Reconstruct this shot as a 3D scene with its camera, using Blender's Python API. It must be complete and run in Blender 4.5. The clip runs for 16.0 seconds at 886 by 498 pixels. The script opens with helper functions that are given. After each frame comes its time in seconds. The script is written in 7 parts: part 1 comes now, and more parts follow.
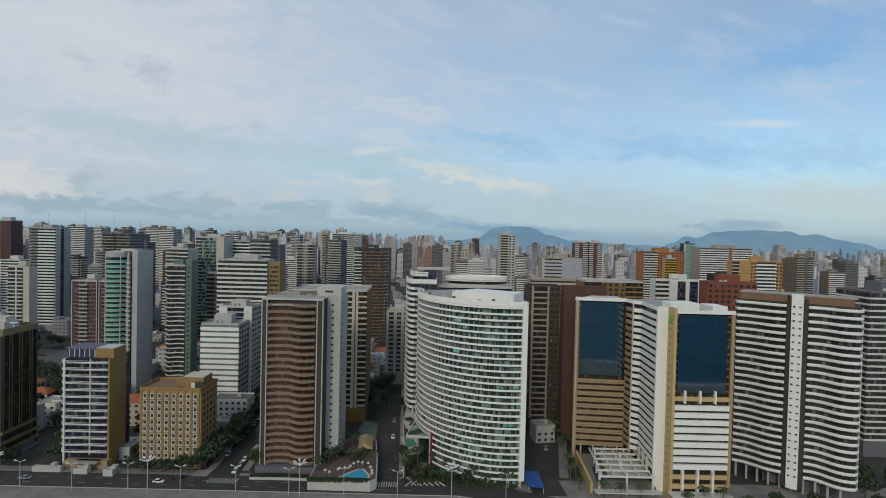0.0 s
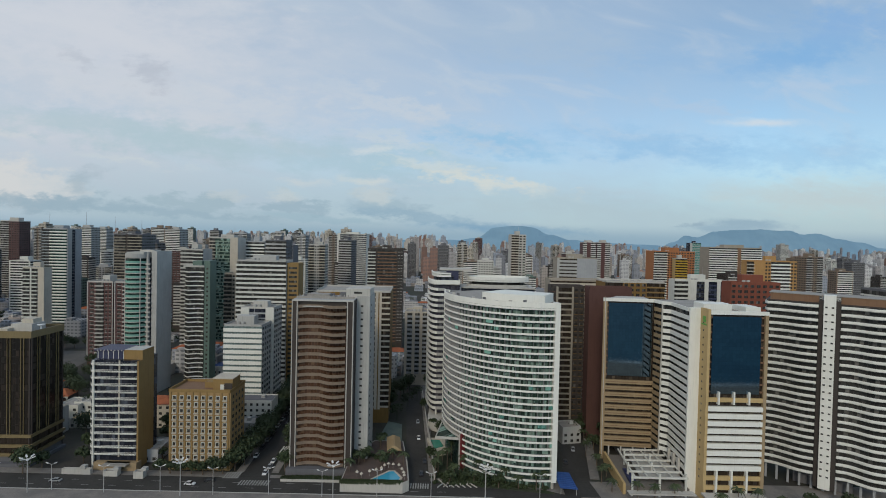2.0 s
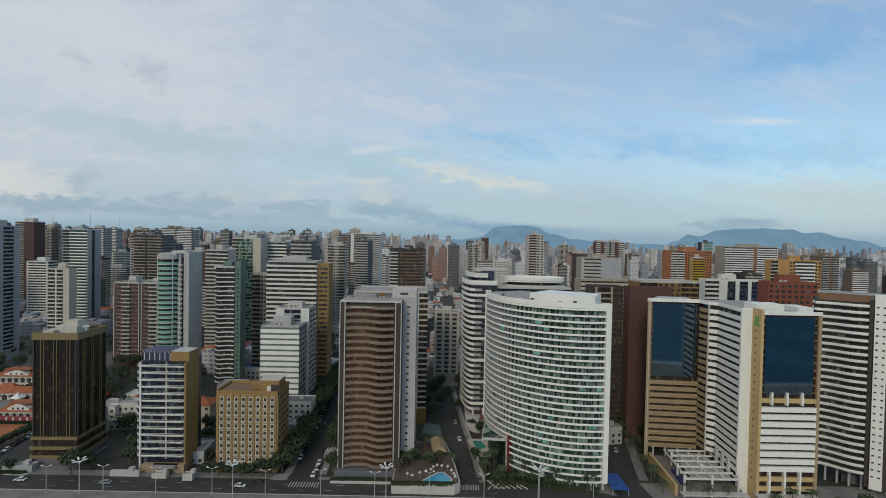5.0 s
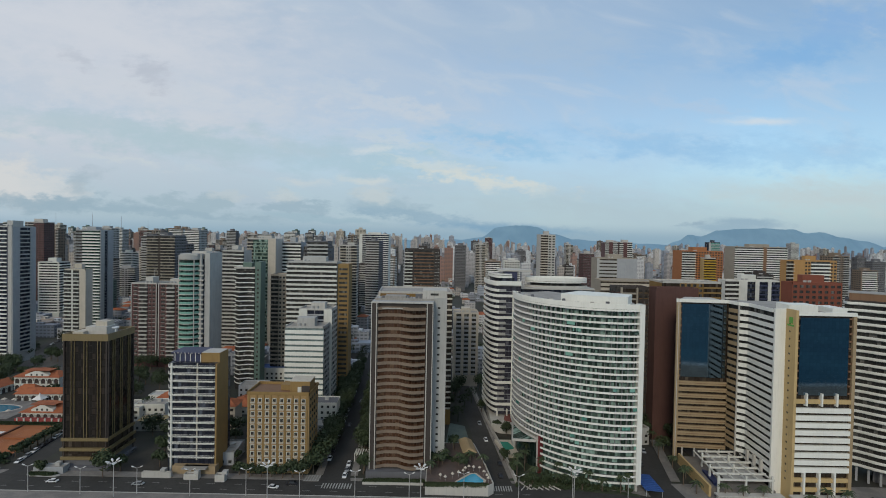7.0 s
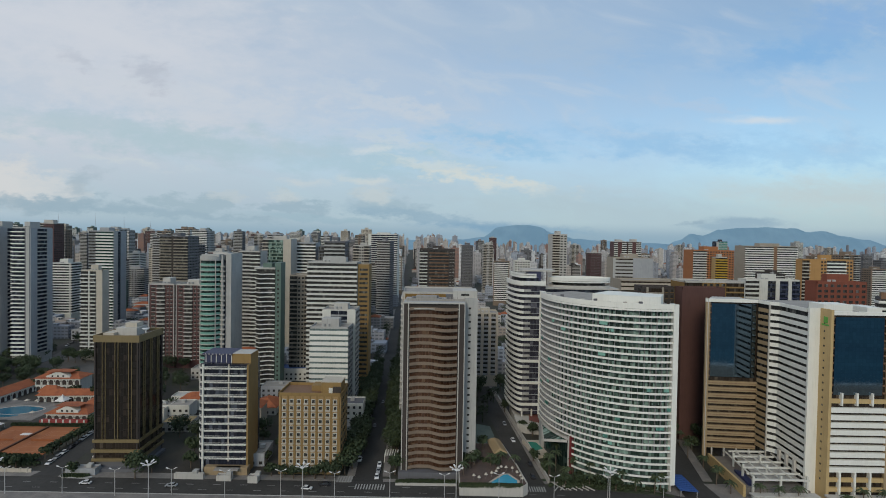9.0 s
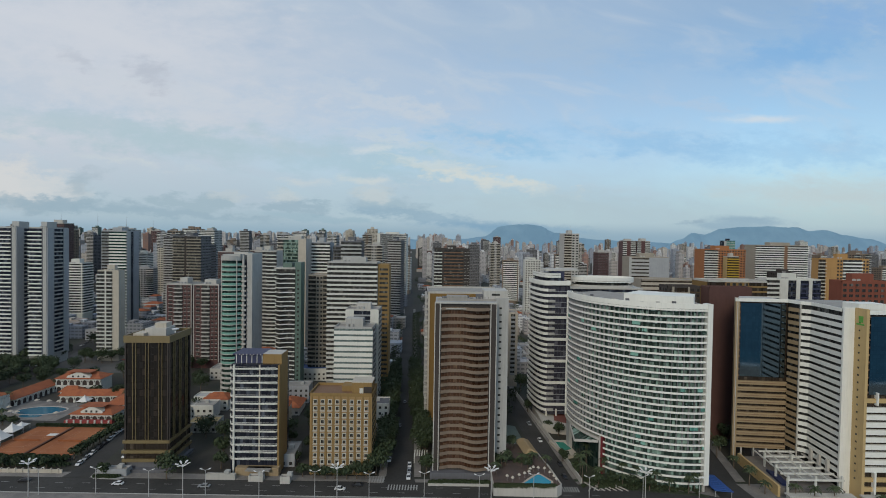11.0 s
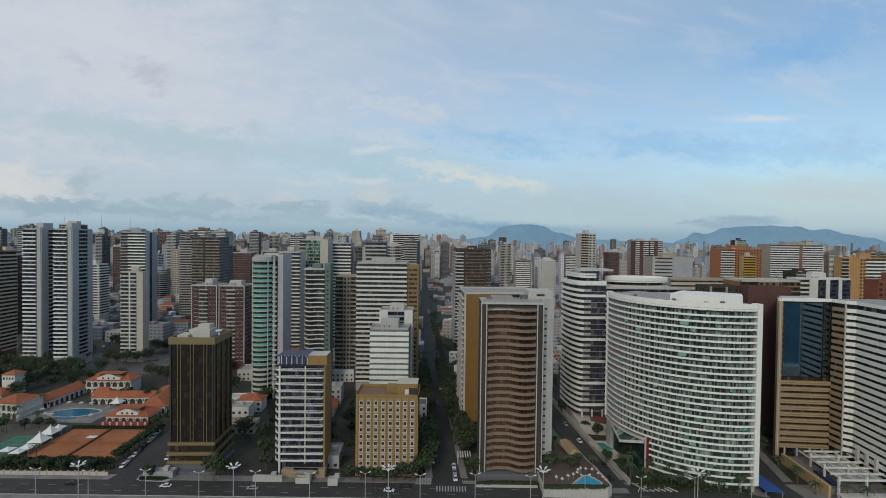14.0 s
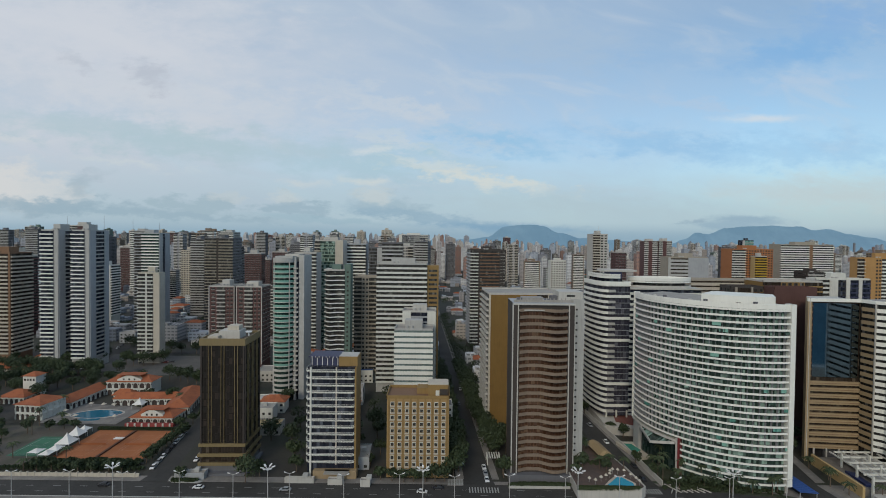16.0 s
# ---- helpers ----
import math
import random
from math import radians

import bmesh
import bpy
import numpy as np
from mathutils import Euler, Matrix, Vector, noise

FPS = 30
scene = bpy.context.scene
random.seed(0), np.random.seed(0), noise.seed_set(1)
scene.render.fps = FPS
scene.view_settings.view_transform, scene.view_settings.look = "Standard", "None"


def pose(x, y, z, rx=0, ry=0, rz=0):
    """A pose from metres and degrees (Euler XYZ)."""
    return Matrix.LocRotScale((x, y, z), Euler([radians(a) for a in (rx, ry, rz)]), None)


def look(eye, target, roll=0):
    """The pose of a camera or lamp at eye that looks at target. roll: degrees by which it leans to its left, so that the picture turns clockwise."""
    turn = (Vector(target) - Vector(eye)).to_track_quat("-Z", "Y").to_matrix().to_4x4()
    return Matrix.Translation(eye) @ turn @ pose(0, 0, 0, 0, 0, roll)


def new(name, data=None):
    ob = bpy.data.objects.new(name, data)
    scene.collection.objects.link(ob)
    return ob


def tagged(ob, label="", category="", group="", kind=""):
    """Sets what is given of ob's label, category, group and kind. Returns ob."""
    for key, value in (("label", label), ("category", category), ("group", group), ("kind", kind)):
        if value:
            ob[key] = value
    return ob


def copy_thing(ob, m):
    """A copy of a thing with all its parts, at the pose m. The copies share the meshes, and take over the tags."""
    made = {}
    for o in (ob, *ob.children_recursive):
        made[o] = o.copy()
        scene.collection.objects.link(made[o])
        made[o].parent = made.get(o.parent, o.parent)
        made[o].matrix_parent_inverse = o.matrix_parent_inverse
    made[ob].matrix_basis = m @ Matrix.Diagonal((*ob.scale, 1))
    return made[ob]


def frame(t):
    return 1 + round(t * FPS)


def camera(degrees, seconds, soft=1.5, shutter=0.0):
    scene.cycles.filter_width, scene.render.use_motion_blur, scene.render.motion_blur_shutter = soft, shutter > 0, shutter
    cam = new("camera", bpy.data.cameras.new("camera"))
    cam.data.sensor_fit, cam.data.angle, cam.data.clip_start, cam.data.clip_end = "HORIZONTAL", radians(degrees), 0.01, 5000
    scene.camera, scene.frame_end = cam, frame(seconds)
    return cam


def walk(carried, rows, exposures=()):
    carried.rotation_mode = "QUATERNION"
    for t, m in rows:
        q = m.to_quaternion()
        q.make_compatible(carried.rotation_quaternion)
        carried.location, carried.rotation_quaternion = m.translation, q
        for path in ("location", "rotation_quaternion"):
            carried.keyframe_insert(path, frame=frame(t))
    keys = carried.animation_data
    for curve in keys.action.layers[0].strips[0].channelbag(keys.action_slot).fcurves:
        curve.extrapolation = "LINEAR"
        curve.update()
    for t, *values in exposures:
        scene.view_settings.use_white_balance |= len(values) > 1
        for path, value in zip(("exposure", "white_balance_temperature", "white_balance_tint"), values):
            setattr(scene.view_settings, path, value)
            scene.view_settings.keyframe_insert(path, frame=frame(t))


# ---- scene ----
# ---- camera ----
cam = camera(84.0, 16.0, soft=0.95)
METRES, EYE, DEEP = 106.0, 101.0, 1.2985
ROWS = [
    (0.0, 0.0, 0.0, 0.0, 0.03, -1.38, -1.33),
    (0.5, -0.0314, 0.001, 0.001, -0.03, -1.41, -1.32),
    (1.0, -0.0624, 0.0025, 0.0013, -0.04, -1.42, -1.3),
    (1.5, -0.0934, 0.0035, 0.0017, -0.09, -1.42, -1.28),
    (2.0, -0.1255, 0.0044, 0.0024, -0.1, -1.43, -1.25),
    (2.5, -0.1576, 0.0054, 0.0025, -0.1, -1.45, -1.24),
    (3.0, -0.1892, 0.0065, 0.003, -0.1, -1.48, -1.23),
    (3.5, -0.2206, 0.0078, 0.0033, -0.1, -1.5, -1.2),
    (4.0, -0.2531, 0.0084, 0.0031, -0.1, -1.5, -1.16),
    (6.5, -0.4119, 0.0126, 0.0031, -0.07, -1.52, -1.12),
    (7.0, -0.4436, 0.0126, 0.0032, -0.1, -1.49, -1.1),
    (7.5, -0.4745, 0.0129, 0.0034, -0.09, -1.48, -1.08),
    (8.0, -0.5063, 0.0134, 0.0035, -0.08, -1.5, -1.06),
    (8.5, -0.5377, 0.0144, 0.0033, -0.07, -1.51, -1.01),
    (9.0, -0.5692, 0.0154, 0.0029, -0.08, -1.52, -0.95),
    (11.5, -0.7246, 0.0215, 0.0022, -0.05, -1.62, -0.86),
    (12.0, -0.7552, 0.0225, 0.0019, -0.04, -1.6, -0.83),
    (12.5, -0.7859, 0.0236, 0.0018, -0.02, -1.61, -0.8),
    (13.0, -0.8161, 0.0245, 0.0019, -0.05, -1.61, -0.77),
    (13.5, -0.8469, 0.0249, 0.0016, -0.05, -1.59, -0.74),
    (14.0, -0.877, 0.0256, 0.001, -0.06, -1.58, -0.71),
    (14.5, -0.9073, 0.0263, 0.0009, -0.05, -1.58, -0.7),
    (15.0, -0.938, 0.0269, 0.0011, -0.07, -1.56, -0.66),
    (15.5, -0.969, 0.0272, 0.0013, -0.03, -1.54, -0.64),
    (16.0, -0.9995, 0.0276, 0.0008, -0.02, -1.51, -0.64),
]
walk(cam, [(t, pose(METRES * x, METRES * DEEP * y, EYE + METRES * z, 90 + pitch / DEEP, roll, yaw / DEEP))
           for t, x, y, z, yaw, pitch, roll in ROWS])

# ---- world, sun ----
SUN_EL, SUN_AZ = 30.0, 197.0
world = bpy.data.worlds.new("sky")
scene.world = world
world.use_nodes = True


class Net:
    """Short hand for building node trees."""

    def __init__(self, tree):
        self.t = tree

    def node(self, kind, **inputs):
        n = self.t.nodes.new(kind)
        for k, v in inputs.items():
            k = k.replace("_", " ")
            self.put(n, int(k) if k.isdigit() else k, v)
        return n

    def put(self, n, k, v):
        s = n.inputs[k]
        if hasattr(v, "is_output") or hasattr(v, "links"):
            self.t.links.new(v, s)
        else:
            s.default_value = v

    def math(self, op, a, b=0.0, clamp=False):
        n = self.t.nodes.new("ShaderNodeMath")
        n.operation, n.use_clamp = op, clamp
        self.put(n, 0, a), self.put(n, 1, b)
        return n.outputs[0]

    def ramp(self, x, a, b, lo=0.0, hi=1.0):
        n = self.t.nodes.new("ShaderNodeMapRange")
        n.interpolation_type = "SMOOTHSTEP"
        for i, v in enumerate((x, a, b, lo, hi)):
            self.put(n, i, v)
        return n.outputs[0]

    def mix(self, f, a, b, kind="MIX"):
        n = self.t.nodes.new("ShaderNodeMix")
        n.data_type, n.blend_type = "RGBA", kind
        self.put(n, 0, f), self.put(n, 6, a), self.put(n, 7, b)
        return n.outputs[2]

    def noise(self, vec, scale, detail=4.0, rough=0.55, warp=0.0):
        n = self.t.nodes.new("ShaderNodeTexNoise")
        self.put(n, "Vector", vec)
        n.inputs["Scale"].default_value, n.inputs["Detail"].default_value = scale, detail
        n.inputs["Roughness"].default_value, n.inputs["Distortion"].default_value = rough, warp
        return n.outputs[0]

    def split(self, vec):
        n = self.t.nodes.new("ShaderNodeSeparateXYZ")
        self.put(n, 0, vec)
        return n.outputs

    def join(self, x, y, z):
        n = self.t.nodes.new("ShaderNodeCombineXYZ")
        self.put(n, 0, x), self.put(n, 1, y), self.put(n, 2, z)
        return n.outputs[0]


def rgb(r, g, b):
    return (r, g, b, 1.0)


def build_sky():
    w = Net(world.node_tree)
    world.node_tree.nodes.clear()
    coord = world.node_tree.nodes.new("ShaderNodeTexCoord").outputs["Generated"]
    x, y, z = w.split(coord)
    sky = w.node("ShaderNodeTexSky")
    sky.sky_type, sky.sun_disc = "NISHITA", False
    sky.sun_elevation, sky.sun_rotation = radians(SUN_EL), radians(SUN_AZ)
    blue = w.mix(1.0, sky.outputs[0], rgb(0.118, 0.138, 0.140), "MULTIPLY")
    ahead = w.math("MAXIMUM", w.math("ABSOLUTE", y), 0.25)
    up = w.math("MAXIMUM", z, 0.0)
    u, v = w.math("DIVIDE", x, ahead), w.math("DIVIDE", up, ahead)
    # high thin cloud, in long soft streaks that fall towards the east
    s = w.math("SUBTRACT", w.math("MULTIPLY", u, 0.97), w.math("MULTIPLY", v, 0.22))
    n = w.math("ADD", w.math("MULTIPLY", u, 0.22), w.math("MULTIPLY", v, 0.97))
    layer = w.join(w.math("MULTIPLY", s, 1.1), w.math("MULTIPLY", n, 3.4), 0.7)
    big = w.noise(layer, 1.7, 3.0, 0.5, 0.6)
    fine = w.noise(layer, 4.2, 7.0, 0.56, 0.9)
    amount = w.math("ADD", w.math("MULTIPLY", big, 0.55), w.math("MULTIPLY", fine, 0.45))
    cover = w.math("ADD", w.ramp(u, -0.75, 0.95, 0.92, 0.36), w.math("MULTIPLY", w.math("SUBTRACT", amount, 0.5), 1.1), True)
    pale = w.mix(w.ramp(u, -0.7, 0.5), rgb(0.548, 0.605, 0.680), rgb(0.421, 0.542, 0.687))
    col = w.mix(cover, blue, pale)
    col = w.mix(w.ramp(fine, 0.52, 0.72, 0.0, 0.22), col, rgb(0.62, 0.66, 0.70))
    # edges of single clouds are broken up by two scales of turbulence
    rough = w.join(w.math("MULTIPLY", u, 1.0), w.math("MULTIPLY", v, 2.2), 0.0)
    t1 = w.math("SUBTRACT", w.noise(rough, 15.0, 8.0, 0.64), 0.5)
    t2 = w.math("SUBTRACT", w.noise(w.join(u, w.math("MULTIPLY", v, 2.2), 5.0), 15.0, 8.0, 0.64), 0.5)

    def cloud(base, cu, cv, ru, rv, tilt, colour, strength, torn=1.0, soft=1.0):
        """One patch of cloud or clear sky: centre, half sizes, fall to the east in degrees."""
        du = w.math("ADD", w.math("SUBTRACT", u, cu), w.math("MULTIPLY", t1, 2.6 * torn * ru))
        dv = w.math("ADD", w.math("SUBTRACT", v, cv), w.math("MULTIPLY", t2, 3.4 * torn * rv))
        c, q = math.cos(radians(tilt)), math.sin(radians(tilt))
        a = w.math("SUBTRACT", w.math("MULTIPLY", du, c / ru), w.math("MULTIPLY", dv, q / ru))
        b = w.math("ADD", w.math("MULTIPLY", du, q / rv), w.math("MULTIPLY", dv, c / rv))
        d = w.math("SQRT", w.math("ADD", w.math("MULTIPLY", a, a), w.math("MULTIPLY", b, b)))
        return w.mix(w.ramp(d, 1.0, 1.0 - soft, 0.0, strength), base, colour)

    # broad pale sheet to the west, teal sky under it
    col = cloud(col, -0.729, 0.405, 0.598, 0.195, 7, rgb(0.612, 0.646, 0.708), 0.75, 0.5, 1)
    col = cloud(col, -0.522, 0.271, 0.483, 0.069, 7, rgb(0.592, 0.639, 0.694), 0.55, 0.8, 1)
    col = cloud(col, -0.522, 0.190, 0.529, 0.055, 5, rgb(0.410, 0.548, 0.605), 0.75, 0.6, 1)
    col = cloud(col, -0.763, 0.226, 0.276, 0.030, 5, rgb(0.442, 0.560, 0.625), 0.6, 0.8, 1)
    col = cloud(col, -0.097, 0.152, 0.299, 0.069, 4, rgb(0.359, 0.548, 0.625), 0.55, 0.7, 1)
    col = cloud(col, -0.166, 0.450, 0.299, 0.069, 7, rgb(0.421, 0.530, 0.659), 0.6, 0.7, 1)
    col = cloud(col, 0.168, 0.410, 0.299, 0.092, 9, rgb(0.389, 0.511, 0.652), 0.6, 0.7, 1)
    col = cloud(col, -0.108, 0.267, 0.264, 0.039, 17, rgb(0.560, 0.625, 0.694), 0.65, 0.8, 1)
    col = cloud(col, -0.097, 0.198, 0.138, 0.016, 15, rgb(0.586, 0.652, 0.680), 0.5, 1, 1)
    col = w.mix(w.ramp(v, 0.21, 0.02, 0.0, 0.8), col, rgb(0.384, 0.511, 0.592))
    # clear blue in the east
    col = cloud(col, 0.708, 0.388, 0.241, 0.046, -13, rgb(0.190, 0.421, 0.730), 0.6, 0.5, 1)
    col = cloud(col, 0.823, 0.457, 0.184, 0.057, -9, rgb(0.220, 0.421, 0.723), 0.6, 0.7, 1)
    col = cloud(col, 0.110, 0.200, 0.207, 0.034, 10, rgb(0.276, 0.523, 0.752), 0.75, 0.8, 1)
    col = cloud(col, 0.455, 0.195, 0.345, 0.048, 5, rgb(0.293, 0.523, 0.767), 0.75, 0.7, 1)
    col = cloud(col, 0.777, 0.191, 0.253, 0.057, 1, rgb(0.320, 0.548, 0.782), 0.6, 0.7, 1)
    col = cloud(col, 0.455, 0.369, 0.172, 0.028, -5, rgb(0.293, 0.476, 0.708), 0.5, 0.9, 1)
    # bright streaks
    col = cloud(col, 0.645, 0.251, 0.132, 0.013, -1, rgb(0.612, 0.694, 0.767), 0.9, 0.45, 1)
    col = cloud(col, 0.754, 0.329, 0.195, 0.030, -9, rgb(0.453, 0.586, 0.752), 0.5, 0.9, 1)
    col = cloud(col, 0.513, 0.278, 0.149, 0.021, 9, rgb(0.453, 0.573, 0.723), 0.5, 0.9, 1)
    col = cloud(col, 0.053, 0.316, 0.138, 0.028, 13, rgb(0.488, 0.586, 0.694), 0.5, 0.9, 1)
    col = cloud(col, -0.143, 0.180, 0.080, 0.010, -5, rgb(0.625, 0.687, 0.708), 0.7, 1, 1)
    col = cloud(col, -0.028, 0.154, 0.172, 0.014, 8, rgb(0.612, 0.680, 0.694), 0.65, 1, 1)
    col = cloud(col, 0.064, 0.123, 0.253, 0.022, 9, rgb(0.646, 0.680, 0.646), 0.85, 0.7, 0.9)
    col = cloud(col, -0.154, 0.114, 0.103, 0.015, 4, rgb(0.625, 0.666, 0.652), 0.7, 1, 1)
    col = cloud(col, -0.637, 0.145, 0.172, 0.014, 7, rgb(0.573, 0.639, 0.666), 0.6, 1, 1)
    col = cloud(col, -0.280, 0.109, 0.080, 0.011, 5, rgb(0.586, 0.639, 0.652), 0.6, 1, 1)
    col = cloud(col, -0.867, 0.195, 0.080, 0.011, 9, rgb(0.619, 0.652, 0.680), 0.6, 1, 1)
    # small dark puffs
    col = cloud(col, -0.597, 0.325, 0.071, 0.041, 11, rgb(0.431, 0.476, 0.554), 0.6, 1, 0.9)
    col = cloud(col, -0.729, 0.345, 0.057, 0.021, 21, rgb(0.465, 0.511, 0.586), 0.6, 1.3, 1)
    # pale warm haze low in the east
    col = cloud(col, 0.800, 0.100, 0.379, 0.057, 1, rgb(0.511, 0.599, 0.625), 0.8, 0.5, 1)
    col = cloud(col, 0.248, 0.072, 0.414, 0.039, 3, rgb(0.431, 0.548, 0.605), 0.7, 0.5, 1)
    col = cloud(col, -0.522, 0.035, 0.598, 0.028, 2, rgb(0.374, 0.494, 0.560), 0.7, 0.4, 1)
    # heaped cloud with grey bases over the western horizon
    col = cloud(col, -0.890, 0.097, 0.138, 0.064, 1, rgb(0.646, 0.659, 0.659), 0.9, 0.7, 0.7)
    col = cloud(col, -0.792, 0.088, 0.092, 0.034, 1, rgb(0.605, 0.639, 0.652), 0.7, 0.9, 0.7)
    col = cloud(col, -0.729, 0.104, 0.069, 0.030, -24, rgb(0.349, 0.448, 0.517), 0.6, 0.8, 0.8)
    col = cloud(col, -0.798, 0.057, 0.218, 0.023, -1, rgb(0.311, 0.426, 0.505), 0.85, 1, 0.7)
    col = cloud(col, -0.890, 0.066, 0.103, 0.021, 1, rgb(0.349, 0.453, 0.523), 0.7, 1, 0.7)
    col = cloud(col, -0.499, 0.062, 0.126, 0.025, 3, rgb(0.334, 0.453, 0.523), 0.75, 1.2, 0.6)
    col = cloud(col, -0.441, 0.077, 0.053, 0.016, 1, rgb(0.500, 0.573, 0.605), 0.6, 1.3, 0.6)
    col = cloud(col, -0.556, 0.043, 0.299, 0.013, 3, rgb(0.302, 0.421, 0.505), 0.7, 0.8, 0.7)
    col = cloud(col, -0.303, 0.062, 0.086, 0.028, 1, rgb(0.320, 0.442, 0.523), 0.8, 1.2, 0.55)
    col = cloud(col, -0.321, 0.081, 0.053, 0.017, 1, rgb(0.536, 0.605, 0.625), 0.7, 0.9, 0.7)
    col = cloud(col, -0.108, 0.065, 0.109, 0.032, 7, rgb(0.330, 0.453, 0.530), 0.65, 0.9, 0.7)
    col = cloud(col, -0.140, 0.087, 0.060, 0.020, 1, rgb(0.548, 0.612, 0.625), 0.7, 0.9, 0.7)
    col = cloud(col, -0.051, 0.045, 0.195, 0.017, 7, rgb(0.259, 0.399, 0.511), 0.6, 0.8, 0.8)
    col = cloud(col, -0.257, 0.037, 0.184, 0.011, 3, rgb(0.311, 0.453, 0.536), 0.6, 0.8, 0.7)
    # blue-grey air on the horizon and cloud caps on the hills
    col = w.mix(w.ramp(v, 0.040, 0.004, 0.0, 0.85), col, rgb(0.259, 0.389, 0.488))
    col = cloud(col, 0.133, 0.024, 0.264, 0.016, 2, rgb(0.184, 0.339, 0.488), 0.8, 0.5, 1)
    col = cloud(col, 0.633, 0.044, 0.121, 0.014, 2, rgb(0.267, 0.394, 0.500), 0.75, 0.6, 0.8)
    col = cloud(col, 0.570, 0.034, 0.126, 0.011, 1, rgb(0.243, 0.374, 0.488), 0.6, 0.6, 0.8)
    col = cloud(col, 0.507, 0.042, 0.048, 0.008, -5, rgb(0.293, 0.410, 0.500), 0.8, 1.2, 0.7)
    back = w.node("ShaderNodeBackground", Color=col, Strength=1.0)
    out = w.node("ShaderNodeOutputWorld")
    world.node_tree.links.new(back.outputs[0], out.inputs[0])


build_sky()
sun = new("sun", bpy.data.lights.new("sun", "SUN"))
sun.data.energy, sun.data.angle, sun.data.color = 1.15, radians(14), (1.0, 0.895, 0.72)
_d = Vector((math.sin(radians(SUN_AZ)) * math.cos(radians(SUN_EL)), math.cos(radians(SUN_AZ)) * math.cos(radians(SUN_EL)), math.sin(radians(SUN_EL))))
sun.matrix_basis = look(_d * 300, (0, 0, 0))
scene.view_settings.exposure = 0.0


# ---- materials ----
def material(name):
    m = bpy.data.materials.new(name)
    m.use_nodes = True
    m.node_tree.nodes.clear()
    n = Net(m.node_tree)
    bsdf = n.node("ShaderNodeBsdfPrincipled")
    out = n.node("ShaderNodeOutputMaterial")
    m.node_tree.links.new(bsdf.outputs[0], out.inputs[0])
    return m, n, bsdf


def paint(name, c, rough=0.8, stain=0.25, grain=0.12, scale=1.0, vary=0.0):
    """Painted render or concrete: blotches, rain streaks, fine grain."""
    m, n, b = material(name)
    tc = n.node("ShaderNodeTexCoord").outputs["Object"]
    x, y, z = n.split(tc)
    streak = n.noise(n.join(n.math("MULTIPLY", x, 1.6), n.math("MULTIPLY", y, 1.6), n.math("MULTIPLY", z, 0.12)), 1.0 * scale, 4.0, 0.6)
    blot = n.noise(tc, 0.16 * scale, 5.0, 0.6)
    fine = n.noise(tc, 3.0 * scale, 3.0, 0.6)
    col = n.mix(n.ramp(streak, 0.48, 0.72, 0.0, stain), rgb(*c), rgb(*[v * 0.5 for v in c]))
    col = n.mix(n.ramp(blot, 0.35, 0.7, 0.0, stain), col, rgb(*[v * 0.68 for v in c]))
    col = n.mix(n.ramp(fine, 0.3, 0.7, 0.0, grain), col, rgb(*[min(1.0, v * 1.25) for v in c]))
    if vary:
        r = n.node("ShaderNodeObjectInfo").outputs["Random"]
        col = n.mix(n.math("MULTIPLY", r, vary), col, rgb(*[v * 0.45 for v in c]))
    n.put(b, "Base Color", col)
    n.put(b, "Roughness", n.ramp(fine, 0.2, 0.8, rough - 0.08, rough + 0.08))
    bump = n.node("ShaderNodeBump", Height=fine, Strength=0.15, Distance=0.05)
    n.put(b, "Normal", bump.outputs[0])
    return m


def glazing(name, dark, light, share=0.25, pane=(1.3, 3.0), rough=0.16, spec=0.22):
    """Window glass with dark rooms, curtains and blinds behind it, pane by pane."""
    m, n, b = material(name)
    tc = n.node("ShaderNodeTexCoord").outputs["Object"]
    x, y, z = n.split(tc)
    cell = n.join(n.math("FLOOR", n.math("DIVIDE", n.math("SUBTRACT", x, y), pane[0])), n.math("FLOOR", n.math("DIVIDE", z, pane[1])), 0.0)
    wn = n.node("ShaderNodeTexWhiteNoise", Vector=cell)
    val = wn.outputs["Value"]
    fine = n.noise(tc, 0.8, 3.0, 0.6)
    col = n.mix(n.ramp(val, 1.0 - share, 1.0, 0.0, 0.8), rgb(*dark), rgb(*light))
    col = n.mix(n.ramp(fine, 0.3, 0.75, 0.0, 0.45), col, rgb(*[v * 0.4 for v in dark]))
    mull = n.math("LESS_THAN", n.math("FRACT", n.math("DIVIDE", n.math("SUBTRACT", x, y), pane[0])), 0.07)
    col = n.mix(n.math("MULTIPLY", mull, 0.5), col, rgb(*[min(1, v * 3) for v in dark]))
    n.put(b, "Base Color", col)
    n.put(b, "Roughness", n.ramp(val, 0.0, 1.0, rough, rough + 0.25))
    n.put(b, "Specular IOR Level", spec)
    return m


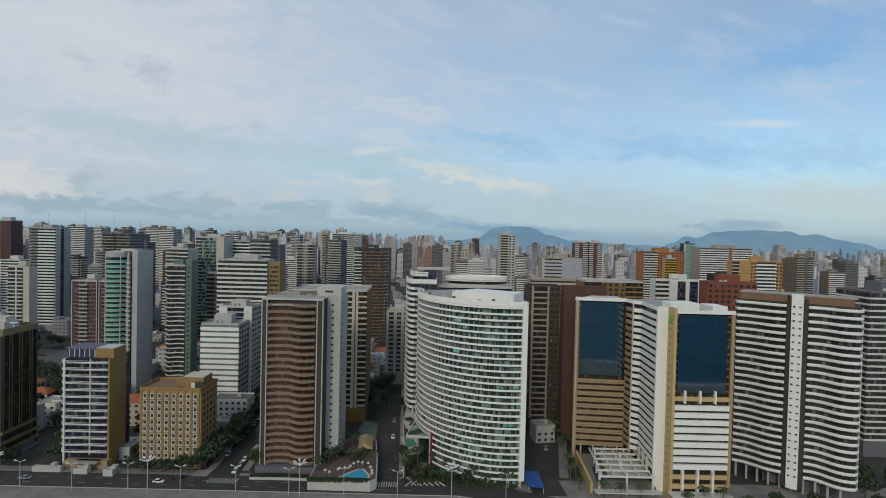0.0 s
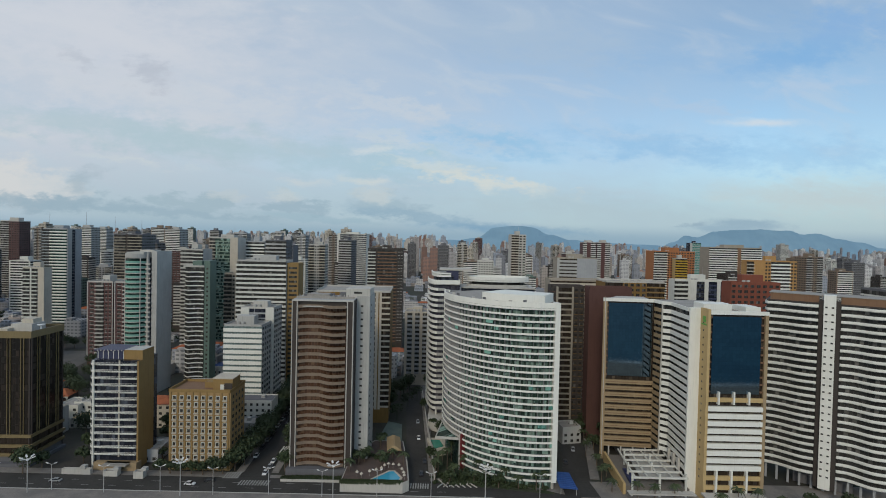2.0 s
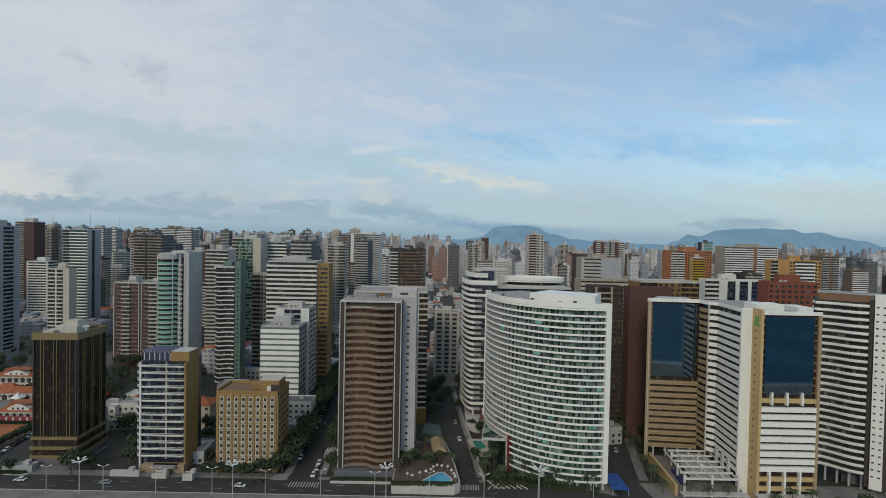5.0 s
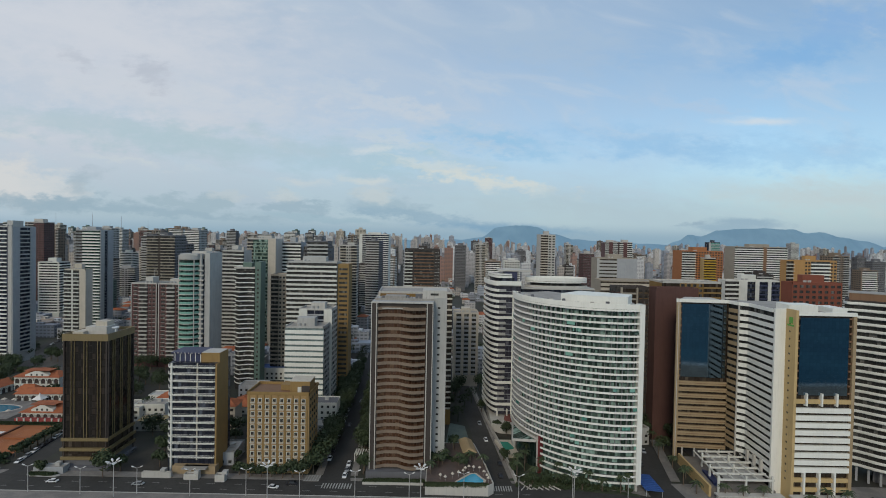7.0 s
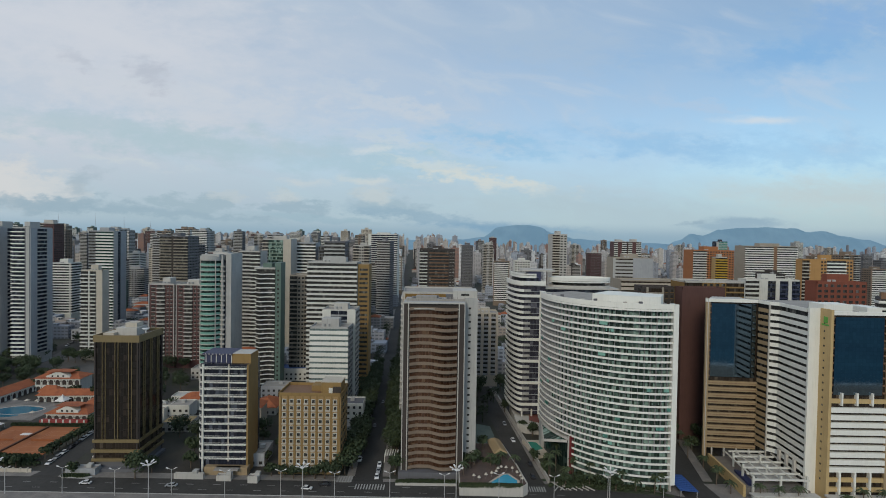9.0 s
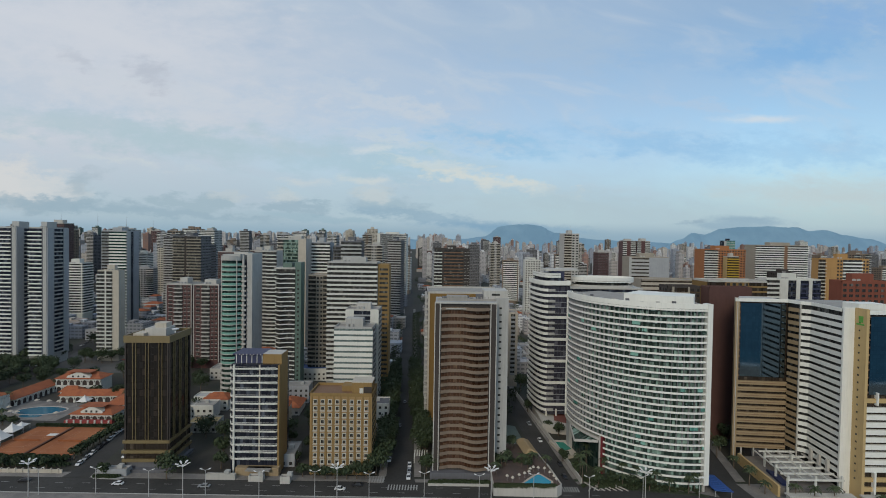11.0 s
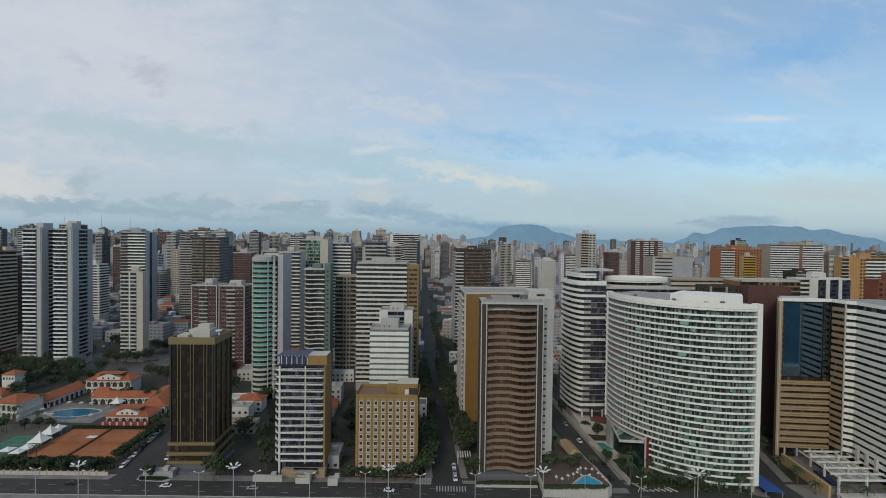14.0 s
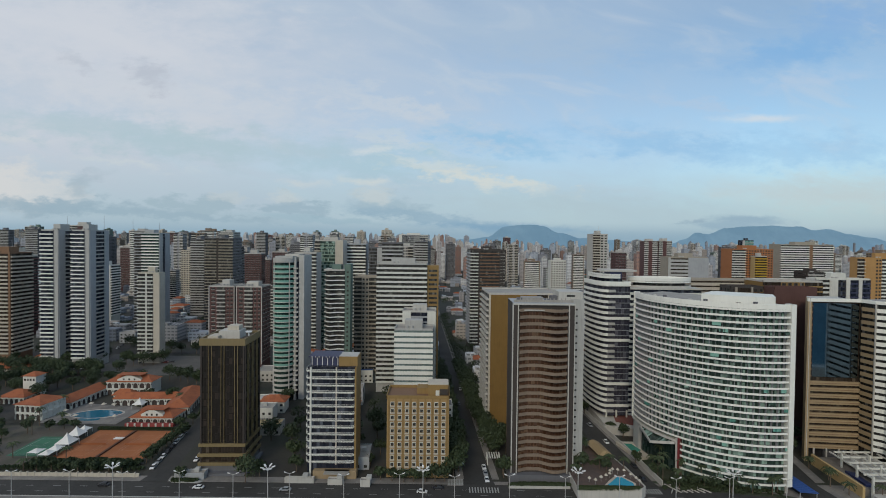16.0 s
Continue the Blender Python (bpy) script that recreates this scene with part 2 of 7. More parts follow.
def mirror_glass(name, c, rough=0.04):
    m, n, b = material(name)
    tc = n.node("ShaderNodeTexCoord").outputs["Object"]
    x, y, z = n.split(tc)
    cell = n.join(n.math("FLOOR", n.math("DIVIDE", x, 1.4)), n.math("FLOOR", n.math("DIVIDE", z, 1.5)), 0.0)
    wn = n.node("ShaderNodeTexWhiteNoise", Vector=cell)
    line = n.math("MAXIMUM", n.math("LESS_THAN", n.math("FRACT", n.math("DIVIDE", x, 1.4)), 0.05),
                  n.math("LESS_THAN", n.math("FRACT", n.math("DIVIDE", z, 1.5)), 0.05))
    n.put(b, "Base Color", n.mix(n.math("MULTIPLY", line, 0.25), n.mix(wn.outputs["Value"], rgb(*c), rgb(*[v * 0.86 for v in c])), rgb(0.02, 0.02, 0.025)))
    b.inputs["Metallic"].default_value = 1.0
    n.put(b, "Roughness", n.math("ADD", n.math("MULTIPLY", wn.outputs["Value"], 0.03), rough))
    bump = n.node("ShaderNodeBump", Height=n.noise(tc, 0.5, 2.0, 0.5), Strength=0.02, Distance=0.05)
    n.put(b, "Normal", bump.outputs[0])
    return m


def ground_mat(name, c, c2, scale=0.08, rough=0.9, stain=0.5):
    m, n, b = material(name)
    tc = n.node("ShaderNodeTexCoord").outputs["Object"]
    a = n.noise(tc, scale, 6.0, 0.6)
    f = n.noise(tc, scale * 14, 4.0, 0.65)
    col = n.mix(n.ramp(a, 0.38, 0.64), rgb(*c), rgb(*c2))
    col = n.mix(n.ramp(f, 0.4, 0.75, 0.0, stain), col, rgb(*[v * 0.55 for v in c]))
    n.put(b, "Base Color", col)
    n.put(b, "Roughness", rough)
    bump = n.node("ShaderNodeBump", Height=f, Strength=0.3, Distance=0.1)
    n.put(b, "Normal", bump.outputs[0])
    return m


def leaf_mat(name, c, c2):
    m, n, b = material(name)
    r = n.node("ShaderNodeNewGeometry").outputs["Random Per Island"]
    o = n.node("ShaderNodeObjectInfo").outputs["Random"]
    col = n.mix(r, rgb(*c), rgb(*c2))
    col = n.mix(n.math("MULTIPLY", o, 0.5), col, rgb(c[0] * 0.5, c[1] * 0.55, c[2] * 0.5))
    n.put(b, "Base Color", col)
    b.inputs["Roughness"].default_value = 0.75
    return m


def plain(name, c, rough=0.6, metal=0.0, vary=0.0):
    m, n, b = material(name)
    tc = n.node("ShaderNodeTexCoord").outputs["Object"]
    f = n.noise(tc, 1.5, 4.0, 0.6)
    col = n.mix(n.ramp(f, 0.3, 0.75, 0.0, 0.3), rgb(*c), rgb(*[v * 0.65 for v in c]))
    if vary:
        hs = n.node("ShaderNodeHueSaturation", Color=col)
        r = n.node("ShaderNodeObjectInfo").outputs["Random"]
        n.put(hs, "Value", n.ramp(r, 0.0, 1.0, 1.0 - vary, 1.0 + vary))
        col = hs.outputs[0]
    n.put(b, "Base Color", col)
    b.inputs["Roughness"].default_value, b.inputs["Metallic"].default_value = rough, metal
    return m


WHITE = paint("white_paint", (0.63, 0.625, 0.57), 0.75, 0.3)
FRESHWHITE = paint("fresh_white_paint", (0.77, 0.765, 0.705), 0.7, 0.18)
OFFWHITE = paint("off_white_paint", (0.48, 0.46, 0.42), 0.8, 0.35)
CREAM = paint("cream_paint", (0.50, 0.45, 0.37), 0.8, 0.35)
GREY = paint("grey_render", (0.36, 0.37, 0.38), 0.85, 0.35)
PALEGREY = paint("pale_grey_render", (0.42, 0.415, 0.395), 0.85, 0.35)
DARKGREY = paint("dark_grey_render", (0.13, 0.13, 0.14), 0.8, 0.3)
TAUPE = paint("taupe_balcony_paint", (0.212, 0.158, 0.115), 0.75, 0.3)
DKBROWN = paint("dark_brown_cladding", (0.046, 0.036, 0.031), 0.7, 0.3)
OCHRE = paint("ochre_render", (0.27, 0.17, 0.06), 0.8, 0.35)
AMBER = paint("deep_amber_render", (0.205, 0.118, 0.030), 0.8, 0.35)
YELLOW = paint("yellow_render", (0.50, 0.36, 0.17), 0.8, 0.3)
TAN = paint("tan_cladding", (0.34, 0.25, 0.145), 0.6, 0.25)
BEIGE = paint("beige_render", (0.345, 0.225, 0.098), 0.8, 0.35)
DARKRED = paint("dark_red_brick", (0.098, 0.046, 0.038), 0.85, 0.35)
APRICOT = paint("apricot_render", (0.43, 0.24, 0.085), 0.8, 0.3)
BRICK = paint("orange_red_brick", (0.22, 0.066, 0.038), 0.85, 0.35)
MINT = plain("mint_balcony_glass", (0.20, 0.40, 0.33), 0.25)
SAGE = paint("sage_tower_render", (0.23, 0.30, 0.24), 0.8, 0.3)
KHAKI = paint("khaki_render", (0.34, 0.30, 0.24), 0.85, 0.35)
REDBRICK = paint("red_brick_render", (0.125, 0.055, 0.042), 0.85, 0.35)
MAROON = paint("maroon_tile", (0.10, 0.043, 0.04), 0.6, 0.3)
ORANGE = paint("orange_render", (0.36, 0.14, 0.052), 0.8, 0.3)
BROWN = paint("brown_cladding", (0.20, 0.11, 0.06), 0.7, 0.3)
GREENTILE = paint("green_tile", (0.11, 0.17, 0.14), 0.55, 0.3)
NAVY = paint("navy_cladding", (0.035, 0.04, 0.09), 0.5, 0.2)
GOLD = paint("gold_anodised_panel", (0.20, 0.15, 0.07), 0.5, 0.25)
CONCRETE = paint("roof_concrete", (0.33, 0.31, 0.28), 0.9, 0.55)
GLASS_DARK = glazing("dark_window_glass", (0.045, 0.044, 0.041), (0.22, 0.21, 0.19), 0.14)
GLASS_BROWN = glazing("bronze_window_glass", (0.036, 0.027, 0.020), (0.14, 0.11, 0.08), 0.12)
GLASS_GREEN = glazing("green_window_glass", (0.036, 0.060, 0.050), (0.40, 0.58, 0.50), 0.62, (1.15, 2.6))
GLASS_UMBER = glazing("umber_window_glass", (0.080, 0.042, 0.026), (0.16, 0.10, 0.06), 0.25, (1.3, 2.9))
GLASS_PALE = glazing("pale_green_glass", (0.13, 0.17, 0.165), (0.24, 0.29, 0.28), 0.4, (1.5, 3.0))
GLASS_DEEPGREEN = glazing("deep_green_glass", (0.020, 0.040, 0.034), (0.07, 0.13, 0.11), 0.3, (1.2, 3.0))
GLASS_TEAL = glazing("teal_balcony_glass", (0.08, 0.22, 0.18), (0.22, 0.44, 0.38), 0.5, (1.2, 1.5))
GLASS_BLUE = glazing("blue_window_glass", (0.020, 0.023, 0.034), (0.13, 0.15, 0.19), 0.25)
GLASS_VIOLET = glazing("violet_grey_glass", (0.050, 0.050, 0.066), (0.16, 0.16, 0.19), 0.3, (1.6, 3.05))
GLASS_BLACK = glazing("black_curtain_glass", (0.022, 0.019, 0.017), (0.05, 0.036, 0.028), 0.2, (1.2, 2.9), 0.08)
MIRROR = mirror_glass("blue_mirror_glass", (0.17, 0.24, 0.30))
ASPHALT = ground_mat("asphalt", (0.036, 0.034, 0.031), (0.050, 0.047, 0.043), 0.05)
CITY_GROUND = ground_mat("city_ground", (0.048, 0.043, 0.036), (0.034, 0.040, 0.026), 0.02)
PAVING = ground_mat("pavement_slabs", (0.24, 0.22, 0.20), (0.17, 0.16, 0.15), 0.15)
SAND = ground_mat("beach_sand", (0.30, 0.25, 0.19), (0.24, 0.20, 0.15), 0.03)
CLAY = ground_mat("clay_court", (0.36, 0.125, 0.045), (0.28, 0.095, 0.035), 0.09, 0.95, 0.3)
COURT_GREEN = ground_mat("green_court", (0.05, 0.17, 0.10), (0.04, 0.13, 0.08), 0.1, 0.9, 0.3)
LAWN = ground_mat("lawn", (0.030, 0.045, 0.020), (0.055, 0.060, 0.035), 0.2)
ROOFTILE = ground_mat("clay_roof_tiles", (0.36, 0.11, 0.042), (0.27, 0.08, 0.034), 0.3, 0.85)
LEAF = leaf_mat("tree_leaves", (0.027, 0.045, 0.018), (0.056, 0.078, 0.030))
PALMLEAF = leaf_mat("palm_leaves", (0.03, 0.05, 0.02), (0.07, 0.09, 0.035))
BARK = plain("bark", (0.12, 0.09, 0.065), 0.9)
POLE = plain("galvanised_pole", (0.50, 0.50, 0.49), 0.5, 0.3)
LAMPWHITE = plain("white_lamp_enamel", (0.75, 0.75, 0.74), 0.4)
LINE = plain("road_paint", (0.34, 0.34, 0.32), 0.8)
RED = plain("red_cladding", (0.17, 0.025, 0.028), 0.5)
POOLWATER = plain("pool_water", (0.022, 0.15, 0.23), 0.08)
TYRE = plain("tyre_rubber", (0.02, 0.02, 0.02), 0.9)
CANVAS = plain("white_canvas", (0.72, 0.70, 0.66), 0.8)
CARGLASS = plain("car_glass", (0.02, 0.022, 0.025), 0.1)


# ---- mesh helpers ----
class Geo:
    """Vertices and faces of one mesh, with a material slot for each face."""

    def __init__(self):
        self.v, self.f, self.m = [], [], []

    def box(self, x0, x1, y0, y1, z0, z1, m=0):
        return self.prism([(x0, y0), (x1, y0), (x1, y1), (x0, y1)], z0, z1, m)

    def prism(self, pts, z0, z1, m=0, top=None):
        n, k = len(pts), len(self.v)
        tp = top or pts
        self.v += [(x, y, z0) for x, y in pts] + [(x, y, z1) for x, y in tp]
        self.f += [tuple(range(k + n - 1, k - 1, -1)), tuple(range(k + n, k + 2 * n))]
        self.f += [(k + i, k + (i + 1) % n, k + n + (i + 1) % n, k + n + i) for i in range(n)]
        self.m += [m] * (n + 2)
        return self

    def ribbon(self, pts, t, z0, z1, m=0):
        """A wall t thick behind a line of points, that runs left to right seen from the front."""
        k, n = len(self.v), len(pts)
        for i, p in enumerate(pts):
            a, b = pts[max(0, i - 1)], pts[min(n - 1, i + 1)]
            d = Vector((b[0] - a[0], b[1] - a[1])).normalized()
            q = (p[0] - d.y * t, p[1] + d.x * t)
            self.v += [(p[0], p[1], z0), (p[0], p[1], z1), (q[0], q[1], z1), (q[0], q[1], z0)]
        for i in range(n - 1):
            o = k + 4 * i
            for j in range(4):
                self.f.append((o + j, o + 4 + j, o + 4 + (j + 1) % 4, o + (j + 1) % 4))
                self.m.append(m)
        self.f += [(k, k + 1, k + 2, k + 3), (k + 4 * n - 1, k + 4 * n - 2, k + 4 * n - 3, k + 4 * n - 4)]
        self.m += [m, m]
        return self

    def add(self, g, dx=0.0, dy=0.0, dz=0.0, slot=None, at=None):
        """Joins another Geo into this one."""
        k = len(self.v)
        if at is not None:
            self.v += [tuple(at @ Vector((x + dx, y + dy, z + dz))) for x, y, z in g.v]
        else:
            self.v += [(x + dx, y + dy, z + dz) for x, y, z in g.v]
        self.f += [tuple(q + k for q in f) for f in g.f]
        self.m += g.m if slot is None else [slot[q] for q in g.m]
        return self

    def quad(self, a, b, c, d, m=0):
        k = len(self.v)
        self.v += [tuple(a), tuple(b), tuple(c), tuple(d)]
        self.f.append((k, k + 1, k + 2, k + 3))
        self.m.append(m)

    def cyl(self, x, y, r, z0, z1, n=10, m=0, r1=None):
        r1 = r if r1 is None else r1
        ring = [(math.cos(2 * math.pi * i / n), math.sin(2 * math.pi * i / n)) for i in range(n)]
        return self.prism([(x + r * c, y + r * s) for c, s in ring], z0, z1, m, [(x + r1 * c, y + r1 * s) for c, s in ring])

    def mesh(self, name, mats):
        me = bpy.data.meshes.new(name)
        me.from_pydata(self.v, [], self.f)
        for a in mats:
            me.materials.append(a)
        me.polygons.foreach_set("material_index", self.m)
        me.update()
        return me


def part(name, geo, mats, parent, label="", at=None):
    """Links a Geo, or a ready mesh, as one mesh object under a thing or a part."""
    me = geo.mesh(name, mats if isinstance(mats, (list, tuple)) else [mats]) if isinstance(geo, Geo) else geo
    ob = new(name, me)
    ob.parent = parent
    if at is not None:
        ob.matrix_basis = at
    return tagged(ob, label)


def thing(name, label, category, m, group="", kind=""):
    ob = new(name)
    ob.empty_display_size = 0.5
    ob.matrix_basis = m
    return tagged(ob, label, category, group, kind)


def solid(name, geo, mats, label, category="", group="", kind="", m=None):
    ob = new(name, geo.mesh(name, mats if isinstance(mats, (list, tuple)) else [mats]))
    if m is not None:
        ob.matrix_basis = m
    return tagged(ob, label, category, group, kind)


def up(z):
    return Matrix.Translation((0, 0, z))


# ---- ground, avenue, beach, sea ----
def sheet(name, x0, x1, y0, y1, z, mat, label, lift=0.0, pts=None):
    g = Geo()
    p = pts or [(x0, y0), (x1, y0), (x1, y1), (x0, y1)]
    g.prism(p, z - 0.3, z, 0)
    return solid(name, g, mat, label, kind="structure")


solid("ground", Geo().box(-5200, 5200, 186, 4900, -1.0, -0.02), CITY_GROUND, "city ground of asphalt, soil and yards", kind="structure")
sheet("beach", -900, 900, 26, 185.9, -0.35, SAND, "wide damp sandy beach beside the promenade")
g = Geo()
g.quad((-3000, -4500, -1.2), (3000, -4500, -1.2), (3000, 32, -1.2), (-3000, 32, -1.2))
m_, n_, b_ = material("sea_water")
tc_ = n_.node("ShaderNodeTexCoord").outputs["Object"]
n_.put(b_, "Base Color", n_.mix(n_.ramp(n_.noise(tc_, 0.01, 4.0), 0.3, 0.7), rgb(0.03, 0.10, 0.14), rgb(0.045, 0.14, 0.18)))
b_.inputs["Roughness"].default_value, b_.inputs["Specular IOR Level"].default_value = 0.6, 0.15
n_.put(b_, "Normal", n_.node("ShaderNodeBump", Height=n_.noise(tc_, 0.4, 4.0), Strength=0.5, Distance=0.4).outputs[0])
solid("sea", g, m_, "grey-blue sea with small waves off the beach", kind="structure")
g = Geo()
for k in range(60):
    x = -600 + 20 * k
    g.prism([(x, 26 + 2 * math.sin(k)), (x + 20, 26 + 2 * math.sin(k + 1)), (x + 20, 31 + 3 * math.sin(k * 0.7 + 0.7)), (x, 31 + 3 * math.sin(k * 0.7))], -0.9, -0.3)
solid("surf", g, WHITE, "line of white surf along the beach", kind="structure")
EDGE = [(-900, 204.5), (8, 204.5), (30, 199), (48, 192.5), (62, 187.6), (115, 180.5), (165, 163), (900, -60)]     # inner kerb line
road_pts = [(x, y - 12.4) for x, y in EDGE] + list(reversed(EDGE))
sheet("road_avenue", 0, 0, 0, 0, 0.0, ASPHALT, "wide dark asphalt seafront avenue", pts=road_pts)
sheet("promenade", 0, 0, 0, 0, 0.12, PAVING, "paved seaside promenade in pale slabs", pts=[(x, y - 26) for x, y in EDGE] + [(x, y - 12.6) for x, y in reversed(EDGE)])
sheet("pavement_front", 0, 0, 0, 0, 0.11, PAVING, "pavement along the building fronts", pts=[(x, y + 0.1) for x, y in EDGE[:-1]] + [(300, 163), (300, 207), (-900, 207)])
sheet("pavement_side_west", -900, -100, 207, 209, 0.1, PAVING, "inner pavement along the avenue")
g = Geo().ribbon([(x, y - 12.4) for x, y in EDGE], 0.3, -0.2, 0.2)
solid("kerb", g, PALEGREY, "pale concrete kerb along the promenade", kind="structure")
# ---- towers ----
FACES = {"front": lambda w, d: (pose(0, 0, 0), w), "right": lambda w, d: (pose(w, 0, 0, 0, 0, 90), d),
         "left": lambda w, d: (pose(0, d, 0, 0, 0, -90), d), "back": lambda w, d: (pose(w, d, 0, 0, 0, 180), w)}


def rows_of(g, n, z0, fh):
    j = Geo()
    for i in range(n):
        j.add(g, dz=z0 + i * fh)
    return j


def facade(parent, face, w, n, z0, fh, cols, into=None):
    """Columns of a face: (from, to, kind, material, material behind). Shares of the width; n storeys.
    into: a Geo and its materials, where the storeys are moulded in one with the wall."""
    top = z0 + n * fh

    def put(name, g, mats):
        if into is None:
            return part(name, g, mats, parent, at=face)
        geo, slots = into
        for a in mats:
            if a not in slots:
                slots.append(a)
        geo.add(g, slot=[slots.index(a) for a in mats], at=face)

    for a, b, kind, mat, behind in cols:
        x0, x1 = a * w, b * w
        if behind is not None:
            put("glazing", Geo().box(x0, x1, -0.08, 0.02, z0, top), [behind])
        g, name = Geo(), "balcony"
        if kind == "band":
            g.box(x0 - 0.05, x1 + 0.05, -1.15, -0.07, 0.0, fh * 0.42)
        elif kind == "slab":
            g.box(x0 - 0.05, x1 + 0.05, -1.3, -0.07, 0.0, fh * 0.31)
        elif kind == "wide":
            name = "spandrel"
            g.box(x0, x1, -0.4, -0.07, 0.0, fh * 0.64)
        elif kind == "thin":
            name = "spandrel"
            g.box(x0, x1, -0.35, -0.07, 0.0, fh * 0.3)
        elif kind == "win":
            k = max(1, round((x1 - x0) / 3.4))
            s = (x1 - x0) / k
            for i in range(k):
                c = x0 + (i + 0.5) * s
                g.box(c - s * 0.29, c + s * 0.29, -0.10, 0.02, fh * 0.34, fh * 0.84, 0)
                g.box(c - s * 0.33, c + s * 0.33, -0.22, 0.02, fh * 0.26, fh * 0.335, 1)
            o = put("window_grid", rows_of(g, n, z0, fh), [GLASS_DARK, mat])
            if o:
                tagged(o, kind="stuff")
            continue
        elif kind == "pier":
            put("pier", Geo().box(x0, x1, -0.55, 0.02, z0 - 1.0, top + 0.6), [mat])
            continue
        if into is not None:
            put(name, rows_of(g, n, z0, fh), [mat])
            continue
        me = g.mesh(name, [mat])
        for i in range(n):
            part(name, me, [mat], parent, at=face @ up(z0 + i * fh))


def roof_top(parent, w, d, h, mat, rnd, house=True):
    g = Geo()
    g.ribbon([(0, 0), (w, 0)], 0.35, h, h + 1.1).ribbon([(w, 0), (w, d)], 0.35, h, h + 1.1)
    g.ribbon([(w, d), (0, d)], 0.35, h, h + 1.1).ribbon([(0, d), (0, 0)], 0.35, h, h + 1.1)
    part("parapet", g, mat, parent)
    part("roof", Geo().box(0.3, w - 0.3, 0.3, d - 0.3, h - 0.2, h + 0.25), CONCRETE, parent)
    if house:
        a, b = w * rnd.uniform(0.25, 0.4), w * rnd.uniform(0.6, 0.8)
        g = Geo().box(a, b, d * 0.3, d * 0.75, h + 0.2, h + rnd.uniform(3.5, 5.5))
        part("lift_house", g, mat, parent)
        g = Geo().cyl(a + 1.2, d * 0.2 + 1, 1.0, h + 0.2, h + 2.0, 10).cyl(a + 3.8, d * 0.2 + 1, 1.0, h + 0.2, h + 2.0, 10)
        part("water_tank", g, PALEGREY, parent)
        if rnd.random() < 0.45:
            part("aerial", Geo().cyl(b - 1, d * 0.5, 0.09, h + 3, h + 10, 5), POLE, parent)


def tower(label, x, y, w, d, h, wall, faces, rz=3.0, z0=6.0, fh=3.0, house=True, joined=False, category="apartment tower", group="", name="apartment_tower", seed=1):
    rnd = random.Random(seed + int(x * 7 + y))
    ob = thing(name, label, category, pose(x, y, 0, 0, 0, rz), group)
    body, slots = Geo().box(0, w, 0, d, 0, h), [wall]
    n = int((h - z0) / fh)
    for key, cols in faces.items():
        face, fw = FACES[key](w, d)
        facade(ob, face, fw, n, h - n * fh, fh, cols, (body, slots) if joined else None)
    part("wall", body, slots, ob)
    roof_top(ob, w, d, h, OFFWHITE if wall in (AMBER, OCHRE, REDBRICK, MAROON, YELLOW) else wall, rnd, house)
    return ob


def stripes(mat, glass=None, kind="band"):
    return [(0.0, 1.0, kind, mat, glass or GLASS_DARK)]


def framed(mat, pier, glass=None, kind="band"):
    return [(0.0, 0.06, "pier", pier, None), (0.06, 0.94, kind, mat, glass or GLASS_DARK), (0.94, 1.0, "pier", pier, None)]


def windows(mat):
    return [(0.0, 1.0, "win", mat, None)]


def line(a, b, n):
    return [(a[0] + (b[0] - a[0]) * i / n, a[1] + (b[1] - a[1]) * i / n) for i in range(n + 1)]


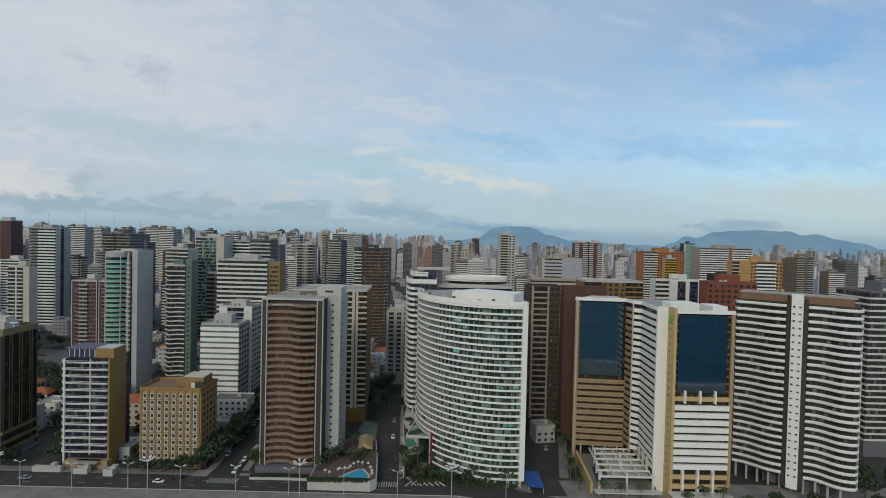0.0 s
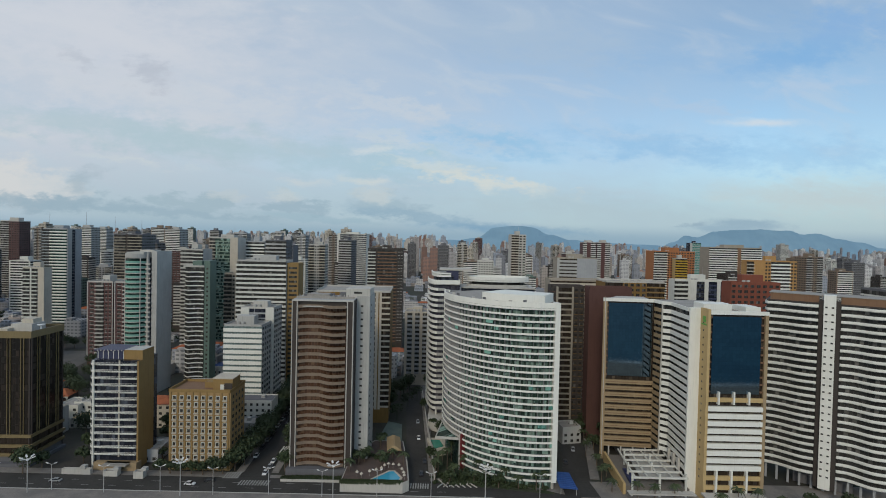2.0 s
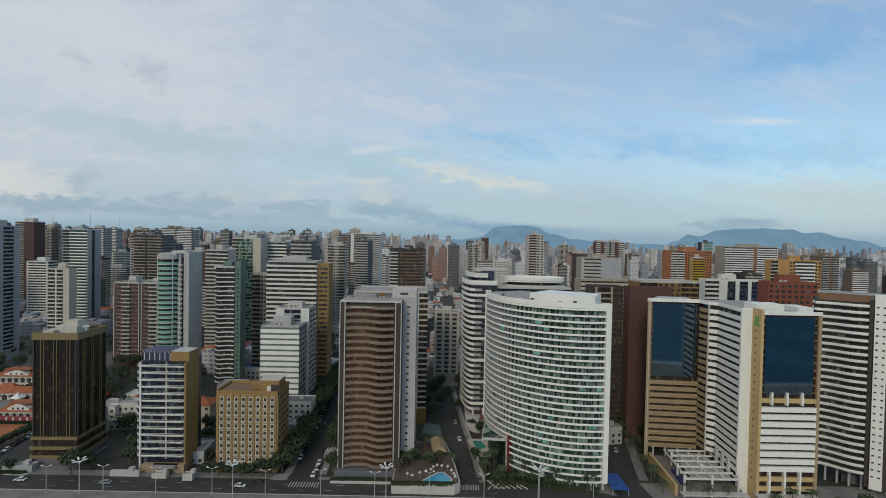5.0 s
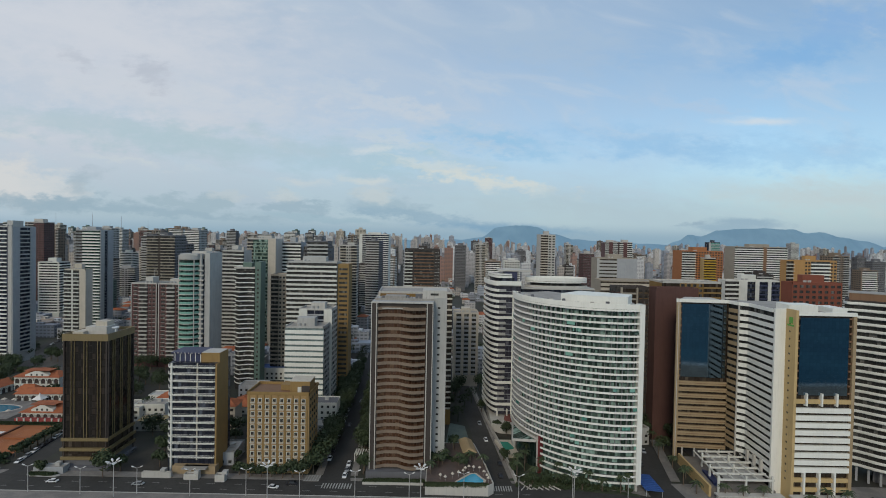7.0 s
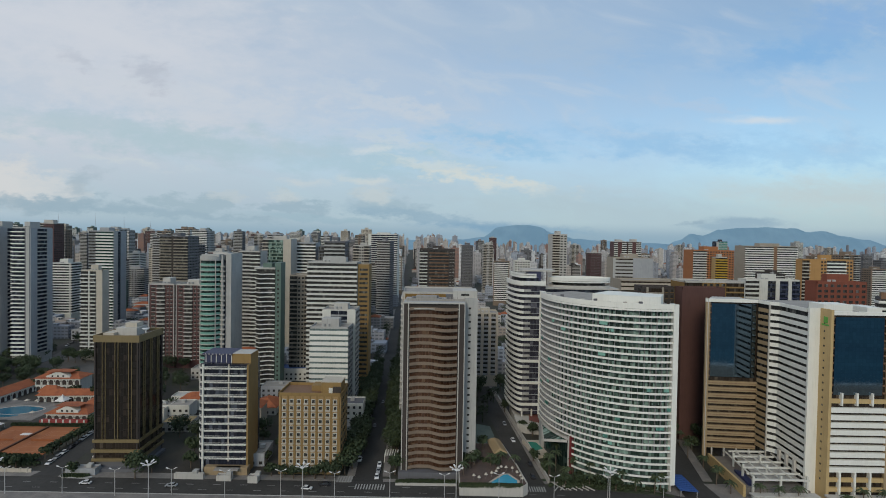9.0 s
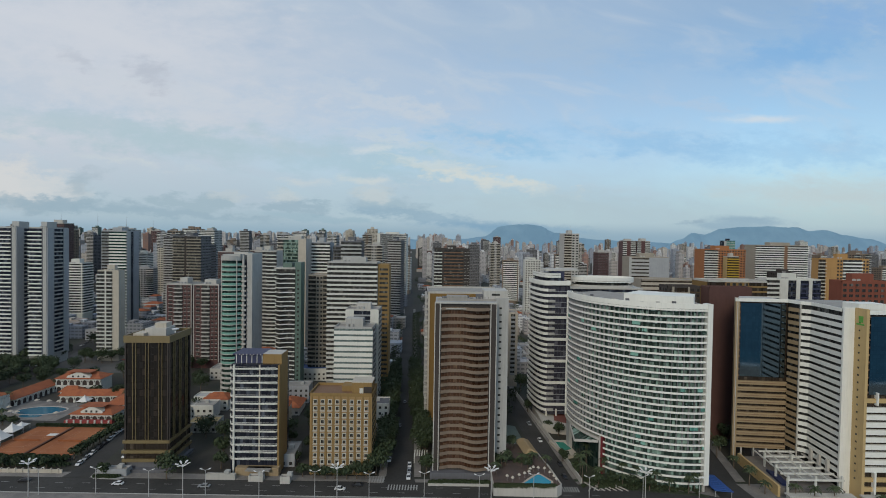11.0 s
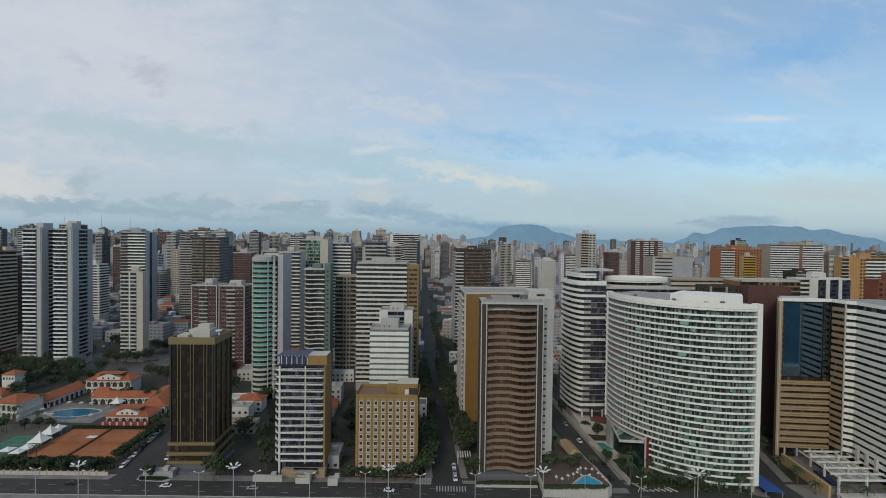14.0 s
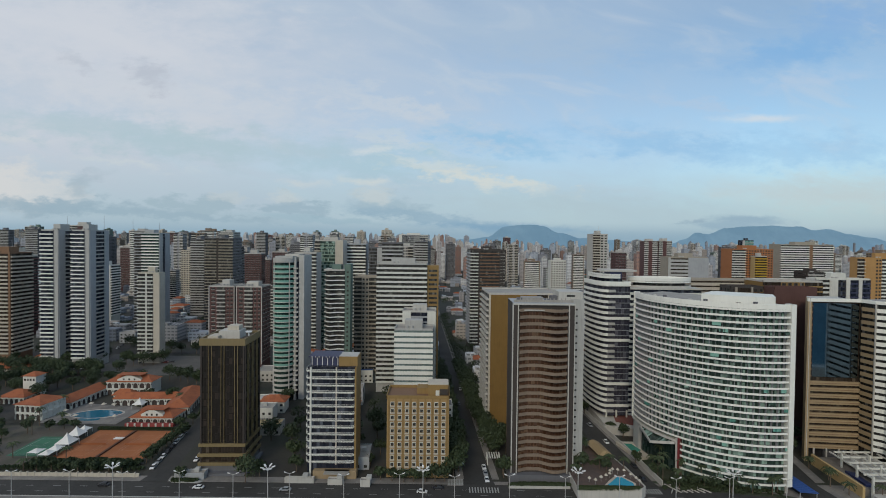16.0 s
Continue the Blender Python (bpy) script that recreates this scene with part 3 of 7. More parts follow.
# -- brown tower with waving balconies --
def brown_tower():
    x0, y0, w, d, h = -76.4, 209.0, 26.2, 17.0, 74.5
    ob = thing("residential_tower", "tall brown residential tower with waving taupe balconies", "apartment tower", pose(x0, y0, 0))
    part("wall", Geo().box(0.3, w, 0.6, d, 0, h), DKBROWN, ob)
    part("side_wing", Geo().box(w, w + 5.8, 7.0, d + 6, 0, h + 1.0), PALEGREY, ob, "off-white windowed side wing")
    part("rear_wing", Geo().box(1.0, w, d, d + 6, 0, h - 1), OCHRE, ob, "ochre rear wing")
    u0, u1 = 3.0, w - 3.2
    curve = [(u0 + (u1 - u0) * i / 28, -0.8 - 2.1 * math.sin(2 * math.pi * (i / 28 - 0.54)) * (0.55 + 0.45 * math.sin(math.pi * i / 28))) for i in range(29)]
    curve = [(x, min(y, 0.45)) for x, y in curve]
    part("glazing", Geo().box(u0 - 0.3, u1 + 0.3, 0.5, 1.0, 4, h - 2.5), GLASS_UMBER, ob)
    fh = 2.92
    me = Geo().ribbon([(x, y - 0.2) for x, y in curve], 0.25, 0, 1.3).ribbon(curve, 1.4, 0.0, 0.28).mesh("balcony", [TAUPE])
    slab = Geo().prism(curve + [(u1, 1.0), (u0, 1.0)], 0, 0.2).mesh("balcony_floor", [TAUPE])
    for i in range(24):
        z = 4.0 + i * fh
        b = part("balcony", me, [TAUPE], ob, at=up(z))
        part("balcony_floor", slab, [TAUPE], b)
    for xa, xb, mat, yy in ((0.0, 0.35, OFFWHITE, -0.6), (0.35, 2.1, DKBROWN, -0.45), (2.1, 2.5, OFFWHITE, -0.7), (2.5, 3.0, DKBROWN, -0.3),
                            (w - 3.2, w - 2.8, DKBROWN, -0.3), (w - 2.8, w - 2.4, OFFWHITE, -0.7), (w - 2.4, w - 0.35, DKBROWN, -0.45), (w - 0.35, w, OFFWHITE, -0.6)):
        part("pilaster", Geo().box(xa, xb, yy, 0.9, 2.0, h - 0.2), mat, ob)
    part("frieze", Geo().box(0, w, -0.65, 0.6, h - 0.55, h), OFFWHITE, ob)
    part("frieze", Geo().box(2.1, w - 2.35, -0.66, 0.6, h - 2.9, h - 2.5), OFFWHITE, ob)
    for i in range(23):
        part("window", Geo().box(w + 1.8, w + 2.9, 6.9, 7.02, 6.6 + i * fh, 7.4 + i * fh), GLASS_DARK, ob)
    for i in range(23):
        part("window", Geo().box(w + 5.79, w + 5.9, 10.5, 12.0, 6.6 + i * fh, 7.4 + i * fh), GLASS_DARK, ob)
    part("roof", Geo().box(0.3, w, 0.6, d, h - 0.1, h + 0.2), GREY, ob)
    for xa, ya, xs, ys, zs in ((3, 7, 3, 3, 1.4), (15, 5, 2, 4, 1.0), (18, 10, 3, 3, 2.2), (9, 13, 6, 2, 1.2)):
        part("roof_unit", Geo().box(xa, xa + xs, ya, ya + ys, h + 0.2, h + zs), DARKGREY, ob)
    g = Geo().ribbon([(1, 3), (w, 3)], 0.3, h, h + 1.2).box(5, 14, 6, 12, h, h + 1.8)
    for i in range(14):
        g.box(2 + i * 1.6, 2.3 + i * 1.6, 3.6, 4.2, h, h + 1.9)
    part("roof_plant", g, CONCRETE, ob)
    part("lift_house", Geo().box(w - 5, w + 5.6, 8.5, d + 3, h, h + 4.2), OFFWHITE, ob)
    part("vent", Geo().box(w - 1.5, w + 2.0, 8.4, 8.6, h + 2.0, h + 2.9), GLASS_DARK, ob)
    part("plinth", Geo().box(-1, w + 1, -2.5, d, 0, 3.2), DARKGREY, ob)


# -- white banded block with an ochre flank --
def banded_block():
    x0, y0, w, d, h = -163.4, 209.5, 21.2, 15.0, 46.5
    ob = thing("banded_apartment_block", "cream banded apartment block with an ochre flank and navy roof storey", "apartment block", pose(x0, y0, 0))
    part("wall", Geo().box(1.0, w, 1.0, d, 0, h), GLASS_BLUE, ob, "dark glazed wall")
    arc = [(0.0 + 3 - 3 * math.cos(a), 3.0 - 3 * math.sin(a)) for a in [math.pi / 2 * i / 6 for i in range(7)]]
    path = [(0, 12.0)] + arc + [(w - 1.2, 0.0), (w - 0.4, 0.4), (w - 0.2, 1.2)]
    fh = 2.96
    rail = Geo().ribbon(path, 0.2, -0.15, 0.5).ribbon(path, 0.1, 0.92, 1.02).mesh("balcony", [FRESHWHITE])
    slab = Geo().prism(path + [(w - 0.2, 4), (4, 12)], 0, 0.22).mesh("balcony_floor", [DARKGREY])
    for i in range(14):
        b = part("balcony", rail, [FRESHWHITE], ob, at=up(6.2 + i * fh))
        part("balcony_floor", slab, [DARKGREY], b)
    part("column", Geo().box(2.2, 2.9, -0.15, 0.6, 0, h), WHITE, ob)
    part("column", Geo().box(12.9, 13.4, 0.6, 1.2, 5, h), CREAM, ob)
    part("ochre_flank", Geo().box(w - 0.2, w + 0.5, 0.4, 11.5, 0, h - 0.01), OCHRE, ob, "blank ochre flank wall")
    part("ochre_flank", Geo().box(w - 7.5, w + 0.5, 3.0, 11.4, h, h + 4.0), OCHRE, ob)
    part("roof_storey", Geo().box(1.5, w - 7.5, 3.5, 13, h, h + 3.6), NAVY, ob, "navy roof storey")
    part("eave", Geo().box(0.9, w - 7.5, 2.6, 13.5, h + 3.6, h + 4.1), NAVY, ob)
    lamp = Geo().box(-0.22, 0.22, -0.06, 0.0, -0.22, 0.22).mesh("roundel", [OFFWHITE])
    for i in range(8):
        part("roundel", lamp, [OFFWHITE], ob, at=pose(2.4 + i * 1.5, 2.59, h + 3.85))
    fin = Geo().box(-0.15, 0.15, -0.12, 0.0, 0, 3.4).mesh("fin", [WHITE])
    for i in range(6):
        part("fin", fin, [WHITE], ob, at=pose(2.2 + i * 2.2, 3.49, h + 0.1))
    part("roof", Geo().box(w - 7.4, w + 0.3, 3.2, 11.2, h + 3.95, h + 4.15), OFFWHITE, ob)
    part("base", Geo().box(4, w + 1, -1.5, 2, 0, 3.4), TAN, ob)
    part("canopy", Geo().box(9, w - 2, -4, 0, 3.0, 3.4), CONCRETE, ob)


# -- beige block with a grid of framed windows --
def window_grid_block():
    x0, y0, w, d, h = -128.8, 210.3, 26.3, 15.0, 33.6
    ob = thing("hotel_block", "low beige hotel block with a grid of framed windows", "hotel", pose(x0, y0, 0))
    part("wall", Geo().box(0, w, 0, d, 0, h), BEIGE, ob)
    cols, rows = 8, 11
    s, fh = (w - 1.6) / cols, 2.86
    pane = Geo().box(-0.62, 0.62, -0.16, 0.0, 0.85, 2.15).mesh("window", [GLASS_DARK])
    fr = Geo().box(-0.82, -0.62, -0.3, 0, 0.62, 2.35).box(0.62, 0.82, -0.3, 0, 0.62, 2.35).box(-0.62, 0.62, -0.3, 0, 2.15, 2.35).mesh("window_frame", [WHITE])
    sill = Geo().box(-0.95, 0.95, -0.75, 0.0, 0.15, 0.62).box(-1.0, 1.0, -0.8, -0.7, 0.55, 0.7).mesh("window_box", [CREAM])
    for i in range(cols):
        for j in range(rows):
            at = pose(0.8 + (i + 0.5) * s, 0, 1.2 + j * fh)
            o = part("window", pane, [GLASS_DARK], ob, at=at)
            part("window_frame", fr, [WHITE], o)
            part("window_box", sill, [OFFWHITE], o)
    pier = Geo().box(-0.3, 0.3, -0.4, 0.0, 0, h).mesh("pier", [OCHRE])
    base_panel = Geo().box(-s * 0.3, s * 0.3, -0.12, 0.0, 0, 5.6).mesh("base_panel", [OFFWHITE])
    for i in range(1, cols, 2):
        part("base_panel", base_panel, [OFFWHITE], ob, at=pose(0.8 + (i + 0.5) * s, 0, 1.0))
    for i in range(cols + 1):
        part("pier", pier, [BEIGE], ob, at=pose(0.8 + i * s, 0, 0))
    for j in range(rows):
        for k in range(4):
            part("side_window", Geo().box(w - 0.02, w + 0.12, 2 + k * 3.2, 3.3 + k * 3.2, 2.0 + j * fh, 3.3 + j * fh), GLASS_DARK, ob)
    g = Geo()
    for a, b in (((-0.3, -0.4), (w + 0.3, -0.4)), ((w + 0.3, -0.4), (w + 0.3, d)), ((w + 0.3, d), (-0.3, d)), ((-0.3, d), (-0.3, -0.4))):
        g.ribbon([a, b], 0.4, h, h + 1.3)
    part("parapet", g, OCHRE, ob)
    part("roof", Geo().box(0, w, 0, d, h - 0.1, h + 0.2), BROWN, ob)
    part("roof_house", Geo().box(w - 9, w - 0.5, 3, 11, h + 0.2, h + 5.0), OCHRE, ob, "ochre roof house")
    part("roof_cap", Geo().box(w - 9.2, w - 0.3, 2.8, 11.2, h + 5.0, h + 5.3), CREAM, ob)
    part("plant_room", Geo().box(w - 4.0, w - 0.6, 2.7, 3.1, h + 0.6, h + 3.2), DKBROWN, ob)
    part("roof_house", Geo().box(w - 14, w - 9, 6, 12, h + 0.2, h + 2.6), OCHRE, ob)
    part("door", Geo().box(w - 5.8, w - 4.2, 2.85, 3.05, h + 0.2, h + 2.6), WHITE, ob)


# -- black glass tower with gold trim --
def black_tower():
    x0, y0, w, d, h = -208.2, 211.8, 18.3, 18.5, 54.8
    ob = thing("office_tower", "black glass office tower with gold parapet and gold base", "office tower", pose(x0, y0, 0, 0, 0, 2))
    part("wall", Geo().box(0, w, 0, d, 0, h), GLASS_BLACK, ob)
    rim = [(-0.5, -0.5), (w + 0.5, -0.5), (w + 0.5, d + 0.5), (-0.5, d + 0.5), (-0.5, -0.49)]
    part("parapet", Geo().ribbon(rim, 0.5, h, h + 3.0), GOLD, ob, "gold parapet")
    for k, (face, fw) in enumerate((FACES["front"](w, d), FACES["right"](w, d))):
        for u in (0.18, 0.25, 0.47, 0.54, 0.78, 0.85):
            part("mullion", Geo().box(u * fw - 0.1, u * fw + 0.1, -0.42, 0.0, 12.5, h), GOLD, ob, at=face)
        for u in (0.0, 0.97):
            part("corner_pier", Geo().box(u * fw, (u + 0.03) * fw, -0.5, 0.0, 0, h), DKBROWN, ob, at=face)
        line_ = Geo().box(0, fw, -0.1, 0.0, 0, 0.4).mesh("spandrel", [GLASS_BLACK])
        for i in range(14):
            part("spandrel", line_, [GLASS_BLACK], ob, at=face @ up(13.5 + i * 3.0))
    for z, mat, o in ((1.0, DARKGREY, 0.3), (3.6, GOLD, 0.9), (5.0, GLASS_BROWN, 0.3), (7.4, GOLD, 1.0), (9.0, GLASS_BROWN, 0.3), (11.6, GOLD, 0.7)):
        part("base_band", Geo().box(-o, w + o, -o, d + o, z, z + (1.3 if mat is GOLD else 2.6)), mat, ob)
    part("roof", Geo().box(0, w, 0, d, h + 0.6, h + 1.6), paint("roof_felt", (0.15, 0.115, 0.085), 0.9, 0.5), ob)
    part("lift_house", Geo().box(5, 14, 6, 14, h + 1.6, h + 5.0), OFFWHITE, ob)
    part("lift_house", Geo().box(8, 13, 8, 13, h + 5.0, h + 7.0), CREAM, ob)
    part("roof_slab", Geo().box(1.5, 6, 3, 10, h + 1.6, h + 3.3), CREAM, ob)
    part("dish", Geo().cyl(18, 6, 0.3, h + 3, h + 4.5, 6).cyl(18, 6, 1.2, h + 4.5, h + 5.0, 10, 0, 1.5), LAMPWHITE, ob)
    part("podium", Geo().box(-2, w + 2, -3, d, 0, 1.2), DARKGREY, ob)


# -- curved white and green glass tower --
def curved_tower():
    r, c = 40.5, Vector((28.8, 239.6))
    t_left, t_right = radians(-98.4), radians(9.1)
    ob = thing("curved_tower", "curved white residential tower with green glass balconies", "apartment tower", pose(0, 0, 0))

    def arc(s0, s1, n, off=0.0):
        out = []
        for i in range(n + 1):
            t = t_left + (t_right - t_left) * (s0 + (s1 - s0) * i / n)
            out.append((c.x + (r - off) * math.sin(t), c.y - (r - off) * math.cos(t)))
        return out

    h, fh, n = 75.0, 2.6, 28
    low_s = 0.44
    full = arc(0, 1, 60)
    rest = arc(low_s, 1, 34)
    back = [(37.2, 222.0), (8.0, 258.0)]
    part("wall", Geo().prism(arc(0, 0.98, 50, 1.8) + back, 15.0, h), GLASS_GREEN, ob, "green glazed wall behind the balconies")
    part("lower_wall", Geo().prism(arc(low_s, 0.98, 30, 1.8) + back, 0.0, 15.0), GLASS_GREEN, ob)
    part("lobby", Geo().prism(arc(0.11, low_s, 14, 1.8) + [(14, 240)], 0.0, 15.0), glazing("lobby_glass", (0.016, 0.030, 0.026), (0.06, 0.09, 0.08), 0.25, (1.5, 2.5)), ob, "dark glass lobby")
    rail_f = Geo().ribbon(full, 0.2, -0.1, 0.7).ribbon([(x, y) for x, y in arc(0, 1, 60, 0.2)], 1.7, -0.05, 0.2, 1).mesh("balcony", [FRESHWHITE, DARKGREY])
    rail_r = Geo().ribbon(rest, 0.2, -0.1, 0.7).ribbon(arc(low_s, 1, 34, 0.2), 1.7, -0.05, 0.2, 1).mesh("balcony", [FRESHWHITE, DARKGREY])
    fins = Geo()
    rnd = random.Random(5)
    for i in range(32):
        p, q = arc((i + 0.5) / 32, (i + 0.525) / 32, 1, 0.5), arc((i + 0.5) / 32, (i + 0.525) / 32, 1, 1.8)
        fins.prism([p[0], p[1], q[1], q[0]], 0.2, fh)
    fin_me = fins.mesh("partition", [GREY])
    for i in range(n):
        z = 3.4 + i * fh
        low = z < 15.0
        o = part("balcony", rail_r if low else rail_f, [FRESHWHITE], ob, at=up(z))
        if not low:
            tagged(part("partition", fin_me, [GREY], o), kind="stuff")
    # glazed balcony screens scattered over the front
    for i in range(36):
        s, k = rnd.random(), rnd.randrange(n)
        if k < 5 and s < 0.46:
            continue
        p = arc(s, min(1.0, s + rnd.uniform(0.02, 0.05)), 2, 0.05)
        part("screen", Geo().ribbon(p, 0.06, 3.6 + k * fh + 0.9, 3.6 + k * fh + 2.45), rnd.choice((GLASS_TEAL, MINT, GLASS_GREEN)), ob)
    part("end_pier", Geo().prism(arc(0.972, 1.0, 2, -0.5) + list(reversed(arc(0.972, 1.0, 2, 3.0))), 3.2, h + 1.5), FRESHWHITE, ob, "white end pier")
    foot = arc(0.985, 0.99, 1, 1.2)[0]
    part("column", Geo().cyl(foot[0], foot[1], 0.6, 0, 3.4, 10), OFFWHITE, ob)
    part("edge_pier", Geo().prism(arc(0.0, 0.012, 1, -0.35) + list(reversed(arc(0.0, 0.012, 1, 2.4))), 15.0, h + 1.4), FRESHWHITE, ob)
    part("parapet", Geo().ribbon(arc(0, 1, 60, -0.1), 0.5, h - 0.6, h + 1.5), FRESHWHITE, ob)
    part("roof", Geo().prism(arc(0, 0.99, 40, 0.5) + back, h - 0.1, h + 0.3), CONCRETE, ob)
    part("roof_storey", Geo().prism(arc(0.52, 0.93, 20, 4.5) + [(35.5, 214), (16, 226)], h + 0.3, h + 4.0), FRESHWHITE, ob, "white curved roof storey")
    for k in range(9):
        p = arc(0.12 + 0.085 * k, 1.0, 1, 2.6)[0]
        part("roof_unit", Geo().box(p[0], p[0] + 1.3, p[1], p[1] + 1.0, h + 0.3, h + 1.2 + 0.4 * (k % 3)), (GREY, OFFWHITE, DARKGREY)[k % 3], ob)
    p, q = arc(low_s - 0.012, low_s, 1, -0.4), arc(low_s - 0.012, low_s, 1, 3.0)
    part("red_pier", Geo().prism([p[0], p[1], q[1], q[0]], 0.0, 16.4), RED, ob, "dark red entrance pier")
    p, q = arc(low_s - 0.024, low_s - 0.013, 1, -0.4), arc(low_s - 0.024, low_s - 0.013, 1, 3.0)
    part("white_pier", Geo().prism([p[0], p[1], q[1], q[0]], 0.0, 16.0), OFFWHITE, ob)
    part("entrance_soffit", Geo().prism(arc(0.0, low_s, 14, -0.2) + list(reversed(arc(0.0, low_s, 14, 2.6))), 14.2, 15.2), OFFWHITE, ob)
    prow = [arc(0.13, 1, 1, -0.2)[0], (-14.6, 217.0), arc(low_s - 0.03, 1, 1, -0.2)[0]]
    part("prow_canopy", Geo().ribbon(prow, 0.5, 13.0, 14.1), OFFWHITE, ob, "white triangular entrance canopy frame")
    part("canopy_glass", Geo().prism([prow[0], (-14.2, 217.4), prow[2]], 13.3, 13.6), GLASS_GREEN, ob)
    part("end_wall", Geo().prism(arc(0.0, 0.10, 4, 0.6) + [(-6, 238), (-4, 246)], 0.0, 14.3), PALEGREY, ob, "pale grey end wall")


# -- white and dark glass tower behind --
def glass_tower():
    x0, y0, w, d, h = -21.5, 272.0, 18.5, 26.0, 77.0
    ob = thing("banded_glass_tower", "tower with curved white balcony bands and a dark glass front", "apartment tower", pose(x0, y0, 0))
    crv = [(6.4 - 6.4 * math.cos(a), 25.0 - 25.0 * math.sin(a)) for a in [math.pi / 2 * i / 14 for i in range(15)]]
    part("wall", Geo().prism([(x + 1.2, y + 1.0) for x, y in crv] + [(w, 1.0), (w, d), (1.2, d)], 5, h), GLASS_VIOLET, ob)
    part("core", Geo().box(6, w - 2, 4, d, 0, 5), GREY, ob)
    for x in (6.6, 12.0, w - 0.8):
        part("column", Geo().box(x - 0.4, x + 0.4, 0.4, 1.2, 0, 8), WHITE, ob)
    fh = 3.0
    rail = Geo().ribbon(crv, 0.3, 0, 1.45).prism([crv[0]] + crv[2::3] + [(6.4, 3), (2, 24.8)], -0.05, 0.2).mesh("balcony", [FRESHWHITE])
    wide = Geo().ribbon(crv + [(w, 0)], 0.35, 0, 1.5).mesh("balcony", [FRESHWHITE])
    line_ = Geo().box(6.5, w, 0.55, 1.0, 0.0, 0.22).mesh("floor_line", [GREY])
    box_ = Geo().box(6.4, 10.2, -0.2, 1.0, 0.0, 1.3).mesh("bay_rail", [PALEGREY])
    for i in range(23):
        big = i % 4 == 1
        part("balcony", wide if big else rail, [FRESHWHITE], ob, at=up(7 + i * fh))
        if not big:
            part("floor_line", line_, [GREY], ob, at=up(7 + i * fh))
            part("bay_rail", box_, [PALEGREY], ob, at=up(7 + i * fh))
    part("parapet", Geo().ribbon(crv + [(w, 0), (w, 14)], 0.5, h - 0.6, h + 1.9), FRESHWHITE, ob)
    part("roof", Geo().prism(crv + [(w, 0), (w, d), (0, d)], h - 0.8, h - 0.4), OFFWHITE, ob)
    crown = [(x * 0.9 + 2.2, y * 0.88 + 2.4) for x, y in crv]
    part("roof_storey", Geo().prism([(x + 1.6, y + 1.2) for x, y in crown] + [(15, 3.4), (15, d), (3.6, d)], h - 0.4, h + 3.6), GLASS_BLUE, ob, "dark glazed roof storey")
    part("crown", Geo().ribbon(crown + [(13.6, 2.4)], 0.6, h + 3.4, h + 5.8), FRESHWHITE, ob, "white curved roof crown")
    part("roof_slab", Geo().prism(crown + [(13.6, 2.4), (13.6, d), (2.4, d)], h + 4.6, h + 5.0), OFFWHITE, ob)
    part("lift_house", Geo().box(11, 18, 12, 22, h - 0.4, h + 6.6), NAVY, ob, "navy roof box under a white slab")
    part("slab", Geo().box(7, 26, 11, 23, h + 6.6, h + 7.6), OFFWHITE, ob)


# -- banded tower with a round white roof crown --
def crown_tower():
    x0, y0, w, d, h = -2.2, 279.0, 42.0, 18.0, 74.0
    ob = thing("crowned_tower", "white banded tower with a round white roof crown", "apartment tower", pose(x0, y0, 0))
    part("wall", Geo().box(0.6, w, 0.8, d, 0, h), GLASS_BLUE, ob)
    band = Geo().box(0, w, 0, 0.9, 0, 1.3).mesh("balcony", [WHITE])
    for i in range(23):
        part("balcony", band, [WHITE], ob, at=up(5 + i * 3.0))
    part("roof", Geo().box(0, w, 0, d, h, h + 0.8), OFFWHITE, ob)
    ring = [(22 + 18 * math.cos(t), 10 + 9 * math.sin(t)) for t in [math.pi + 2 * math.pi * i / 40 for i in range(41)]]
    part("drum", Geo().prism([(22 + 15 * math.cos(t), 10 + 7.4 * math.sin(t)) for t in [2 * math.pi * i / 32 for i in range(32)]], h + 0.8, h + 4.0), GLASS_DARK, ob, "dark recess under the crown")
    part("crown", Geo().ribbon(ring, 0.6, h + 3.6, h + 6.4), FRESHWHITE, ob, "round white roof crown")
    part("crown_floor", Geo().prism(ring[:-1], h + 4.2, h + 4.6), OFFWHITE, ob)
    part("lower_ring", Geo().ribbon(ring, 0.5, h + 0.8, h + 2.0), OFFWHITE, ob)


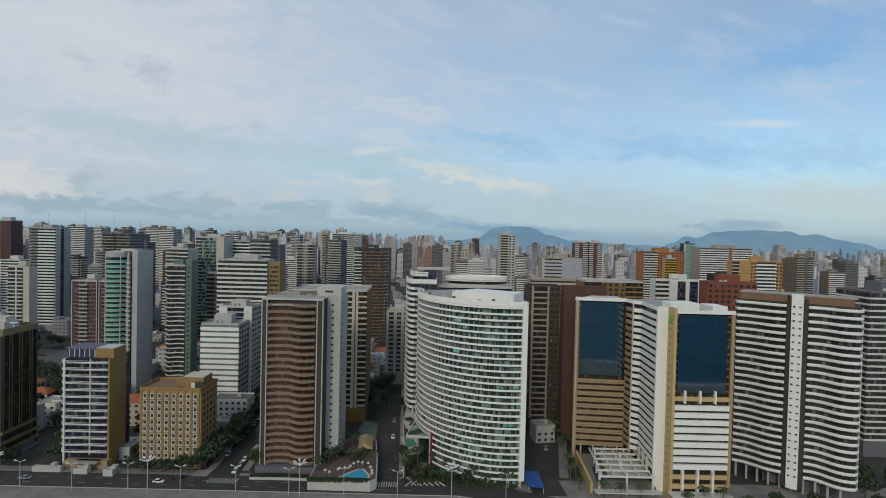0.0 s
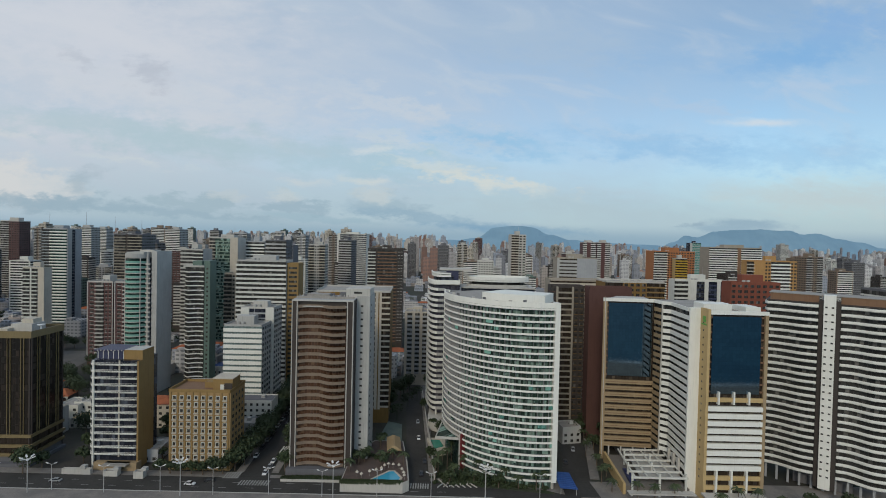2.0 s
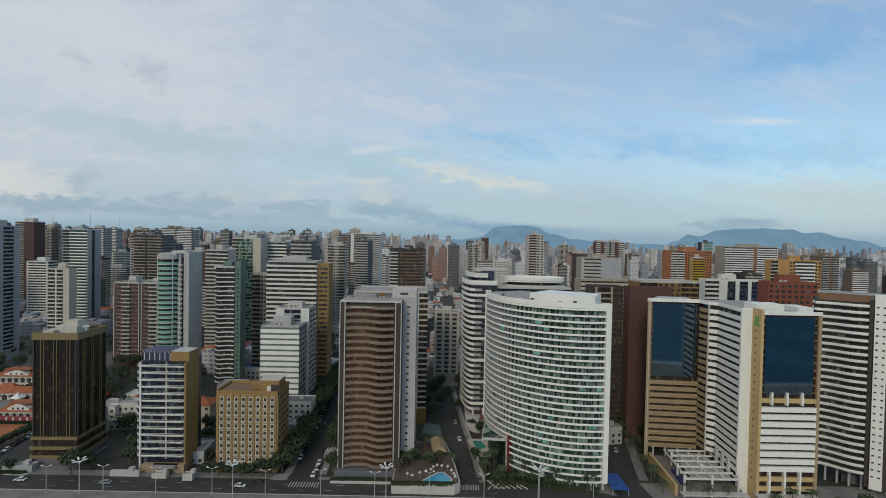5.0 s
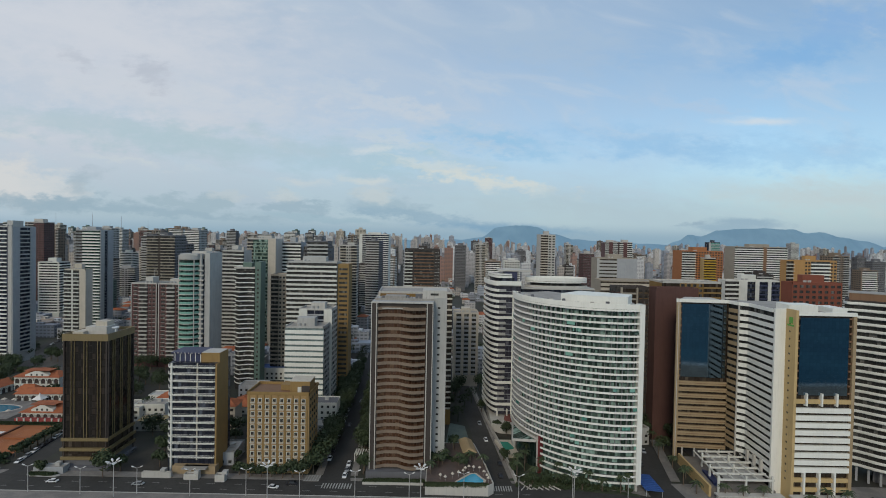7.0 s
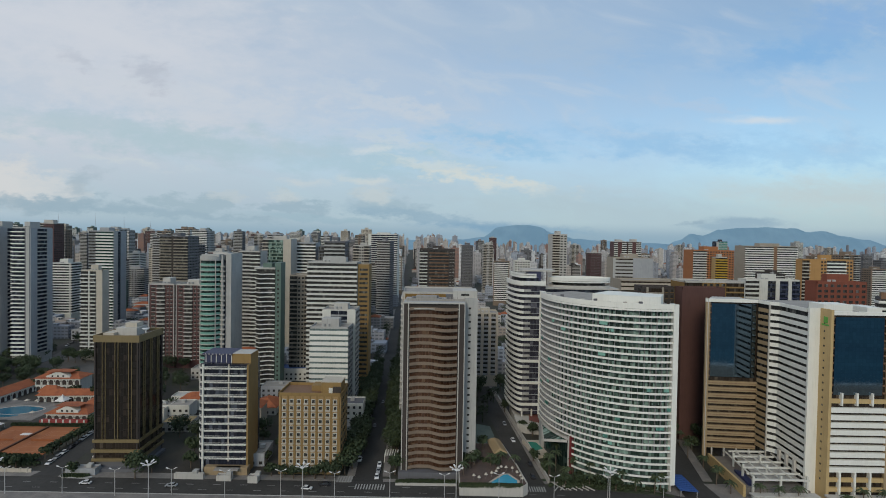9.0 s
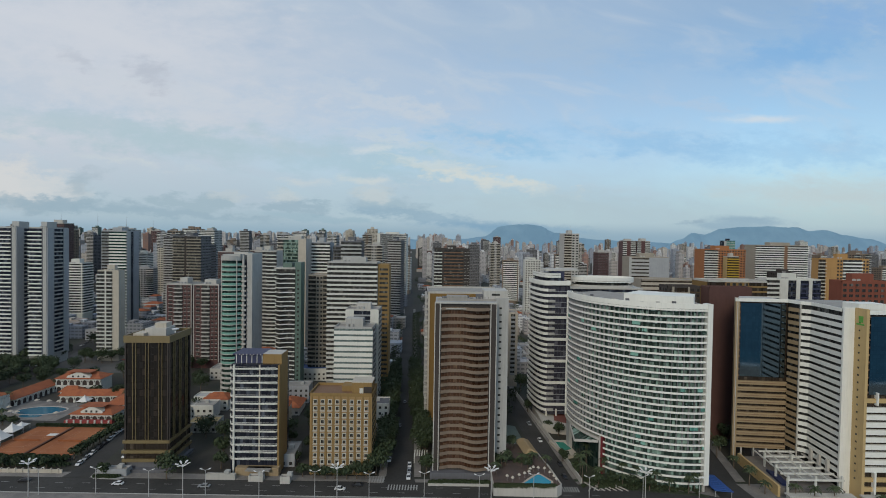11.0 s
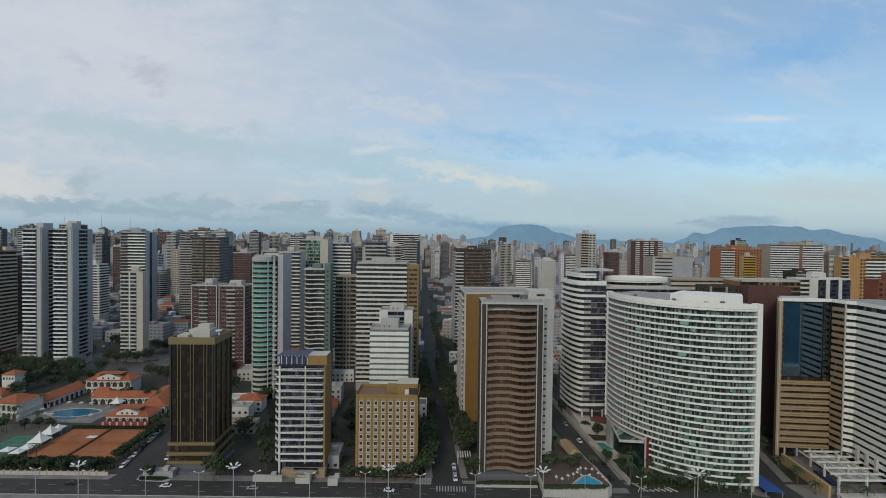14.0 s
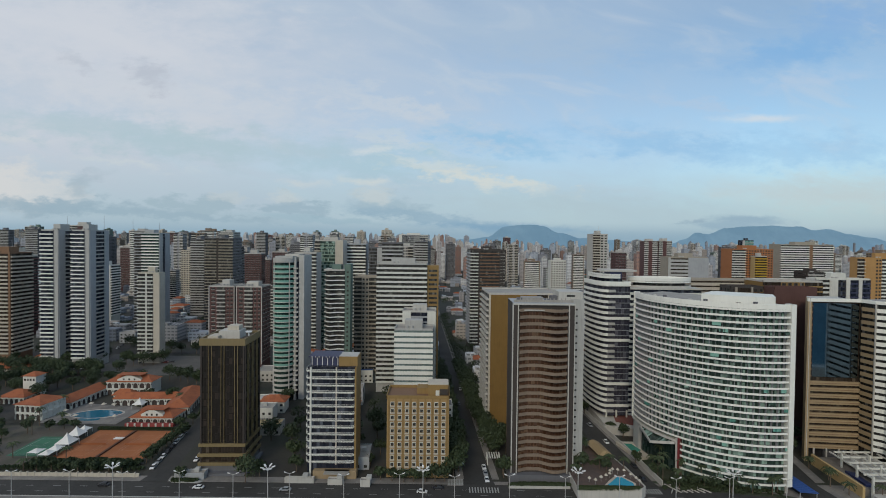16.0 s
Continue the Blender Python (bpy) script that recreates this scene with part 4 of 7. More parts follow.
# -- hotel of two wings with mirror glass --
def mirror_hotel():
    ob = thing("mirror_hotel", "tan and white hotel of two wings with blue mirror glass", "hotel", pose(0, 0, 0))
    h = 74.5
    # rear wing, turned a little towards the west
    at = pose(63.4, 230.4, 0, 0, 0, -5.0)
    fh = 2.95
    w = 23.2
    part("wall", Geo().prism([(0.2, 0.5), (w - 0.4, 0.5), (w - 0.4, 18), (10, 18), (1.2, 3.4)], 6, h), GLASS_BROWN, ob, at=at)
    part("core", Geo().box(9.5, w - 3, 3, 17, 0, 6), DARKGREY, ob, at=at)
    part("corner_pier", Geo().prism([(-0.6, -0.4), (1.2, -0.4), (1.2, 4.0), (0.4, 3.0)], 0, h + 1.2), TAN, ob, at=at)
    part("pier_line", Geo().box(0.1, 0.4, -0.55, -0.38, 2, h + 1.2), OFFWHITE, ob, at=at)
    part("mirror", Geo().box(2.0, 21.8, 0.0, 0.6, 39.4, h - 1.0), MIRROR, ob, "blue mirror glass panel", at=at)
    part("reveal", Geo().box(1.2, 2.0, 0.2, 0.6, 38.4, h - 1.0), DKBROWN, ob, at=at)
    cut_ = Geo().box(1.25, 1.95, 0.05, 0.3, 0, 0.7).mesh("reveal_rail", [BROWN])
    for i in range(12):
        part("reveal_rail", cut_, [BROWN], ob, at=at @ up(39.4 + i * fh))
    band = Geo().box(1.2, w - 0.4, -0.5, 0.6, 0, 1.75).mesh("spandrel", [TAN])
    rib = Geo().box(1.2, w - 0.4, -0.56, -0.49, 0.8, 0.95).mesh("rib", [BROWN])
    for i in range(11):
        o = part("spandrel", band, [TAN], ob, at=at @ up(6.2 + i * fh))
        part("rib", rib, [BROWN], o)
    part("parapet", Geo().box(-0.6, w - 0.4, -0.5, 0.5, h - 0.3, h + 1.2), FRESHWHITE, ob, at=at)
    part("roof", Geo().prism([(0.2, 0.5), (w - 0.4, 0.5), (w - 0.4, 18), (10, 18), (1.2, 3.4)], h, h + 0.3), OFFWHITE, ob, at=at)
    stilt = Geo().box(-0.3, 0.3, 0, 0.6, 0, 6.4).mesh("column", [OFFWHITE])
    for x in (3.5, 9, 14.5, 20):
        part("column", stilt, [OFFWHITE], ob, at=at @ pose(x, -0.6, 0))
    # linking face: a tan bay, then slanting white balconies
    part("wall", Geo().prism([(86.6, 228.0), (87.6, 221.8), (90.2, 219.0), (88.8, 200.0), (115, 200.0), (115, 236), (86.6, 236)], 0, h), GLASS_DARK, ob)
    tan_rail = Geo().ribbon([(85.5, 227.6), (86.4, 221.2)], 0.4, 0, 1.7).mesh("balcony", [TAN])
    rail = Geo().ribbon([(86.4, 221.1), (89.0, 218.6), (87.9, 199.9)], 0.4, 0, 1.75).mesh("balcony", [FRESHWHITE])
    for i in range(22):
        part("balcony", tan_rail, [TAN], ob, at=up(8.6 + i * fh))
        part("balcony", rail, [FRESHWHITE], ob, at=up(8.6 + i * fh))
    part("parapet", Geo().ribbon([(85.5, 227.6), (86.4, 221.2), (89.0, 218.6), (87.6, 200.6)], 0.4, h - 0.3, h + 1.2), FRESHWHITE, ob)
    part("corner_post", Geo().box(86.1, 86.6, 220.9, 221.4, 6, h), OFFWHITE, ob)
    part("stair_tower", Geo().box(87.6, 91.95, 198.9, 199.8, 0, h + 1.5), FRESHWHITE, ob, "smooth white stair tower")
    part("yellow_flank", Geo().box(91.9, 93.0, 193.3, 198.9, 0, h + 1.6), YELLOW, ob, "pale yellow flank wall")
    for i in range(22):
        part("slot_window", Geo().box(91.84, 91.92, 196.2, 196.9, 8 + i * fh, 8.7 + i * fh), GLASS_DARK, ob)
    col = Geo().box(-0.5, 0.5, -0.6, 0.6, 0, 12).mesh("column", [OFFWHITE])
    for x, y in ((88.2, 215), (87.9, 210), (87.6, 205)):
        part("column", col, [OFFWHITE], ob, at=pose(x, y, 0))
    # front block
    part("wall", Geo().box(93.0, 115.2, 194.4, 220, 0, h), GLASS_BROWN, ob)
    part("corner_pier", Geo().box(114.7, 116.0, 193.5, 197, 0, h), TAN, ob)
    part("mirror", Geo().box(94.0, 113.2, 193.8, 194.5, 42.7, h - 1.2), MIRROR, ob, "blue mirror glass panel")
    cut_ = Geo().box(113.4, 114.6, 193.7, 194.5, 0, 0.6).box(93.1, 93.8, 193.7, 194.5, 0, 0.6).mesh("reveal_rail", [BROWN])
    for i in range(11):
        part("reveal_rail", cut_, [BROWN], ob, at=up(43.2 + i * fh))
    part("parapet", Geo().box(93.0, 116.0, 193.4, 194.4, h - 0.4, h + 1.0), FRESHWHITE, ob)
    band = Geo().box(93.0, 114.7, 193.3, 194.5, 0, 1.9).mesh("spandrel", [FRESHWHITE])
    for i in range(9):
        part("spandrel", band, [FRESHWHITE], ob, at=up(12.2 + i * fh))
    for z in (39.4, 4.4, 8.2):
        part("spandrel", Geo().box(93.0, 114.7, 193.6, 194.5, z, z + 1.7), YELLOW, ob)
    for x in (97.0, 103.0, 109.0):
        part("fin", Geo().box(x - 0.3, x + 0.3, 192.9, 194.4, 38.6, 43.6), FRESHWHITE, ob)
        part("column", Geo().box(x - 0.35, x + 0.35, 192.9, 194.4, 0, 12.2), FRESHWHITE, ob)
    part("roof", Geo().box(89, 115.5, 199.8, 236, h, h + 0.3), CONCRETE, ob)
    part("roof_storey", Geo().box(92.5, 104, 198, 206, h + 0.3, h + 3.2), FRESHWHITE, ob)
    part("roof_storey", Geo().box(108.5, 114.5, 196.5, 206, h + 0.3, h + 2.4), FRESHWHITE, ob)
    part("roof_sign", Geo().box(91.78, 91.9, 195.0, 197.0, h - 3.9, h - 1.4).box(91.78, 91.9, 194.4, 198.0, h - 5.0, h - 4.3), plain("green_sign", (0.10, 0.34, 0.05), 0.5), ob, "small green wall sign")


# -- broad tower with waving white balconies --
def wave_tower():
    x0, y0, w, d, h = 128.6, 215.8, 43.6, 16.0, 78.4
    ob = thing("wave_tower", "broad dark tower with waving white balconies and white stair spine", "apartment tower", pose(x0, y0, 0, 0, 0, -39))
    part("wall", Geo().box(0.6, w - 1, 1.4, d, 6.4, h), DKBROWN, ob)

    def curve(a, b, amp, ph):
        return [(a + (b - a) * i / 20, -0.5 - amp * math.sin(2 * math.pi * (i / 20 - ph))) for i in range(21)]

    left = [(0.0, 8.0), (0.0, 3.0), (0.6, 1.2)] + curve(1.2, 18.9, 0.7, 0.5)
    right = curve(26.4, 41.2, 0.9, 0.5) + [(42.8, 0.6), (43.5, 2.6), (43.6, 11.0)]
    fh = 2.9
    me = [Geo().ribbon(p, 0.3, 0, 1.15).ribbon(p, 1.6, -0.05, 0.2).mesh("balcony", [FRESHWHITE]) for p in (left, right)]
    part("glazing", Geo().box(0.7, 19, 1.1, 1.4, 6.6, h - 0.5), GLASS_DARK, ob)
    part("glazing", Geo().box(26, w - 1.1, 1.1, 1.4, 6.6, h - 0.5), GLASS_DARK, ob)
    for i in range(25):
        for q in me:
            part("balcony", q, [FRESHWHITE], ob, at=up(6.9 + i * fh))
    part("stair_spine", Geo().box(20.6, 24.6, -1.4, 4, 2, h + 3.4), FRESHWHITE, ob, "white stair spine with slot windows")
    for xa, xb in ((19.0, 20.6), (24.6, 26.2)):
        part("side_pier", Geo().box(xa, xb, -0.4, 3, 2, h + 1.0), DKBROWN, ob)
    slot = Geo().box(0, 0.8, -0.1, 0.0, 0, 0.6).mesh("window", [GLASS_DARK])
    for i in range(25):
        for x in (21.1, 23.2):
            part("window", slot, [GLASS_DARK], ob, at=pose(x, -1.4, 7.0 + i * fh))
    part("roof_storey", Geo().box(2, 19.0, 1.6, d - 2, h, h + 2.9), BROWN, ob, "brown roof storey")
    part("roof_storey", Geo().box(26.2, w - 3, 1.6, d - 2, h, h + 2.9), BROWN, ob, "brown roof storey")
    part("roof", Geo().box(1.5, w - 2, 1.4, d - 1.6, h + 2.9, h + 3.2), CONCRETE, ob)
    for x in range(10):
        part("stilt", Geo().box(2 + 4 * x, 2.8 + 4 * x, 1.5, 2.3, 0, 6.5), GREY, ob)
    part("core", Geo().box(12, 32, 5, 14, 0, 6.5), DARKGREY, ob)


brown_tower()
banded_block()
window_grid_block()
black_tower()
curved_tower()
glass_tower()
crown_tower()
mirror_hotel()
wave_tower()
# ---- middle distance towers ----
def cylinder_tower():
    x0, y0, h = -211.0, 303.0, 86.0
    ob = thing("round_fronted_tower", "round-fronted tower with teal glass balconies and a white slab", "apartment tower", pose(x0, y0, 0, 0, 0, 0))
    r = 6.6
    pts = [(r - r * math.cos(a), r - r * math.sin(a)) for a in [math.pi * i / 20 for i in range(21)]]
    part("wall", Geo().prism([(x * 0.86 + 0.9, y * 0.86 + 0.9) for x, y in pts] + [(2 * r, 18), (0, 18)], 0, h), GLASS_DEEPGREEN, ob)
    rail = Geo().ribbon(pts, 0.2, 0, 1.3).mesh("balcony", [MINT])
    slab = Geo().ribbon(pts, 1.3, -0.4, 0.06).mesh("balcony_floor", [OFFWHITE])
    rail2 = Geo().ribbon(pts, 0.2, 0, 1.0).mesh("balcony", [OFFWHITE])
    for i in range(27):
        o = part("balcony", rail if i > 5 else rail2, [GLASS_TEAL], ob, at=up(4 + i * 3.02))
        part("balcony_floor", slab, [OFFWHITE], o)
    part("crown", Geo().ribbon(pts, 0.5, h - 0.5, h + 2.4), PALEGREY, ob)
    part("roof", Geo().prism(pts, h - 0.4, h), CONCRETE, ob)
    for a in (5, 15):
        part("mullion", Geo().cyl(pts[a][0], pts[a][1], 0.3, 4, h, 6), OFFWHITE, ob)
    part("roof_hood", Geo().prism([(2.2, 2.6), (13.0, 2.6), (13.0, 12), (2.2, 12)], h + 2.0, h + 3.4), PALEGREY, ob, "overhanging grey roof hood")
    part("slab_wing", Geo().box(13.2, 14.4, 5, 20, 0, h + 3), PALEGREY, ob, "pale grey slab wing")
    part("slab_wing", Geo().box(15.9, 19.2, 6, 23, 0, h + 4), PALEGREY, ob, "pale grey slab wing")
    part("glazing", Geo().box(14.4, 15.9, 7, 20, 0, h), GLASS_BLUE, ob)
    band = Geo().box(13.0, 15.8, 4.2, 5.2, 0, 0.9).mesh("side_balcony", [OFFWHITE])
    for i in range(26):
        part("side_balcony", band, [OFFWHITE], ob, at=up(6 + i * 3.02))
    part("lift_house", Geo().box(6, 15, 10, 18, h, h + 4.6), OFFWHITE, ob)


def green_wave_tower():
    x0, y0, h = -183.7, 323.5, 79.5
    ob = thing("green_tiled_tower", "dark green tiled tower with swept white balconies", "apartment tower", pose(x0, y0, 0, 0, 0, 1))
    part("wall", Geo().box(1.5, 14, 1.5, 12, 0, h), GLASS_DARK, ob)
    part("green_wall", Geo().box(13.6, 17.6, 1.6, 11, 0, h + 4.5), GREENTILE, ob, "green tiled flank wall")
    path = [(0, 9), (0.4, 3.0), (2.5, 0.4), (5, -1.4), (8, 0.2), (10.5, 1.0), (14, 0.2)]
    rail = Geo().ribbon(path, 0.2, -0.05, 0.72).ribbon(path, 1.6, -0.1, 0.1, 1).mesh("balcony", [FRESHWHITE, DARKGREY])
    for i in range(25):
        part("balcony", rail, [PALEGREY], ob, at=up(4 + i * 3.0))
    for i in range(25):
        part("window", Geo().box(15.2, 16.4, 1.5, 1.62, 6 + i * 3.0, 7.2 + i * 3.0), GLASS_DARK, ob)
    part("roof", Geo().box(0.5, 14, 0.5, 12, h, h + 1.0), OFFWHITE, ob)
    part("lift_house", Geo().box(5, 11, 4, 10, h + 1, h + 4), GREENTILE, ob)


cylinder_tower()
green_wave_tower()
RW = stripes(WHITE)
for xx in (-281.9, -261.2):
    tower("maroon tiled tower with white balcony columns and roof house", xx, 374, 19.5, 18, 63, MAROON,
          {"front": [(0.0, 0.03, "pier", OFFWHITE, None), (0.05, 0.3, "win", OFFWHITE, None), (0.32, 0.64, "slab", OFFWHITE, GLASS_DARK), (0.66, 0.95, "win", OFFWHITE, None), (0.97, 1.0, "pier", OFFWHITE, None)],
           "right": windows(OFFWHITE)}, 0, group="maroon twin towers")
tower("slim white tower with a blank cream flank", -346.5, 392, 17, 8, 71, CREAM, {"front": [(0.0, 0.36, "slab", WHITE, GLASS_DARK), (0.36, 0.42, "pier", WHITE, None), (0.42, 0.7, "slab", WHITE, GLASS_DARK)], "left": windows(WHITE)}, 0)
for xx, yy in ((-411, 377), (-384.5, 373)):
    tower("tall grey and white tower with long banded balconies", xx, yy, 13.5, 21, 104, PALEGREY, {"front": [(0.0, 0.74, "slab", FRESHWHITE, GLASS_BLUE), (0.74, 0.8, "pier", DARKGREY, None), (0.8, 1.0, "pier", PALEGREY, None)],
          "right": [(0.0, 0.3, "pier", GREY, None), (0.3, 0.75, "slab", PALEGREY, GLASS_BLUE), (0.75, 1.0, "pier", GREY, None)]}, 0, group="tall twin towers")
tower("broad white banded tower with dark flank", -412, 492, 24, 20, 103, GREY, {"front": [(0.0, 0.3, "slab", GREY, GLASS_DARK), (0.3, 1.0, "band", FRESHWHITE, GLASS_DEEPGREEN)], "right": [(0.0, 0.3, "pier", PALEGREY, None), (0.3, 0.55, "thin", DARKGREY, GLASS_BLUE), (0.55, 1.0, "pier", GREY, None)]}, 2)
tower("dark taupe tower with banded balconies", -346, 500, 28, 24, 99, DARKGREY, {"front": [(0.0, 0.42, "slab", KHAKI, GLASS_DARK), (0.42, 0.5, "pier", DKBROWN, None), (0.5, 1.0, "slab", KHAKI, GLASS_DARK)], "right": windows(GREY)}, 2)
wing = tower("broad white banded tower with an ochre flank", -149, 326, 33, 14, 84, PALEGREY, {"front": stripes(WHITE)}, 0)
part("ochre_wing", Geo().box(33, 40.5, 1.5, 13, 0, 83.5), OCHRE, wing, "ochre side wing")
for k in range(26):
    part("side_window", Geo().box(34.2, 39.6, 1.4, 1.6, 4.4 + 3 * k, 5.8 + 3 * k), GLASS_DARK, wing)
tower("white office block with ribbon windows and roof house", -131.6, 268.5, 21, 14, 51.5, PALEGREY, {"front": stripes(FRESHWHITE, GLASS_PALE, "wide"), "right": windows(GREY)}, 0, name="office_block", category="office block")
tower("white framed tower with a blue glass centre", -128.5, 284, 19, 14, 59, OFFWHITE, {"front": [(0.0, 0.25, "pier", WHITE, None), (0.25, 0.75, "thin", GREY, GLASS_BLUE), (0.75, 1.0, "pier", WHITE, None)], "right": windows(OFFWHITE)}, 0)
tower("white arched tower with blue glass", -172, 745, 44, 30, 106, WHITE, {"front": [(0.0, 0.1, "pier", WHITE, None), (0.1, 0.5, "thin", WHITE, GLASS_BLUE), (0.5, 1.0, "band", WHITE, GLASS_BLUE)]}, 0)
tower("white banded tower with a dark brown flank", -80.7, 448, 32, 30, 91, DKBROWN, {"front": [(0.0, 0.22, "slab", WHITE, GLASS_DARK), (0.22, 0.27, "pier", DKBROWN, None), (0.27, 0.82, "thin", BROWN, GLASS_DARK), (0.84, 1.0, "win", WHITE, None)], "right": windows(DKBROWN), "left": stripes(GREY)}, 3)
tower("cream and white tower with stepped roof", 66.9, 570, 17, 20, 108, OFFWHITE, {"front": [(0.0, 0.5, "band", CREAM, GLASS_BROWN), (0.5, 1.0, "win", WHITE, None)]}, 3)
tower("brown banded tower with ochre flanks and cream columns", -80.9, 267, 40, 29, 71.5, AMBER, {"front": [(0.0, 0.025, "pier", CREAM, None), (0.65, 0.80, "thin", CREAM, GLASS_BROWN), (0.80, 0.837, "pier", CREAM, None), (0.852, 0.883, "pier", CREAM, None), (0.883, 1.0, "thin", CREAM, GLASS_BROWN)], "left": [(0.0, 1.0, "slab", OFFWHITE, GLASS_DARK)]}, 3, house=False)
tower("small cream tower with vertical piers", -38, 340, 17, 16, 50, CREAM, {"front": [(0.0, 0.1, "pier", CREAM, None), (0.1, 0.3, "band", GREY, GLASS_DARK), (0.3, 0.42, "pier", CREAM, None), (0.42, 0.6, "band", GREY, GLASS_DARK), (0.6, 0.72, "pier", CREAM, None), (0.72, 0.9, "band", GREY, GLASS_DARK), (0.9, 1.0, "pier", CREAM, None)]}, 0)
tower("brown tower with dark glass bays between tan piers", 45.5, 262, 17.5, 10, 77, DKBROWN, {"front": [(0.0, 0.14, "win", REDBRICK, None), (0.14, 0.2, "pier", KHAKI, None), (0.2, 0.62, "thin", KHAKI, GLASS_BROWN), (0.62, 0.67, "pier", KHAKI, None), (0.67, 1.0, "win", AMBER, None)], "left": windows(REDBRICK)}, 0, house=False)
tower("blank dark red brick tower", 63.2, 254, 22, 8, 77.5, DARKRED, {"right": windows(DARKRED)}, 0, house=False)
block = tower("long amber and maroon roof block with white vents", 86, 298, 36, 18, 77.5, AMBER, {"front": [(0.0, 0.3, "thin", OCHRE, GLASS_BROWN), (0.3, 0.7, "win", REDBRICK, None), (0.7, 1.0, "thin", OCHRE, GLASS_BROWN)]}, 0, house=False)
for k in range(4):
    part("vent", Geo().cyl(12 + k * 4.2, 5, 0.9, 77.7, 79.0, 10), OFFWHITE, block)
tower("long low beige banded block", 60, 332, 46, 16, 75, KHAKI, {"front": [(0.0, 1.0, "wide", CREAM, GLASS_BROWN)]}, 0, house=False)
tower("white and grey office tower with a stepped roof", 85, 420, 34, 16, 87, KHAKI, {"front": [(0.0, 0.06, "pier", PALEGREY, None), (0.06, 0.5, "wide", PALEGREY, GLASS_BROWN), (0.5, 1.0, "pier", GREY, None)]}, 0)
tower("long orange brick and white tower", 246, 602, 50, 24, 92, ORANGE, {"front": [(0.0, 0.33, "band", WHITE, GLASS_DARK), (0.33, 1.0, "win", ORANGE, None)]}, 0)
tower("yellow stair block on an orange tower", 268, 592, 14, 9, 84, YELLOW, {"front": [(0.0, 1.0, "band", paint("bright_yellow_render", (0.52, 0.34, 0.03), 0.8, 0.3), GLASS_BROWN)]}, 0)
tower("white banded slab tower with a brown stair pier", 345, 660, 70, 24, 98, KHAKI, {"front": [(0.0, 0.54, "band", FRESHWHITE, GLASS_DARK), (0.54, 0.61, "pier", BROWN, None), (0.61, 1.0, "band", FRESHWHITE, GLASS_DARK)]}, 0)
tower("white tower with dark blue vertical glass", 145, 334, 37, 9, 76.5, WHITE, {"front": [(0.0, 0.25, "band", WHITE, GLASS_DARK), (0.25, 0.4, "pier", WHITE, None), (0.4, 0.55, "win", NAVY, GLASS_BLUE), (0.55, 0.62, "pier", WHITE, None), (0.62, 0.78, "thin", NAVY, GLASS_BLUE), (0.78, 0.84, "pier", WHITE, None), (0.84, 1.0, "thin", NAVY, GLASS_BLUE)]}, 0)
tower("red brick tower with small windows", 149, 276, 28, 9, 80, BRICK, {"front": windows(BRICK)}, 0)
tower("ochre and white banded apartment tower with cream balconies", 252, 428, 44, 8, 88, APRICOT, {"front": [(0.0, 0.14, "slab", CREAM, GLASS_BROWN), (0.14, 0.36, "pier", APRICOT, None), (0.36, 0.48, "win", APRICOT, None), (0.48, 0.86, "band", FRESHWHITE, GLASS_DARK), (0.86, 1.0, "win", BROWN, None)]}, 0)
for xx in (204, 226):
    tower("maroon and white twin tower", xx, 760, 20, 18, 101, MAROON, {"front": [(0.0, 0.3, "band", WHITE, GLASS_DARK), (0.3, 0.6, "pier", MAROON, None), (0.6, 1.0, "band", WHITE, GLASS_DARK)]}, 0, group="maroon and white twins")
tower("dark banded tower beside the wave tower", 207, 238, 30, 20, 80, DARKGREY, {"front": [(0.0, 1.0, "thin", WHITE, GLASS_DARK)], "left": [(0.0, 1.0, "thin", WHITE, GLASS_DARK)]}, 0)

tower("sage green glazed tower with a cream flank", -218, 434, 25, 18, 98, OFFWHITE, {"front": [(0.0, 0.2, "slab", CREAM, GLASS_DARK), (0.2, 0.72, "thin", SAGE, GLASS_GREEN), (0.74, 1.0, "pier", CREAM, None)]}, 0)
tower("white banded tower with deep shaded balconies", -193, 452, 17, 16, 95, GREY, {"front": stripes(FRESHWHITE)}, 0)
tower("grey and white tower with a sloping white crown", -172, 446, 24, 16, 92, DARKGREY, {"front": [(0.0, 0.3, "thin", DARKGREY, GLASS_DARK), (0.3, 0.7, "pier", PALEGREY, None), (0.7, 1.0, "win", WHITE, None)]}, 0)
tower("khaki tower with rows of small balconies", -168.5, 352, 16, 14, 73, KHAKI, {"front": [(0.0, 0.34, "slab", KHAKI, GLASS_DARK), (0.34, 0.66, "win", OFFWHITE, None), (0.66, 1.0, "slab", KHAKI, GLASS_DARK)]}, 0, house=False)
tower("off-white tower banded with narrow balconies", -226, 402, 18, 16, 88, OFFWHITE, {"front": [(0.0, 0.55, "band", OFFWHITE, GLASS_DARK), (0.55, 1.0, "slab", WHITE, GLASS_DARK)]}, 0)
tower("tall dark maroon tower with pale floor bands", -602, 657, 25, 18, 113, MAROON, {"front": [(0.0, 0.45, "thin", OFFWHITE, GLASS_DARK), (0.45, 1.0, "win", MAROON, None)], "right": windows(MAROON)}, 0)
tower("slim teal glass tower", 440, 900, 20, 14, 104, GLASS_BLUE, {"front": [(0.0, 0.2, "pier", PALEGREY, None), (0.2, 1.0, "thin", PALEGREY, GLASS_TEAL)]}, 0)
tower("white apartment block with rows of small windows", 34, 640, 20, 16, 74, WHITE, {"front": windows(WHITE)}, 0)

